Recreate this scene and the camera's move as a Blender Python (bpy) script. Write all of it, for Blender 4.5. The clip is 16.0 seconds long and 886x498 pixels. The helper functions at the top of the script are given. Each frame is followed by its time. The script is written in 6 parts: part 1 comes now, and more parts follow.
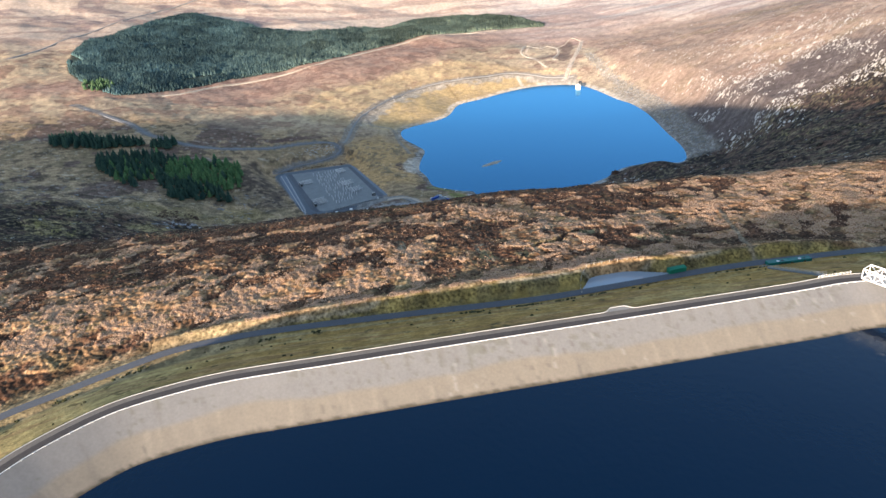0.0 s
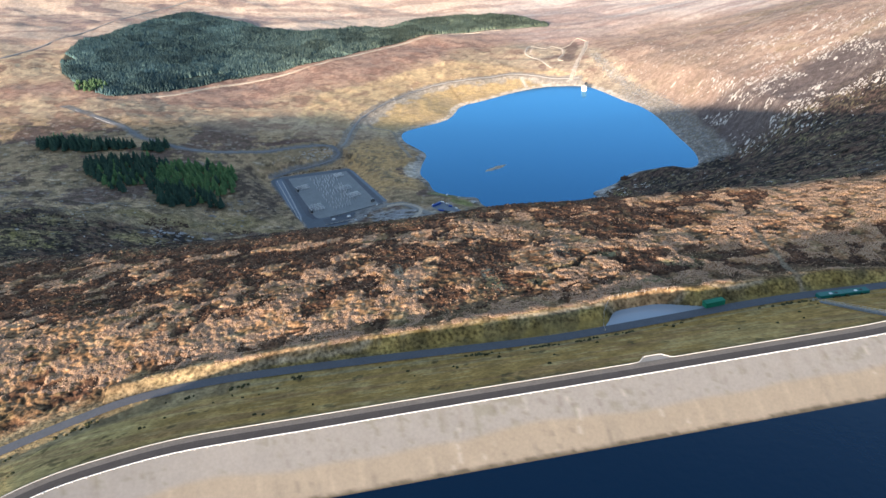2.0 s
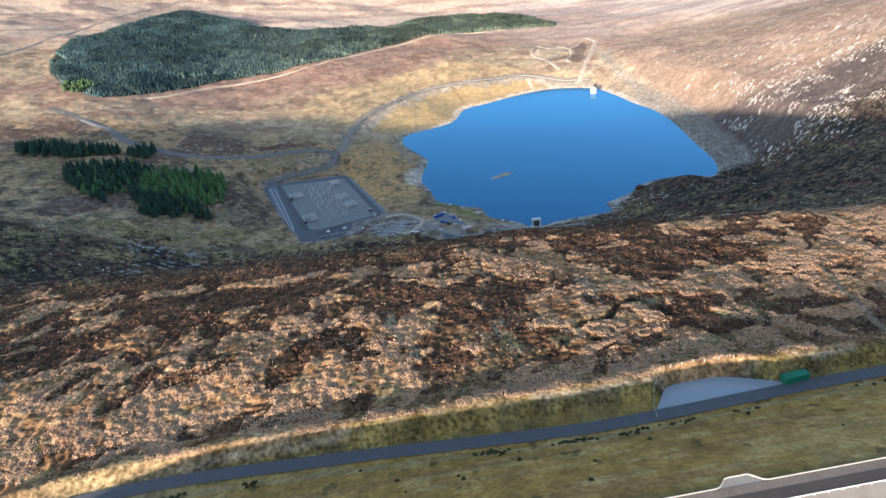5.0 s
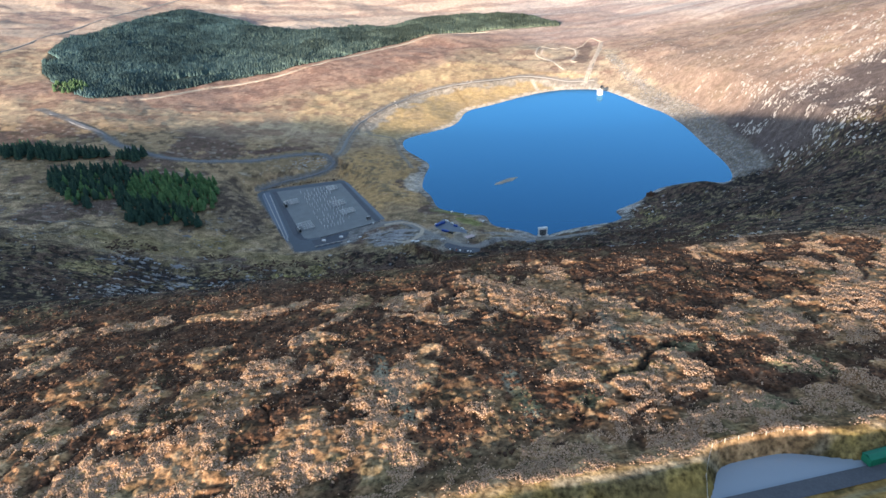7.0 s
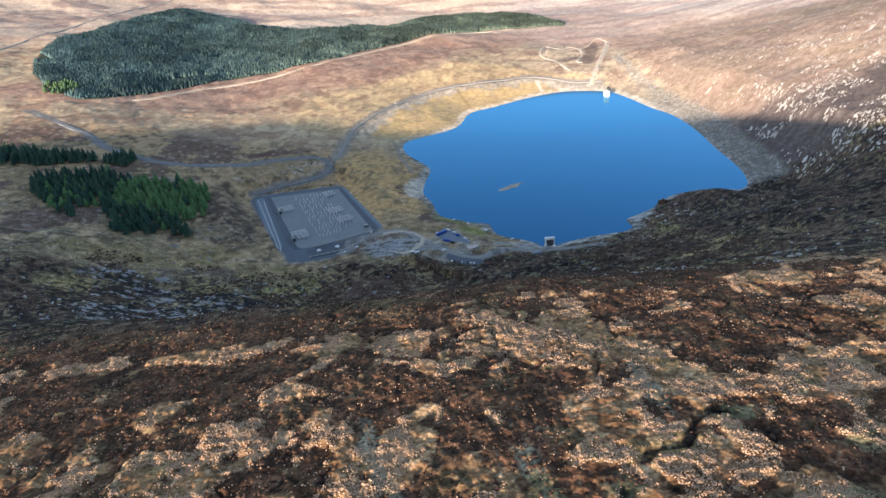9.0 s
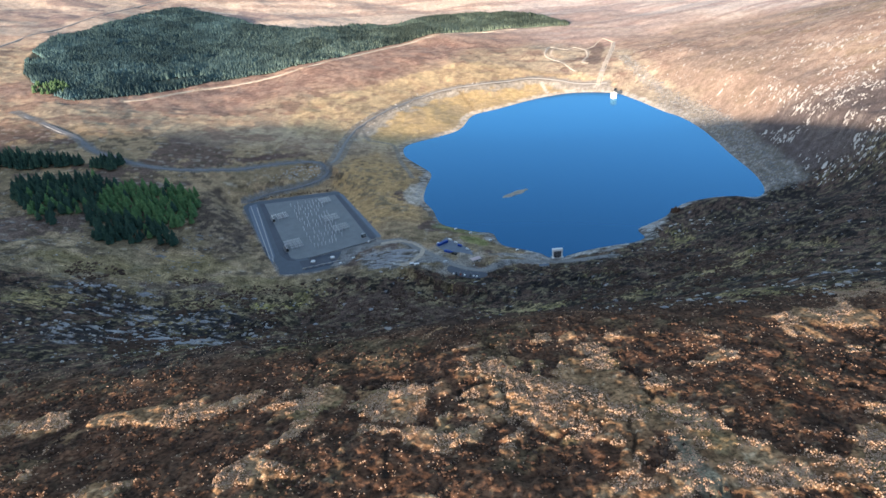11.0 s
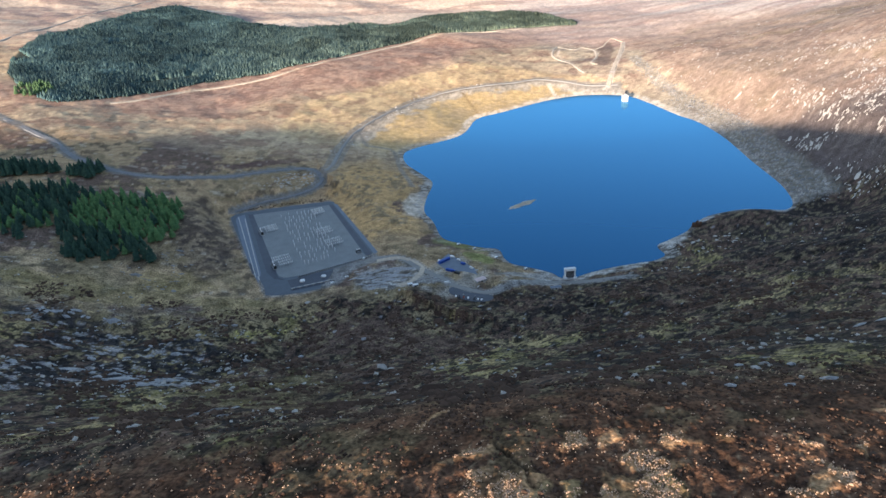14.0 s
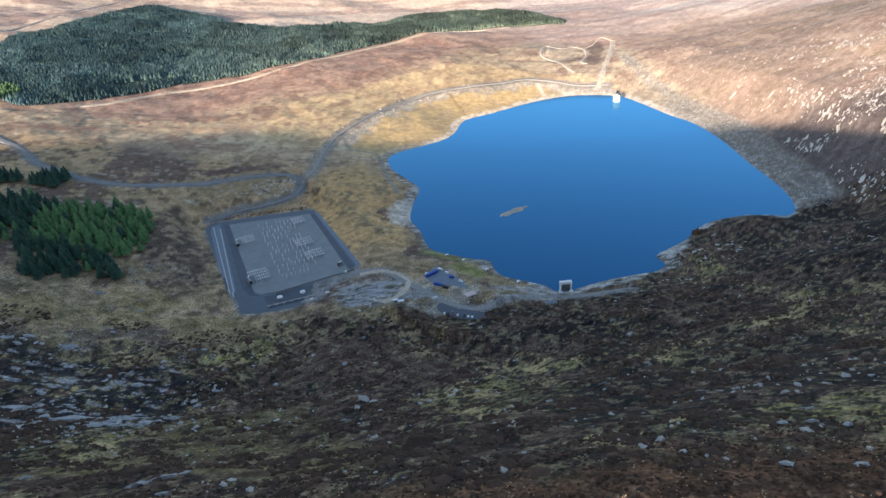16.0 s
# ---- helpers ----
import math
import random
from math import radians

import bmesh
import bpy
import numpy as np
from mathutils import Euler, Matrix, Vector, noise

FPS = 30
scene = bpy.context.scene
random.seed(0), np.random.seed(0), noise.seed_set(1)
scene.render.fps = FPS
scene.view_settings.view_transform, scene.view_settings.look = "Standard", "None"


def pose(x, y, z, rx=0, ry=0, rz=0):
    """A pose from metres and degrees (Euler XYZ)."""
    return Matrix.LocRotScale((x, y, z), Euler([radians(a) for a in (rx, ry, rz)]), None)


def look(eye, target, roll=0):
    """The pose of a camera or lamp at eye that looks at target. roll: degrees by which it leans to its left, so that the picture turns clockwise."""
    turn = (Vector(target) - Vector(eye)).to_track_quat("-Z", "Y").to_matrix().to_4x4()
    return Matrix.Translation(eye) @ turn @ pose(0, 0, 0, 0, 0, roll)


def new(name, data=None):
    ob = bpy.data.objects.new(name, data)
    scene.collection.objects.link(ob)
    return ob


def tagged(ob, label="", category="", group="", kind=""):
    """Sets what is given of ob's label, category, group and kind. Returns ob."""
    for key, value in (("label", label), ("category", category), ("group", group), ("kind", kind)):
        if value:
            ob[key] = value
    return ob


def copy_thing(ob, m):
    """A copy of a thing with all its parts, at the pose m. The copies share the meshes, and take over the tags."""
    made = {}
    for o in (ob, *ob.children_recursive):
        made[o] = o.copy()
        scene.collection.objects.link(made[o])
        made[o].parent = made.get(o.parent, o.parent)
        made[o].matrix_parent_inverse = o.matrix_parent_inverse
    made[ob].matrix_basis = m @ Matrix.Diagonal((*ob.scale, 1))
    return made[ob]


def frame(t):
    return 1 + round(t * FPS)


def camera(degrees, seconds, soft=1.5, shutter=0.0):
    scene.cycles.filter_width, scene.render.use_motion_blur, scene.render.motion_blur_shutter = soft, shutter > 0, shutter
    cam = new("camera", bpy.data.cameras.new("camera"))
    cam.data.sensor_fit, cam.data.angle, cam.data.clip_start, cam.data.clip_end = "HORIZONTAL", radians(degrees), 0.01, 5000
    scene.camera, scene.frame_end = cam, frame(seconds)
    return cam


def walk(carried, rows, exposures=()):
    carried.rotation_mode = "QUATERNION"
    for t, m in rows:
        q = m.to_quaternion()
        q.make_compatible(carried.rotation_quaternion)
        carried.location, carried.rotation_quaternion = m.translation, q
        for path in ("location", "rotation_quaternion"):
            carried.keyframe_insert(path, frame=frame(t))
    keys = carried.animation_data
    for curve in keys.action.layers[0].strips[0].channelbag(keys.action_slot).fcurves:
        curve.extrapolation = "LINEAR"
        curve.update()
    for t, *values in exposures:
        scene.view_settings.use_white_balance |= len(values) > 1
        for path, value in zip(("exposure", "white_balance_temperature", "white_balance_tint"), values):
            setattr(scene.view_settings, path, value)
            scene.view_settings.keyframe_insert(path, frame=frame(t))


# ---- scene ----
cam = camera(69.1, 16.0)
PATH = [
    (0, 0.00, 0.00, 449.56, 63.431, 3.736, -1.866),
    (0.5, 0.26, 12.88, 447.37, 63.438, 3.721, -1.815),
    (1, 0.52, 25.75, 445.18, 63.445, 3.706, -1.764),
    (1.5, 0.78, 38.63, 442.99, 63.452, 3.692, -1.713),
    (2, 1.04, 51.50, 440.79, 63.459, 3.677, -1.661),
    (2.5, 1.30, 64.38, 438.60, 63.466, 3.663, -1.610),
    (3, 1.56, 77.25, 436.41, 63.473, 3.648, -1.559),
    (3.5, 1.82, 90.13, 434.22, 63.479, 3.633, -1.508),
    (4, 2.08, 103.01, 432.03, 63.486, 3.619, -1.457),
    (4.5, 2.34, 115.88, 429.84, 63.493, 3.604, -1.406),
    (5, 2.60, 128.76, 427.65, 63.500, 3.590, -1.354),
    (5.5, 2.86, 141.63, 425.46, 63.507, 3.575, -1.303),
    (6, 3.12, 154.51, 423.27, 63.514, 3.560, -1.252),
    (6.5, 3.38, 167.38, 421.08, 63.520, 3.546, -1.201),
    (7, 3.64, 180.26, 418.89, 63.527, 3.531, -1.150),
    (7.5, 3.90, 193.14, 416.69, 63.534, 3.516, -1.099),
    (8, 4.16, 206.01, 414.50, 63.541, 3.502, -1.047),
    (8.5, 4.42, 218.89, 412.31, 63.548, 3.487, -0.996),
    (9, 4.68, 231.76, 410.12, 63.554, 3.472, -0.945),
    (9.5, 4.94, 244.64, 407.93, 63.561, 3.458, -0.894),
    (10, 5.20, 257.52, 405.74, 63.568, 3.443, -0.843),
    (10.5, 5.46, 270.39, 403.55, 63.574, 3.428, -0.792),
    (11, 5.72, 283.27, 401.36, 63.581, 3.413, -0.741),
    (11.5, 5.98, 296.14, 399.17, 63.588, 3.399, -0.689),
    (12, 6.24, 309.02, 396.98, 63.594, 3.384, -0.638),
    (12.5, 6.50, 321.89, 394.79, 63.601, 3.369, -0.587),
    (13, 6.76, 334.77, 392.59, 63.608, 3.355, -0.536),
    (13.5, 7.02, 347.65, 390.40, 63.614, 3.340, -0.485),
    (14, 7.28, 360.52, 388.21, 63.621, 3.325, -0.434),
    (14.5, 7.54, 373.40, 386.02, 63.628, 3.310, -0.383),
    (15, 7.80, 386.27, 383.83, 63.634, 3.296, -0.332),
    (15.25, 7.93, 392.71, 382.74, 63.613, 3.267, -0.348),
    (15.5, 8.06, 399.15, 381.64, 63.588, 3.264, -0.567),
    (15.75, 8.19, 405.59, 380.54, 63.560, 3.285, -0.990),
    (16, 8.32, 412.02, 379.45, 63.527, 3.330, -1.617),
]
walk(cam, [(t, pose(x, y, z, rx, ry, rz)) for t, x, y, z, rx, ry, rz in PATH], [(0, 1.60, 6290, 14), (16, 1.60, 6290, 14)])

# ---- light: low winter sun behind the camera, clear sky ----
SUN_ELEVATION, SUN_TURN = 10.3, 29.0      # degrees; the turn is from straight behind towards the west
world = bpy.data.worlds.new("sky")
scene.world = world
world.use_nodes = True
wn = world.node_tree.nodes
sky = wn.new("ShaderNodeTexSky")
sky.sky_type, sky.sun_disc = "NISHITA", False
sky.sun_elevation = radians(SUN_ELEVATION)
sky.sun_rotation = radians(180 + SUN_TURN)
sky.altitude, sky.dust_density, sky.air_density, sky.ozone_density = 400, 0.7, 1.0, 1.0
wn["Background"].inputs["Strength"].default_value = 0.14
world.node_tree.links.new(sky.outputs[0], wn["Background"].inputs["Color"])
sun = new("sun", bpy.data.lights.new("sun", "SUN"))
sun.data.energy, sun.data.angle, sun.data.color = 5.0, radians(1.0), (1.0, 0.84, 0.67)
to_sun = Vector((-math.sin(radians(SUN_TURN)) * math.cos(radians(SUN_ELEVATION)), -math.cos(radians(SUN_TURN)) * math.cos(radians(SUN_ELEVATION)), math.sin(radians(SUN_ELEVATION))))
sun.matrix_world = look((0, 0, 900), Vector((0, 0, 900)) - to_sun)

# ---- plan of the land ----
def lattice(ix, iy, seed):
    h = (ix * 374761393 + iy * 668265263 + seed * 974634721) & 0xFFFFFFFF
    h = ((h ^ (h >> 13)) * 1274126177) & 0xFFFFFFFF
    return ((h ^ (h >> 16)) & 0xFFFF) / 32767.5 - 1.0


def value_noise(x, y, size, seed):
    """Smooth noise from -1 to 1 with features of that size in metres."""
    x, y = x / size, y / size
    ix, iy = np.floor(x), np.floor(y)
    fx, fy = x - ix, y - iy
    ix, iy = ix.astype(np.int64), iy.astype(np.int64)
    fx, fy = fx * fx * fx * (fx * (fx * 6 - 15) + 10), fy * fy * fy * (fy * (fy * 6 - 15) + 10)
    a, b = lattice(ix, iy, seed), lattice(ix + 1, iy, seed)
    c, d = lattice(ix, iy + 1, seed), lattice(ix + 1, iy + 1, seed)
    return (a + (b - a) * fx) * (1 - fy) + (c + (d - c) * fx) * fy


def fbm(x, y, size, seed, octaves=4, gain=0.5):
    total, weight, scale = 0.0, 1.0, 0.0
    for k in range(octaves):
        turn = 0.6 * k
        u, v = x * math.cos(turn) - y * math.sin(turn), x * math.sin(turn) + y * math.cos(turn)
        total = total + weight * value_noise(u, v, size / 2 ** k, seed + 17 * k)
        scale += weight
        weight *= gain
    return total / scale


def smooth(a, b, v):
    s = np.clip((v - a) / (b - a), 0, 1)
    return s * s * (3 - 2 * s)


def hermite(knots, values, q):
    """Smooth curve without overshoot through values (one row a knot) at q."""
    knots = np.asarray(knots, float)
    q = np.clip(q, knots[0], knots[-1])
    h = np.diff(knots)
    d = [(values[k + 1] - values[k]) / h[k] for k in range(len(h))]
    slopes = [d[0]]
    for k in range(1, len(h)):
        same = d[k - 1] * d[k] > 0
        w1, w2 = 2 * h[k] + h[k - 1], h[k] + 2 * h[k - 1]
        with np.errstate(divide="ignore", invalid="ignore"):
            m = (w1 + w2) / (w1 / d[k - 1] + w2 / d[k])
        slopes.append(np.where(same, m, 0.0))
    slopes.append(d[-1])
    k = np.clip(np.searchsorted(knots, q, "right") - 1, 0, len(h) - 1)
    s = (q - knots[k]) / h[k]
    if np.ndim(values[0]) == 0:
        v, m = np.array(values, float), np.array(slopes, float)
        a, b, ma, mb = v[k], v[k + 1], m[k] * h[k], m[k + 1] * h[k]
    else:
        v, m, i = np.stack(values), np.stack([np.broadcast_to(x, values[0].shape) for x in slopes]), np.arange(len(q))
        a, b, ma, mb = v[k, i], v[k + 1, i], m[k, i] * h[k], m[k + 1, i] * h[k]
    return a * (1 + 2 * s) * (1 - s) ** 2 + b * s * s * (3 - 2 * s) + ma * s * (1 - s) ** 2 - mb * s * s * (1 - s)


def curve_through(points, steps=4, closed=False):
    """Points along a smooth line through the given ones."""
    p = [Vector(q) for q in points]
    out, n = [], len(p)
    for i in range(n if closed else n - 1):
        if closed:
            a, b, c, d = p[i - 1], p[i], p[(i + 1) % n], p[(i + 2) % n]
        else:
            a, b, c, d = p[max(i - 1, 0)], p[i], p[i + 1], p[min(i + 2, n - 1)]
        for k in range(steps):
            s = k / steps
            out.append(0.5 * ((2 * b) + (c - a) * s + (2 * a - 5 * b + 4 * c - d) * s * s + (3 * b - a - 3 * c + d) * s ** 3))
    if not closed:
        out.append(p[-1])
    return out


def distance_to(line, x, y, reach, closed=False):
    """Distance from each place to a line, at most reach; with closed, less than nothing inside."""
    xs, ys = np.array([q[0] for q in line]), np.array([q[1] for q in line])
    best = np.full(x.shape, float(reach))
    near = (x > xs.min() - reach) & (x < xs.max() + reach) & (y > ys.min() - reach) & (y < ys.max() + reach)
    px, py = x[near], y[near]
    dist, inside = np.full(px.shape, float(reach) ** 2), np.zeros(px.shape, bool)
    for k in range(len(line) if closed else len(line) - 1):
        ax, ay = xs[k], ys[k]
        bx, by = xs[(k + 1) % len(line)], ys[(k + 1) % len(line)]
        dx, dy = bx - ax, by - ay
        s = np.clip(((px - ax) * dx + (py - ay) * dy) / (dx * dx + dy * dy + 1e-9), 0, 1)
        dist = np.minimum(dist, (px - ax - s * dx) ** 2 + (py - ay - s * dy) ** 2)
        if closed:
            cross = (ay > py) != (by > py)
            inside ^= cross & (px < (bx - ax) * (py - ay) / (by - ay + 1e-12) + ax)
    dist = np.sqrt(dist)
    best[near] = np.where(inside, -dist, dist) if closed else dist
    return best


# heights along lines across the view, from west to east
WEST_EAST = [-3200, -1500, -900, -550, -300, -120, 60, 250, 450, 700, 1100, 1800, 3600]
LINES = {}
LINES[-1600] = [100, 150, 200, 220, 230, 230, 230, 230, 230, 240, 240, 200, 120]
LINES[-300] = [110, 190, 235, 245, 250, 250, 250, 252, 255, 265, 270, 230, 150]
LINES[200] = [110, 190, 240, 252, 254, 255, 255, 254, 256, 270, 285, 250, 160]
# outer hills here are unseen, raised to cast the valley's shadow
LINES[330] = [110, 250, 258, 250, 253, 257, 260, 259, 259, 310, 320, 270, 180]
LINES[400] = [110, 250, 258, 243, 244, 249, 254.5, 249, 252, 318, 330, 280, 180]
LINES[480] = [110, 250, 258, 236, 230, 236, 243, 242, 246, 320, 335, 290, 190]
LINES[540] = [110, 250, 258, 226, 217, 224, 232.5, 233.5, 238, 315, 333, 297, 196]
LINES[565] = [110, 250, 258, 218, 205, 212, 220.5, 221, 226, 310, 331, 299, 198]
LINES[615] = [110, 250, 258, 203, 173, 176, 187, 199, 212, 292, 322, 300, 203]
LINES[720] = [110, 235, 245, 170, 112, 92, 112, 140, 168, 232, 290, 300, 210]
LINES[900] = [110, 140, 145, 112, 46, 24, 27, 62, 108, 178, 270, 310, 220]
LINES[1080] = [110, 130, 115, 72, 20, 9, 8, 10, 38, 124, 255, 300, 230]
LINES[1400] = [120, 130, 110, 65, 24, 8, 6, 4, 10, 92, 250, 310, 240]
LINES[1800] = [170, 150, 115, 62, 45, 28, 14, 8, 6, 80, 205, 290, 260]
LINES[2300] = [240, 180, 130, 95, 85, 75, 65, 55, 50, 75, 140, 240, 300]
LINES[3000] = [360, 230, 160, 125, 105, 95, 85, 80, 80, 90, 130, 220, 320]
LINES[4700] = [640, 560, 500, 450, 420, 400, 390, 380, 370, 370, 390, 450, 520]

LAKE = [(-79, 1514), (-85, 1577), (-60, 1612), (30, 1680), (70, 1800), (136, 1850), (246, 1930), (342, 1965), (440, 1938), (475, 1866), (506, 1740), (530, 1670),
        (538, 1560), (530, 1420), (526, 1308), (510, 1236), (486, 1208), (456, 1214), (424, 1217), (374, 1202), (343, 1176), (326, 1155), (296, 1133), (275, 1117), (278, 1092), (260, 1077), (236, 1072),
        (202, 1064), (168, 1052), (153, 1043), (140, 1043), (130, 1048), (123, 1059), (100, 1075), (77, 1089), (68, 1107), (63, 1132), (44, 1139), (21, 1152), (-12, 1178), (-25, 1234), (-40, 1279), (-37, 1337), (-28, 1401), (-46, 1446)]
lake_line = curve_through(LAKE, 4, True)

# the reservoir: crest of its dam as a closed line, seen part first
RIM_Z, RESERVOIR_Z = 278.0, 264.4
RIM = [(-206, 90), (-190, 150), (-172, 185), (-161, 200), (-143, 216), (-122, 225.5), (-100, 232), (-75, 236), (-50, 239.5), (1, 247), (55, 254.6), (111, 262.6), (171, 271.3), (206, 276.4),
       (235, 270), (262, 230), (270, 120), (262, -60), (200, -190), (60, -240), (-90, -220), (-190, -120), (-215, 0)]
RIM = [(x + (0.5 if y > 150 else 0), y - (2.6 if y > 150 else 0)) for x, y in RIM]
rim_line = curve_through(RIM, 4, True)
ROAD = [(-296.7, 148.8), (-259.1, 203.2), (-215.6, 241.8), (-193.8, 257.6), (-173.1, 272.5), (-149.3, 287.3), (-120.6, 296.2), (-90.98, 301.2), (-29.66, 307.1), (34.63, 312), (67.26, 316), (136.5, 328.8), (172.1, 334.8), (207.7, 338.7), (267, 342.7), (356.1, 341.7), (474.7, 317)]
road_line = curve_through(ROAD, 4)
ROAD_Z = 257.0
POND = [(79.13, 318), (82.1, 326.9), (87.04, 335.3), (99.9, 338.7), (112.8, 339.7), (128.6, 335.3), (134.5, 332.3), (122.6, 328.3), (101.9, 323.9), (91, 320.4)]
pond_line = curve_through(POND, 3, True)
PAD_Z = 8.0
PAD = [(-333, 1262), (-338, 1282), (-318, 1299), (-192, 1324), (-175, 1300), (-116, 1171), (-95, 1112), (-97, 1101), (-126, 1078), (-136, 1048), (-182, 1030), (-222, 1028), (-232, 1050), (-277, 1139)]


YARD = [(-18, 1088), (-2, 1112), (30, 1068), (33, 1048), (25, 1042), (15, 1026), (10, 1034), (3, 1052)]
CAR_PARK = [(-3, 1013), (2, 1020), (22, 1005), (45, 997), (46, 987), (32, 983), (13, 991), (0, 1004)]
OUTCROP = [(-118, 1044), (-112, 1072), (-88, 1090), (-50, 1092), (-34, 1066), (-58, 1036), (-90, 1030)]


def ground_z(x, y, fine=True):
    """Height of the ground at places given as arrays."""
    x, y = np.atleast_1d(np.asarray(x, float)), np.atleast_1d(np.asarray(y, float))
    z = hermite(list(LINES), [hermite(WEST_EAST, row, x) for row in LINES.values()], y)
    far = smooth(1000, 3000, y)
    z = z + fbm(x, y, 260, 5, 4) * (7 + 10 * far) * smooth(420, 900, y)
    moor = smooth(300, 360, y) * (1 - smooth(1000, 1150, y))
    z = z + moor * fbm(x, y, 55, 9, 3) * (2.2 + 4.5 * smooth(540, 640, y))
    z = z + smooth(1080, 1250, y) * (1 - smooth(2200, 2600, y)) * 2.6 * (0.3 - np.abs(fbm(x, y, 42, 12, 4)))
    # lake bowl and shore
    d = distance_to(lake_line, x, y, 160, True)
    shore = np.where(d > 0, 0.6 + 0.16 * d, 0.6 + np.maximum(0.22 * d, -25))
    near = smooth(8 + 42 * smooth(430, 540, x), 110 + 60 * smooth(430, 540, x), d)
    z = np.where(d < 160, shore + (np.maximum(z, shore) - shore) * near, np.maximum(z, 2))
    # knoll on the promontory
    z = z + 9 * np.exp(-((x - 415) / 42.0) ** 2 - ((y - 1168) / 30.0) ** 2) * smooth(-2, 14, d)
    # compound platform
    d = distance_to(PAD, x, y, 60, True)
    z = PAD_Z + (z - PAD_Z) * smooth(2, 55, d)
    # works yard and car park by the lake
    for line, level in ((OUTCROP, 9.5), (YARD, 9.0), (CAR_PARK, 11.0)):
        d = distance_to(line, x, y, 60, True)
        z = level + (z - level) * smooth(2, 50, d)
    # dam: outer bank, crest and bowl
    d = distance_to(rim_line, x, y, 160, True)
    outer = RIM_Z - 0.3 - np.maximum(d - 8.6, 0) * 0.42
    inner = RIM_Z - 2.5 + np.maximum(d * 0.62, -32)
    dam = np.where(d < 0, inner, outer)
    inside_far = (d >= 160) & (np.abs(x - 20) < 260) & (np.abs(y - 20) < 250)
    z = np.where(d < 160, np.where(d < 20, dam, np.maximum(z, dam)), z)
    # low berm beyond the road, added so its crest catches the sun
    z = np.where((d < 160) & (y < 420) & (x > -160), z + (3.9 + 0.9 * fbm(x, y, 16, 149, 3)) * np.exp(-((d - 79) / 8.0) ** 2), z)
    # road bench and pond
    d = distance_to(road_line, x, y, 60)
    z = np.where(y < 420, ROAD_Z - 0.25 + (z - ROAD_Z + 0.25) * smooth(4, 11, d), z)
    d = distance_to(pond_line, x, y, 40, True)
    z = np.where(d < 20, ROAD_Z - 0.8 + (z - ROAD_Z + 0.8) * smooth(-2.5, 5, d) - 1.0 * (d < 0), z)
    return z


# tracks and edges in plan
FOREST_TRACK = [(-735, 1778), (-681, 1832), (-602, 1948), (-355, 2144), (-132, 2410), (65, 2600), (280, 2690), (485, 2670), (570, 2587), (640, 2500)]
TOP_ROAD = [(-1342, 2150), (-1335, 2300), (-1320, 2487), (-1270, 2713), (-1204, 3029), (-1097, 3250), (-900, 3500)]
VALLEY_ROAD = [(-900, 1640), (-754, 1527), (-707, 1493), (-646, 1430), (-603, 1396), (-536, 1362), (-476, 1357), (-393, 1384), (-339, 1413), (-290, 1437), (-245, 1448), (-217, 1415), (-222, 1368), (-261, 1340), (-302, 1325), (-338, 1300)]
LAKE_TRACK = [(-217, 1415), (-206, 1450), (-203, 1546), (-190, 1640), (-160, 1720), (-112, 1815), (-42, 1920), (40, 1972), (137, 2004), (240, 2042), (320, 2028), (368, 2012), (440, 1998)]
GOLD_TOP = [(-330, 1800), (-264, 1880), (-181, 1950), (-70, 2070), (90, 2180), (201, 2140), (315, 2080), (400, 2049)]
GULLY = [(46, 1952), (60, 1896), (78, 1828)]
SHORE_PATH = [(-171, 1642), (-155, 1592), (-111, 1588), (-98, 1561), (-83, 1471), (-59, 1378)]
CHANNEL = [(416, 1995), (456, 2103), (492, 2200), (526, 2298), (545, 2365)]
ZIGZAG = [(372, 2080), (346, 2165), (337, 2200), (317, 2245), (322, 2290), (350, 2385), (368, 2350), (390, 2322), (420, 2352), (446, 2318), (440, 2245), (408, 2160), (420, 2140)]
RAVINE_PATH = [(446, 2318), (482, 2358), (505, 2400), (527, 2420), (548, 2371)]
YARD_ROAD = [(-110, 1104), (-71, 1110), (-36, 1072), (-12, 1046), (4, 1024), (27, 1008), (45, 1003), (68, 1015), (102, 1028), (138, 1030), (172, 1028), (216, 1028)]
LOOP_TRACK = [(-95, 1102), (-70, 1107), (-51, 1097), (-38, 1081), (-36, 1066), (-48, 1042), (-64, 1034)]
MOOR_PATH = [(189, 333), (189, 350), (194, 366), (199, 384), (204, 410), (210, 440)]
HAG = [(68, 370), (64, 375), (61, 382), (64, 387), (70, 389), (77, 390), (81, 395), (84, 402), (90, 408), (97, 409), (102, 405), (106, 398), (107, 390)]
CRACKS = [[(-42, 402), (-43, 395), (-41, 384)], [(-21, 452), (-20, 438), (-18, 423)], [(-57, 381), (-53, 388), (-47, 384)], [(44, 360), (50, 364), (52, 372)], [(122, 462), (128, 452), (131, 440)]]
GREY_RIBS = [[(-30, 415), (-26, 396), (-21, 381), (-15, 369)], [(24, 391), (28, 377), (30, 365)], [(75, 443), (77, 424), (78, 407)]]
FOREST = [(-1125, 2077), (-985, 1875), (-837, 1740), (-740, 1822), (-662, 1918), (-564, 2045), (-359, 2180), (-133, 2445), (64, 2610), (282, 2715), (470, 2700), (431, 2830),
          (321, 2990), (84, 3080), (-153, 2840), (-295, 2860), (-450, 2700), (-587, 2720), (-818, 2930), (-1069, 3060), (-1200, 2600), (-1220, 2420)]
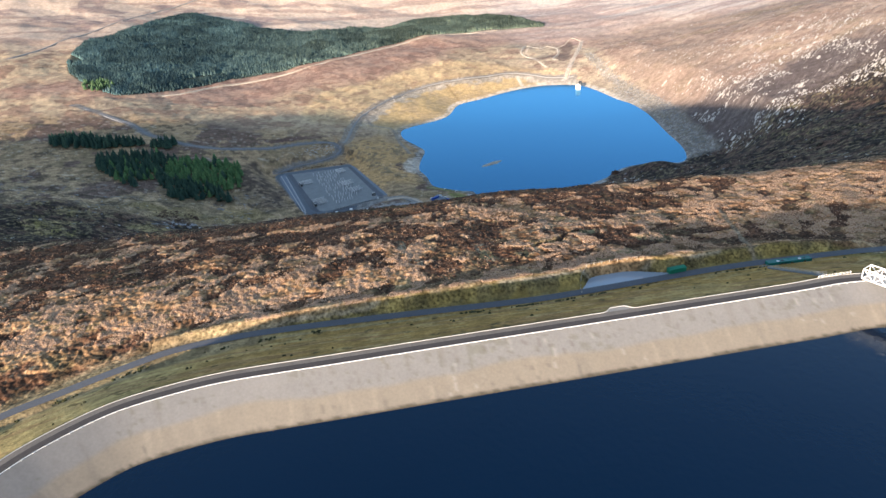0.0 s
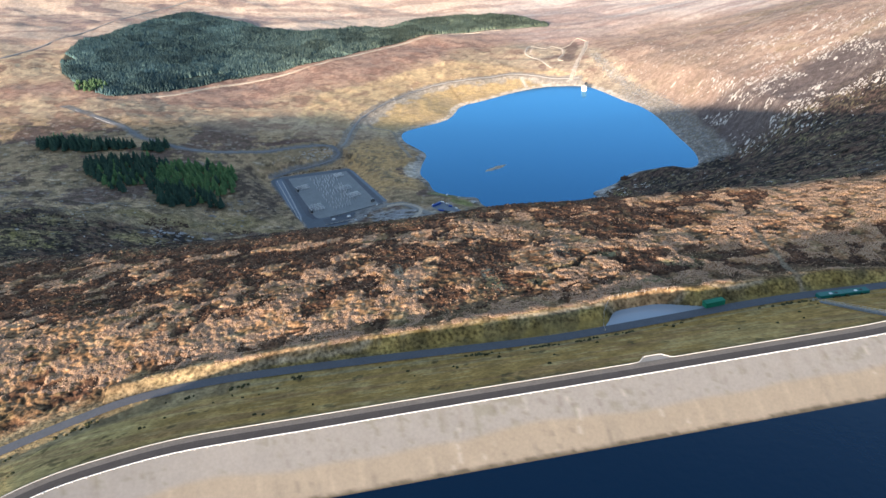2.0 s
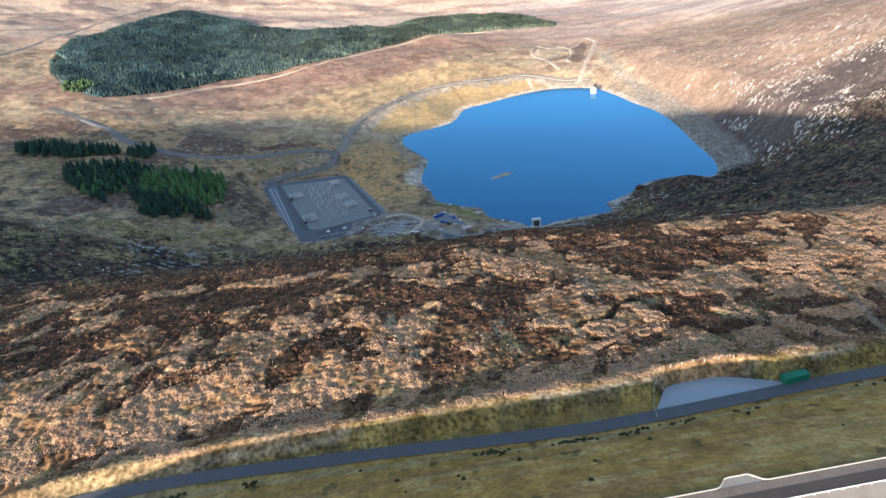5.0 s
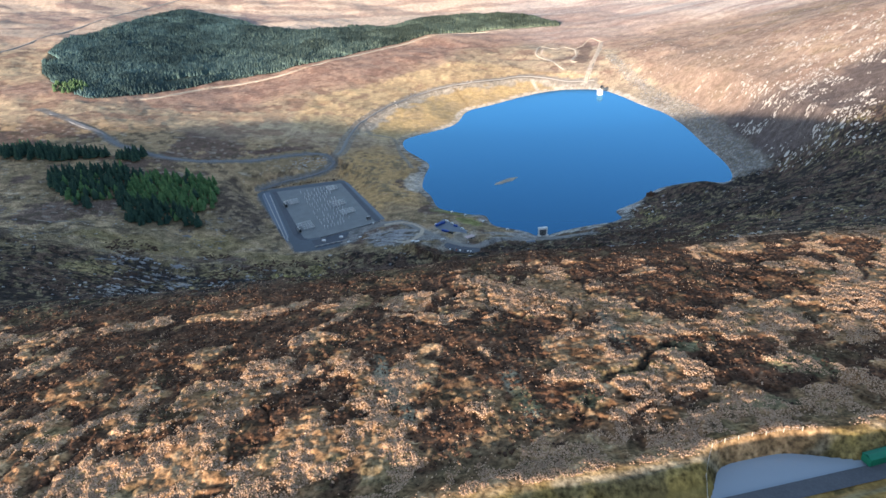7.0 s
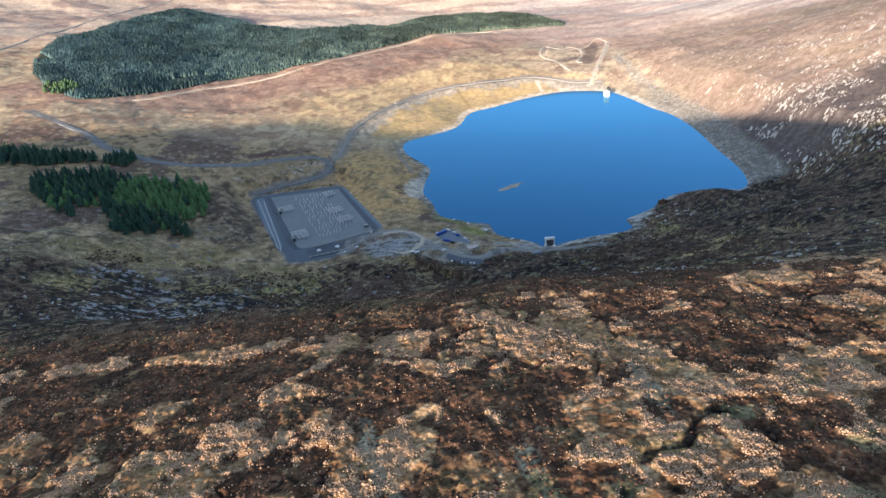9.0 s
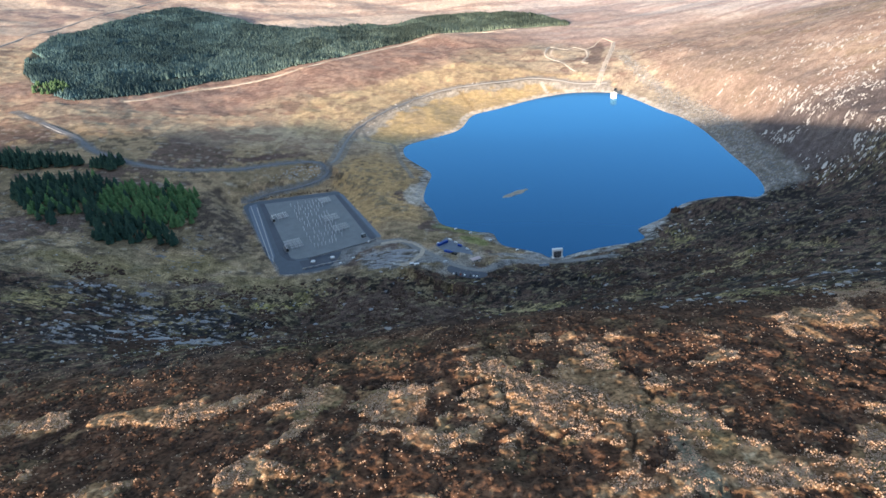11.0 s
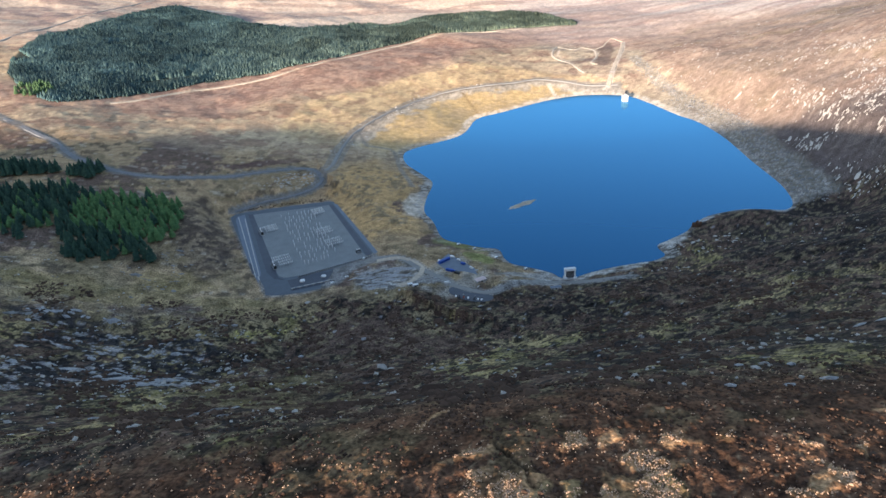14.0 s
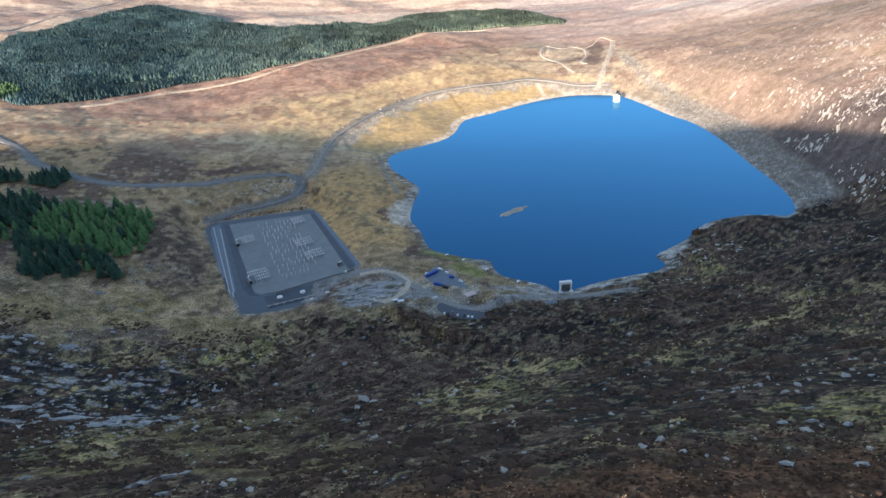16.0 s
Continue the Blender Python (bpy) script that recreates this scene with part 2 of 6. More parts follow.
COPSE = [(-665, 1215), (-600, 1130), (-554, 1096), (-539, 1099), (-544, 1125), (-530, 1145), (-488, 1099), (-474, 1073), (-451, 1062), (-415, 1077), (-373, 1078), (-374, 1092), (-398, 1119), (-378, 1161), (-377, 1190), (-397, 1250), (-421, 1264),
         (-456, 1280), (-489, 1270), (-530, 1258), (-576, 1270), (-596, 1253), (-645, 1240)]
COPSE_BACK = [(-790, 1305), (-766, 1297), (-691, 1300), (-623, 1329), (-612, 1345), (-651, 1352), (-737, 1359), (-797, 1360)]
COPSE_CLUMP = [(-594, 1322), (-571, 1315), (-550, 1328), (-562, 1362), (-588, 1362)]

# ---- materials ----
def material(name, colour, rough=0.8, metal=0.0, grain=0.12, scale=1.0, bump=0.0, attribute="", spec=0.3, spread=0.3):
    """A procedural surface: base colour with grain at two scales and fine relief; scale is the grain's size in metres."""
    m = bpy.data.materials.new(name)
    m.use_nodes = True
    n, link = m.node_tree.nodes, m.node_tree.links.new
    p = n["Principled BSDF"]
    p.inputs["Roughness"].default_value, p.inputs["Metallic"].default_value = rough, metal
    p.inputs["Specular IOR Level"].default_value = spec
    place = n.new("ShaderNodeNewGeometry")
    fine, broad = n.new("ShaderNodeTexNoise"), n.new("ShaderNodeTexNoise")
    for tex, size in ((fine, scale), (broad, scale * 7)):
        tex.inputs["Scale"].default_value = 1.0 / size
        tex.inputs["Detail"].default_value = 5
        link(place.outputs["Position"], tex.inputs["Vector"])
    spans = []
    for tex, depth in ((fine, grain), (broad, grain * 0.7)):
        span = n.new("ShaderNodeMapRange")
        span.inputs["From Min"].default_value, span.inputs["From Max"].default_value = 0.5 - spread, 0.5 + spread
        span.inputs["To Min"].default_value, span.inputs["To Max"].default_value = 1 - depth, 1 + depth
        link(tex.outputs["Fac"], span.inputs["Value"])
        spans.append(span)
    span = n.new("ShaderNodeMath")
    span.operation = "MULTIPLY"
    link(spans[0].outputs[0], span.inputs[0])
    link(spans[1].outputs[0], span.inputs[1])
    mix = n.new("ShaderNodeMix")
    mix.data_type, mix.blend_type = "RGBA", "MULTIPLY"
    mix.inputs["Factor"].default_value = 1.0
    if attribute:
        a = n.new("ShaderNodeAttribute")
        a.attribute_name = attribute
        link(a.outputs["Color"], mix.inputs["A"])
        link(a.outputs["Alpha"], mix.inputs["Factor"])
    else:
        mix.inputs["A"].default_value = (*colour, 1)
    link(span.outputs[0], mix.inputs["B"])
    link(mix.outputs["Result"], p.inputs["Base Color"])
    if bump:
        b = n.new("ShaderNodeBump")
        b.inputs["Distance"].default_value, b.inputs["Strength"].default_value = bump, 0.8
        link(fine.outputs["Fac"], b.inputs["Height"])
        link(b.outputs["Normal"], p.inputs["Normal"])
    return m


def water_material(name, colour, ripple, rough=0.08, ior=1.33, sheen=(1, 1, 1)):
    m = material(name, colour, rough, grain=0.05, scale=60, spec=0.5)
    n, link = m.node_tree.nodes, m.node_tree.links.new
    p = n["Principled BSDF"]
    p.inputs["IOR"].default_value = ior
    p.inputs["Specular Tint"].default_value = (*sheen, 1)
    place, tex, b = n.new("ShaderNodeNewGeometry"), n.new("ShaderNodeTexNoise"), n.new("ShaderNodeBump")
    tex.inputs["Scale"].default_value, tex.inputs["Detail"].default_value = 0.35, 4
    link(place.outputs["Position"], tex.inputs["Vector"])
    b.inputs["Distance"].default_value = ripple
    link(tex.outputs["Fac"], b.inputs["Height"])
    link(b.outputs["Normal"], p.inputs["Normal"])
    return m


def lake_material(name, deep, shine, rough, ripple):
    """Open water: a deep blue body under a blue-tinted reflection of the sky."""
    m = bpy.data.materials.new(name)
    m.use_nodes = True
    n, link = m.node_tree.nodes, m.node_tree.links.new
    n.remove(n["Principled BSDF"])
    body, gloss, both, fresnel = n.new("ShaderNodeBsdfDiffuse"), n.new("ShaderNodeBsdfGlossy"), n.new("ShaderNodeMixShader"), n.new("ShaderNodeFresnel")
    fresnel.inputs["IOR"].default_value = 2.1
    sheen = n.new("ShaderNodeMapRange")
    sheen.inputs["From Min"].default_value, sheen.inputs["From Max"].default_value = 0.13, 0.5
    sheen.inputs["To Min"].default_value, sheen.inputs["To Max"].default_value = 0.06, 0.60
    link(fresnel.outputs[0], sheen.inputs["Value"])
    link(sheen.outputs["Result"], both.inputs["Fac"])
    body.inputs["Color"].default_value, gloss.inputs["Color"].default_value = (*deep, 1), (*shine, 1)
    gloss.inputs["Roughness"].default_value = rough
    place, tex, wind, b = n.new("ShaderNodeNewGeometry"), n.new("ShaderNodeTexNoise"), n.new("ShaderNodeTexNoise"), n.new("ShaderNodeBump")
    tex.inputs["Scale"].default_value, tex.inputs["Detail"].default_value = 0.3, 4
    wind.inputs["Scale"].default_value, wind.inputs["Detail"].default_value = 0.006, 3
    span = n.new("ShaderNodeMapRange")
    span.inputs["To Min"].default_value, span.inputs["To Max"].default_value = rough * 0.6, rough * 1.5
    for k in (tex, wind):
        link(place.outputs["Position"], k.inputs["Vector"])
    link(wind.outputs["Fac"], span.inputs["Value"])
    link(span.outputs["Result"], gloss.inputs["Roughness"])
    b.inputs["Distance"].default_value = ripple
    link(tex.outputs["Fac"], b.inputs["Height"])
    link(b.outputs["Normal"], gloss.inputs["Normal"])
    link(body.outputs[0], both.inputs[1])
    link(gloss.outputs[0], both.inputs[2])
    link(both.outputs[0], n["Material Output"].inputs["Surface"])
    return m


MOOR = material("moorland", (1, 1, 1), 0.95, grain=0.6, scale=1.7, spread=0.17, bump=0.7, attribute="tint", spec=0.08)
LAKE_WATER = lake_material("lake_water", (0.0022, 0.032, 0.09), (0.23, 0.605, 0.96), 0.13, 0.10)
DEEP_WATER = water_material("reservoir_water", (0.0006, 0.008, 0.024), 0.10, 0.1, sheen=(0.5, 0.75, 1.0))
CREST = material("crest_asphalt", (0.058, 0.05, 0.045), 0.9, grain=0.2, scale=0.8)
POND_WATER = water_material("pond_water", (0.29, 0.33, 0.36), 0.01)
LINING = material("dam_lining", (1, 1, 1), 0.85, grain=0.1, scale=1.2, bump=0.02, attribute="tint")
ASPHALT = material("asphalt", (0.10, 0.103, 0.11), 0.9, grain=0.15, scale=0.8)
CREST_VERGE = material("crest_gravel", (0.15, 0.13, 0.11), 0.95, grain=0.25, scale=0.9)
WORN_ROAD = material("worn_road", (0.165, 0.163, 0.16), 0.9, grain=0.3, scale=2.5)
VERGE = material("grey_verge", (0.24, 0.225, 0.20), 0.95, grain=0.15, scale=0.8)
CONCRETE = material("pale_concrete", (0.42, 0.40, 0.365), 0.85, grain=0.12, scale=0.7)
WHITE_PAINT = material("white_paint", (0.72, 0.71, 0.68), 0.6, grain=0.06, scale=0.5)
GRAVEL = material("compound_gravel", (0.205, 0.212, 0.205), 0.95, grain=0.16, scale=1.6, bump=0.05)
DARK_GRAVEL = material("dark_roadway", (0.105, 0.118, 0.132), 0.9, grain=0.15, scale=1.0)
STEEL = material("galvanised_steel", (0.42, 0.43, 0.44), 0.5, 0.6, grain=0.1, scale=0.4)
PORCELAIN = material("pale_insulator", (0.62, 0.61, 0.59), 0.35, grain=0.08, scale=0.2)
GREEN_PAINT = material("green_painted_steel", (0.010, 0.16, 0.09), 0.5, grain=0.12, scale=0.6)
TEAL_PAINT = material("teal_painted_steel", (0.008, 0.12, 0.10), 0.5, grain=0.12, scale=0.6)
BLUE_PAINT = material("blue_painted_steel", (0.02, 0.07, 0.30), 0.5, grain=0.12, scale=0.6)
DARK_METAL = material("dark_metal", (0.035, 0.037, 0.04), 0.6, 0.2, grain=0.15, scale=0.5)
GLASS = material("dark_glass", (0.02, 0.025, 0.03), 0.1, grain=0.05, scale=0.5, spec=0.5)
BARK = material("bark", (0.09, 0.06, 0.045), 0.95, grain=0.25, scale=0.3)
# granite copies: ROCK lowered for shade, PALE_ROCK and CRAG raised as sunlit
PALE_ROCK = material("granite_lit_tone", (0.36, 0.325, 0.28), 0.9, grain=0.35, scale=1.2, bump=0.1)
ROCK = material("granite", (0.19, 0.18, 0.165), 0.9, grain=0.4, scale=1.2, bump=0.1)
SLAB_ROCK = material("bare_rock_slab", (0.29, 0.28, 0.27), 0.85, grain=0.45, scale=1.6, bump=0.2)
CRAG = material("crag_lit_tone", (0.50, 0.44, 0.37), 0.9, grain=0.35, scale=1.5, bump=0.1)
SAND = material("sandy_track", (0.46, 0.375, 0.28), 0.95, grain=0.3, scale=3.0)
RUST = material("red_oxide", (0.25, 0.07, 0.045), 0.8, grain=0.15, scale=0.5)


def foliage(name, dark, light, grain=0.3, scale=2.0):
    m = material(name, dark, 0.9, grain=grain, scale=scale, spec=0.1)
    n, link = m.node_tree.nodes, m.node_tree.links.new
    info, isle, ramp = n.new("ShaderNodeObjectInfo"), n.new("ShaderNodeNewGeometry"), n.new("ShaderNodeMix")
    add = n.new("ShaderNodeMath")
    add.operation = "ADD"
    half = n.new("ShaderNodeMath")
    half.operation, half.inputs[1].default_value = "MULTIPLY", 0.5
    link(info.outputs["Random"], add.inputs[0])
    link(isle.outputs["Random Per Island"], add.inputs[1])
    link(add.outputs[0], half.inputs[0])
    ramp.data_type = "RGBA"
    ramp.inputs["A"].default_value, ramp.inputs["B"].default_value = (*dark, 1), (*light, 1)
    link(half.outputs[0], ramp.inputs["Factor"])
    mix = [k for k in n if k.bl_idname == "ShaderNodeMix" and k.blend_type == "MULTIPLY"][0]
    link(ramp.outputs["Result"], mix.inputs["A"])
    return m


SPRUCE = foliage("spruce_needles", (0.018, 0.042, 0.034), (0.04, 0.075, 0.048))
PINE = foliage("olive_needles", (0.055, 0.105, 0.045), (0.095, 0.15, 0.07))
LARCH = foliage("young_green_needles", (0.05, 0.11, 0.045), (0.105, 0.185, 0.07))
PLANTATION = foliage("plantation_needles", (0.040, 0.064, 0.056), (0.066, 0.090, 0.058), 0.5, 24.0)
TUSSOCK = foliage("dry_tussock", (0.295, 0.158, 0.092), (0.585, 0.405, 0.265))
HEATHER = foliage("dark_heather", (0.045, 0.026, 0.018), (0.14, 0.085, 0.055))
RUSHES = foliage("dark_rushes", (0.022, 0.026, 0.014), (0.06, 0.058, 0.025))
SLATE = material("blue_grey_tarmac", (0.15, 0.175, 0.205), 0.8, grain=0.15, scale=1.2)
DARK_TARMAC = material("dark_tarmac", (0.06, 0.066, 0.08), 0.6, grain=0.2, scale=1.5)
PALE_ROOF = material("pale_pink_roof", (0.55, 0.42, 0.38), 0.7, grain=0.1, scale=0.6)
PALE_WOOD = material("weathered_timber", (0.42, 0.36, 0.27), 0.9, grain=0.2, scale=0.3)
ISLET = material("stony_islet", (0.40, 0.34, 0.26), 0.95, grain=0.3, scale=1.5, bump=0.1)
# the plantation's western stands are tinted bluer for distance haze, its eastern ones greyer
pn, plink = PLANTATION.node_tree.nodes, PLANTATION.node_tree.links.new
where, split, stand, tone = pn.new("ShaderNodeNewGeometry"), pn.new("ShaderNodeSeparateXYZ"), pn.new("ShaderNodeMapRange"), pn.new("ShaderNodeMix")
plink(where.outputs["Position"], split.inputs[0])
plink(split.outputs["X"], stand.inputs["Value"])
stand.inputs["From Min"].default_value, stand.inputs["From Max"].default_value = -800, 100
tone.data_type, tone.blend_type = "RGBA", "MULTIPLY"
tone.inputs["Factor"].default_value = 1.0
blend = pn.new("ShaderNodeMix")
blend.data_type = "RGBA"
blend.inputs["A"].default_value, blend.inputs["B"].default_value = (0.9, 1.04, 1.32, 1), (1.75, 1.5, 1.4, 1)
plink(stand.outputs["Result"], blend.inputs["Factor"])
# blocks planted in different years differ in tone
block, pick, shade, stands = pn.new("ShaderNodeTexVoronoi"), pn.new("ShaderNodeSeparateColor"), pn.new("ShaderNodeMapRange"), pn.new("ShaderNodeMix")
block.inputs["Scale"].default_value = 1 / 130
warp, bent = pn.new("ShaderNodeTexNoise"), pn.new("ShaderNodeVectorMath")
warp.inputs["Scale"].default_value = 1 / 90
bent.operation = "MULTIPLY_ADD"
bent.inputs[1].default_value = (70, 70, 0)
plink(where.outputs["Position"], warp.inputs["Vector"])
plink(warp.outputs["Color"], bent.inputs[0])
plink(where.outputs["Position"], bent.inputs[2])
plink(bent.outputs[0], block.inputs["Vector"])
plink(block.outputs["Color"], pick.inputs[0])
plink(pick.outputs[0], shade.inputs["Value"])
shade.inputs["To Min"].default_value, shade.inputs["To Max"].default_value = 0.78, 1.5
stands.data_type, stands.blend_type = "RGBA", "MULTIPLY"
stands.inputs["Factor"].default_value = 1.0
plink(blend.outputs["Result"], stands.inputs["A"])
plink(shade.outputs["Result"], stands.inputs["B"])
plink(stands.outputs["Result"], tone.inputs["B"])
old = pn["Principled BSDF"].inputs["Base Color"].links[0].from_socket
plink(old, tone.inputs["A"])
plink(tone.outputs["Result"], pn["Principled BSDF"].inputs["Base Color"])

# ---- the ground: one sheet ----
def mesh_from(name, verts, faces, mat, smooth_faces=True):
    me = bpy.data.meshes.new(name)
    verts, faces = np.asarray(verts, np.float32), np.asarray(faces, np.int32)
    me.vertices.add(len(verts))
    me.vertices.foreach_set("co", verts.ravel())
    me.loops.add(faces.size)
    me.loops.foreach_set("vertex_index", faces.ravel())
    me.polygons.add(len(faces))
    me.polygons.foreach_set("loop_start", np.arange(0, faces.size, faces.shape[1], dtype=np.int32))
    me.polygons.foreach_set("use_smooth", np.full(len(faces), smooth_faces))
    me.update(calc_edges=True)
    me.materials.append(mat)
    return me


def grid_faces(rows, columns):
    k = np.arange(rows * columns).reshape(rows, columns)
    return np.stack([k[:-1, :-1].ravel(), k[:-1, 1:].ravel(), k[1:, 1:].ravel(), k[1:, :-1].ravel()], 1)


def set_tint(me, colours, grain=1.0):
    a = me.attributes.new("tint", "FLOAT_COLOR", "POINT")
    rgba = np.ones((len(colours), 4), np.float32)
    rgba[:, :3], rgba[:, 3] = colours, grain
    a.data.foreach_set("color", rgba.ravel())


def over(base, colour, weight):
    return base + (np.asarray(colour, float) - base) * np.clip(weight, 0, 1)[:, None]


def blob(x, y, cx, cy, rx, ry, turn=0.0, ragged=0.35, seed=1):
    """Weight of an uneven patch, 1 in its middle."""
    c, s = math.cos(radians(turn)), math.sin(radians(turn))
    u, v = ((x - cx) * c + (y - cy) * s) / rx, (-(x - cx) * s + (y - cy) * c) / ry
    r = np.sqrt(u * u + v * v) + ragged * fbm(x, y, 0.6 * min(rx, ry), seed, 3)
    return 1 - smooth(0.75, 1.15, r)


def streak(x, y, turn, long, thick, seed, octaves=3):
    c, s = math.cos(radians(turn)), math.sin(radians(turn))
    u, v = x * c + y * s, -x * s + y * c
    return fbm(u * thick / long, v, thick, seed, octaves)


def band(line, x, y, width, soft, seed=3, rough=0.35):
    """Weight of a strip along a line, with an uneven edge."""
    d = distance_to(line, x, y, width * 2 + 3 * soft)
    return 1 - smooth(width, width + soft, d + rough * width * fbm(x, y, 4 * width, seed, 2))


PALE_PATCHES = [(42, 477, 42, 26), (172, 527, 31, 9), (104, 496, 14, 7), (152, 437, 19, 17), (94, 427, 20, 11), (65, 407, 10, 11), (91, 386, 16, 11), (195, 492, 19, 10), (113, 422, 14, 9), (11, 375, 9, 12), (64, 370, 15, 10), (110, 365, 11, 13), (150, 366, 26, 10), (235, 420, 30, 16), (184, 385, 16, 9), (190, 455, 24, 9)]
PALE_PATCHES_WEST = [(-109, 487, 31, 9), (-59, 487, 16, 13), (-22, 482, 17, 18), (-63, 439, 12, 11), (-176, 488, 21, 13), (-164, 413, 18, 12), (-111, 431, 11, 12), (-13, 394, 11, 15), (-218, 473, 10, 24), (-106, 397, 9, 14), (-71, 403, 9, 6), (-91, 367, 8, 11), (-196, 358, 20, 13)]
DARK_PATCHES = [(146, 479, 45, 17), (47, 432, 22, 10), (102, 472, 14, 12), (130, 403, 14, 9), (96, 367, 11, 6), (54, 375, 8, 7), (130, 377, 13, 9), (121, 437, 8, 7), (4, 406, 9, 14), (102, 440, 6, 8), (43, 489, 7, 7), (119, 516, 14, 9), (52, 503, 12, 5), (120, 458, 26, 20), (128, 498, 36, 9), (170, 468, 34, 12)]
DARK_PATCHES_WEST = [(-125, 452, 26, 14), (-72, 428, 25, 10), (-96, 414, 12, 10), (-29, 436, 12, 18), (-168, 448, 20, 11), (-66, 385, 9, 11), (-75, 367, 8, 8), (-150, 391, 14, 7), (-123, 413, 7, 10), (-46, 390, 7, 9), (-71, 461, 14, 8), (-42, 371, 7, 5), (-16, 505, 9, 7)]


def patches(x, y, spots, ragged, seed, grain=9.0):
    """Weight of several uneven patches, each with its middle and half-widths."""
    out = np.zeros(x.shape)
    rough = ragged * fbm(x, y, grain, seed, 3)
    for cx, cy, rx, ry in spots:
        near = (np.abs(x - cx) < 1.6 * rx) & (np.abs(y - cy) < 1.6 * ry)
        r = np.sqrt(((x[near] - cx) / rx) ** 2 + ((y[near] - cy) / ry) ** 2) + rough[near]
        out[near] = np.maximum(out[near], 1 - smooth(0.75, 1.15, r))
    return out


def moor_patch(x, y):
    """Where the moor on top is dark heather (1) and where pale tussock grass (0)."""
    out = np.ones(x.shape)
    top = (y > 280) & (y < 680) & (np.abs(x) < 620)
    x, y = x[top], y[top]
    u, v = x + 7 * fbm(x, y, 18, 51, 3), y + 7 * fbm(x, y, 18, 52, 3)
    k = 0.5 * streak(u, v, 62, 30, 9, 53, 3) + 0.45 * fbm(u, v, 30, 54, 3) + 0.26 * fbm(u, v, 7, 56, 2) + 0.03
    k = k + 0.45 * patches(u, v, DARK_PATCHES + DARK_PATCHES_WEST, 0.5, 157) - 0.5 * patches(u, v, PALE_PATCHES + PALE_PATCHES_WEST, 0.5, 158)
    k = k + (0.2 * smooth(430, 520, y) + 0.2 * smooth(515, 560, y)) * (1 - smooth(150, 210, x)) - 0.22 * smooth(170, 230, x) * smooth(425, 450, y) + 0.15 * smooth(30, -30, x) * smooth(375, 415, y) + 0.25 * smooth(520, 535, y) * (1 - smooth(150, 190, x)) - 0.2 * (1 - smooth(335, 375, y)) + 0.05 * smooth(180, 230, x) * (1 - smooth(370, 400, y)) + 0.14 * smooth(475, 520, y) * smooth(90, 150, x) + 0.1 * smooth(-90, -40, x) * (1 - smooth(20, 60, x)) * smooth(345, 370, y) * (1 - smooth(440, 470, y))
    out[top] = smooth(-0.05, 0.08, k)
    return out


def peat_crack(x, y):
    """Weight of the dark winding cracks in the peat."""
    line = np.abs(fbm(x, y * 1.3, 48, 105, 3))
    return smooth(0.034, 0.012, line) * smooth(0.05, 0.3, fbm(x, y, 55, 107, 2)) * smooth(345, 360, y) * (1 - smooth(560, 600, y))


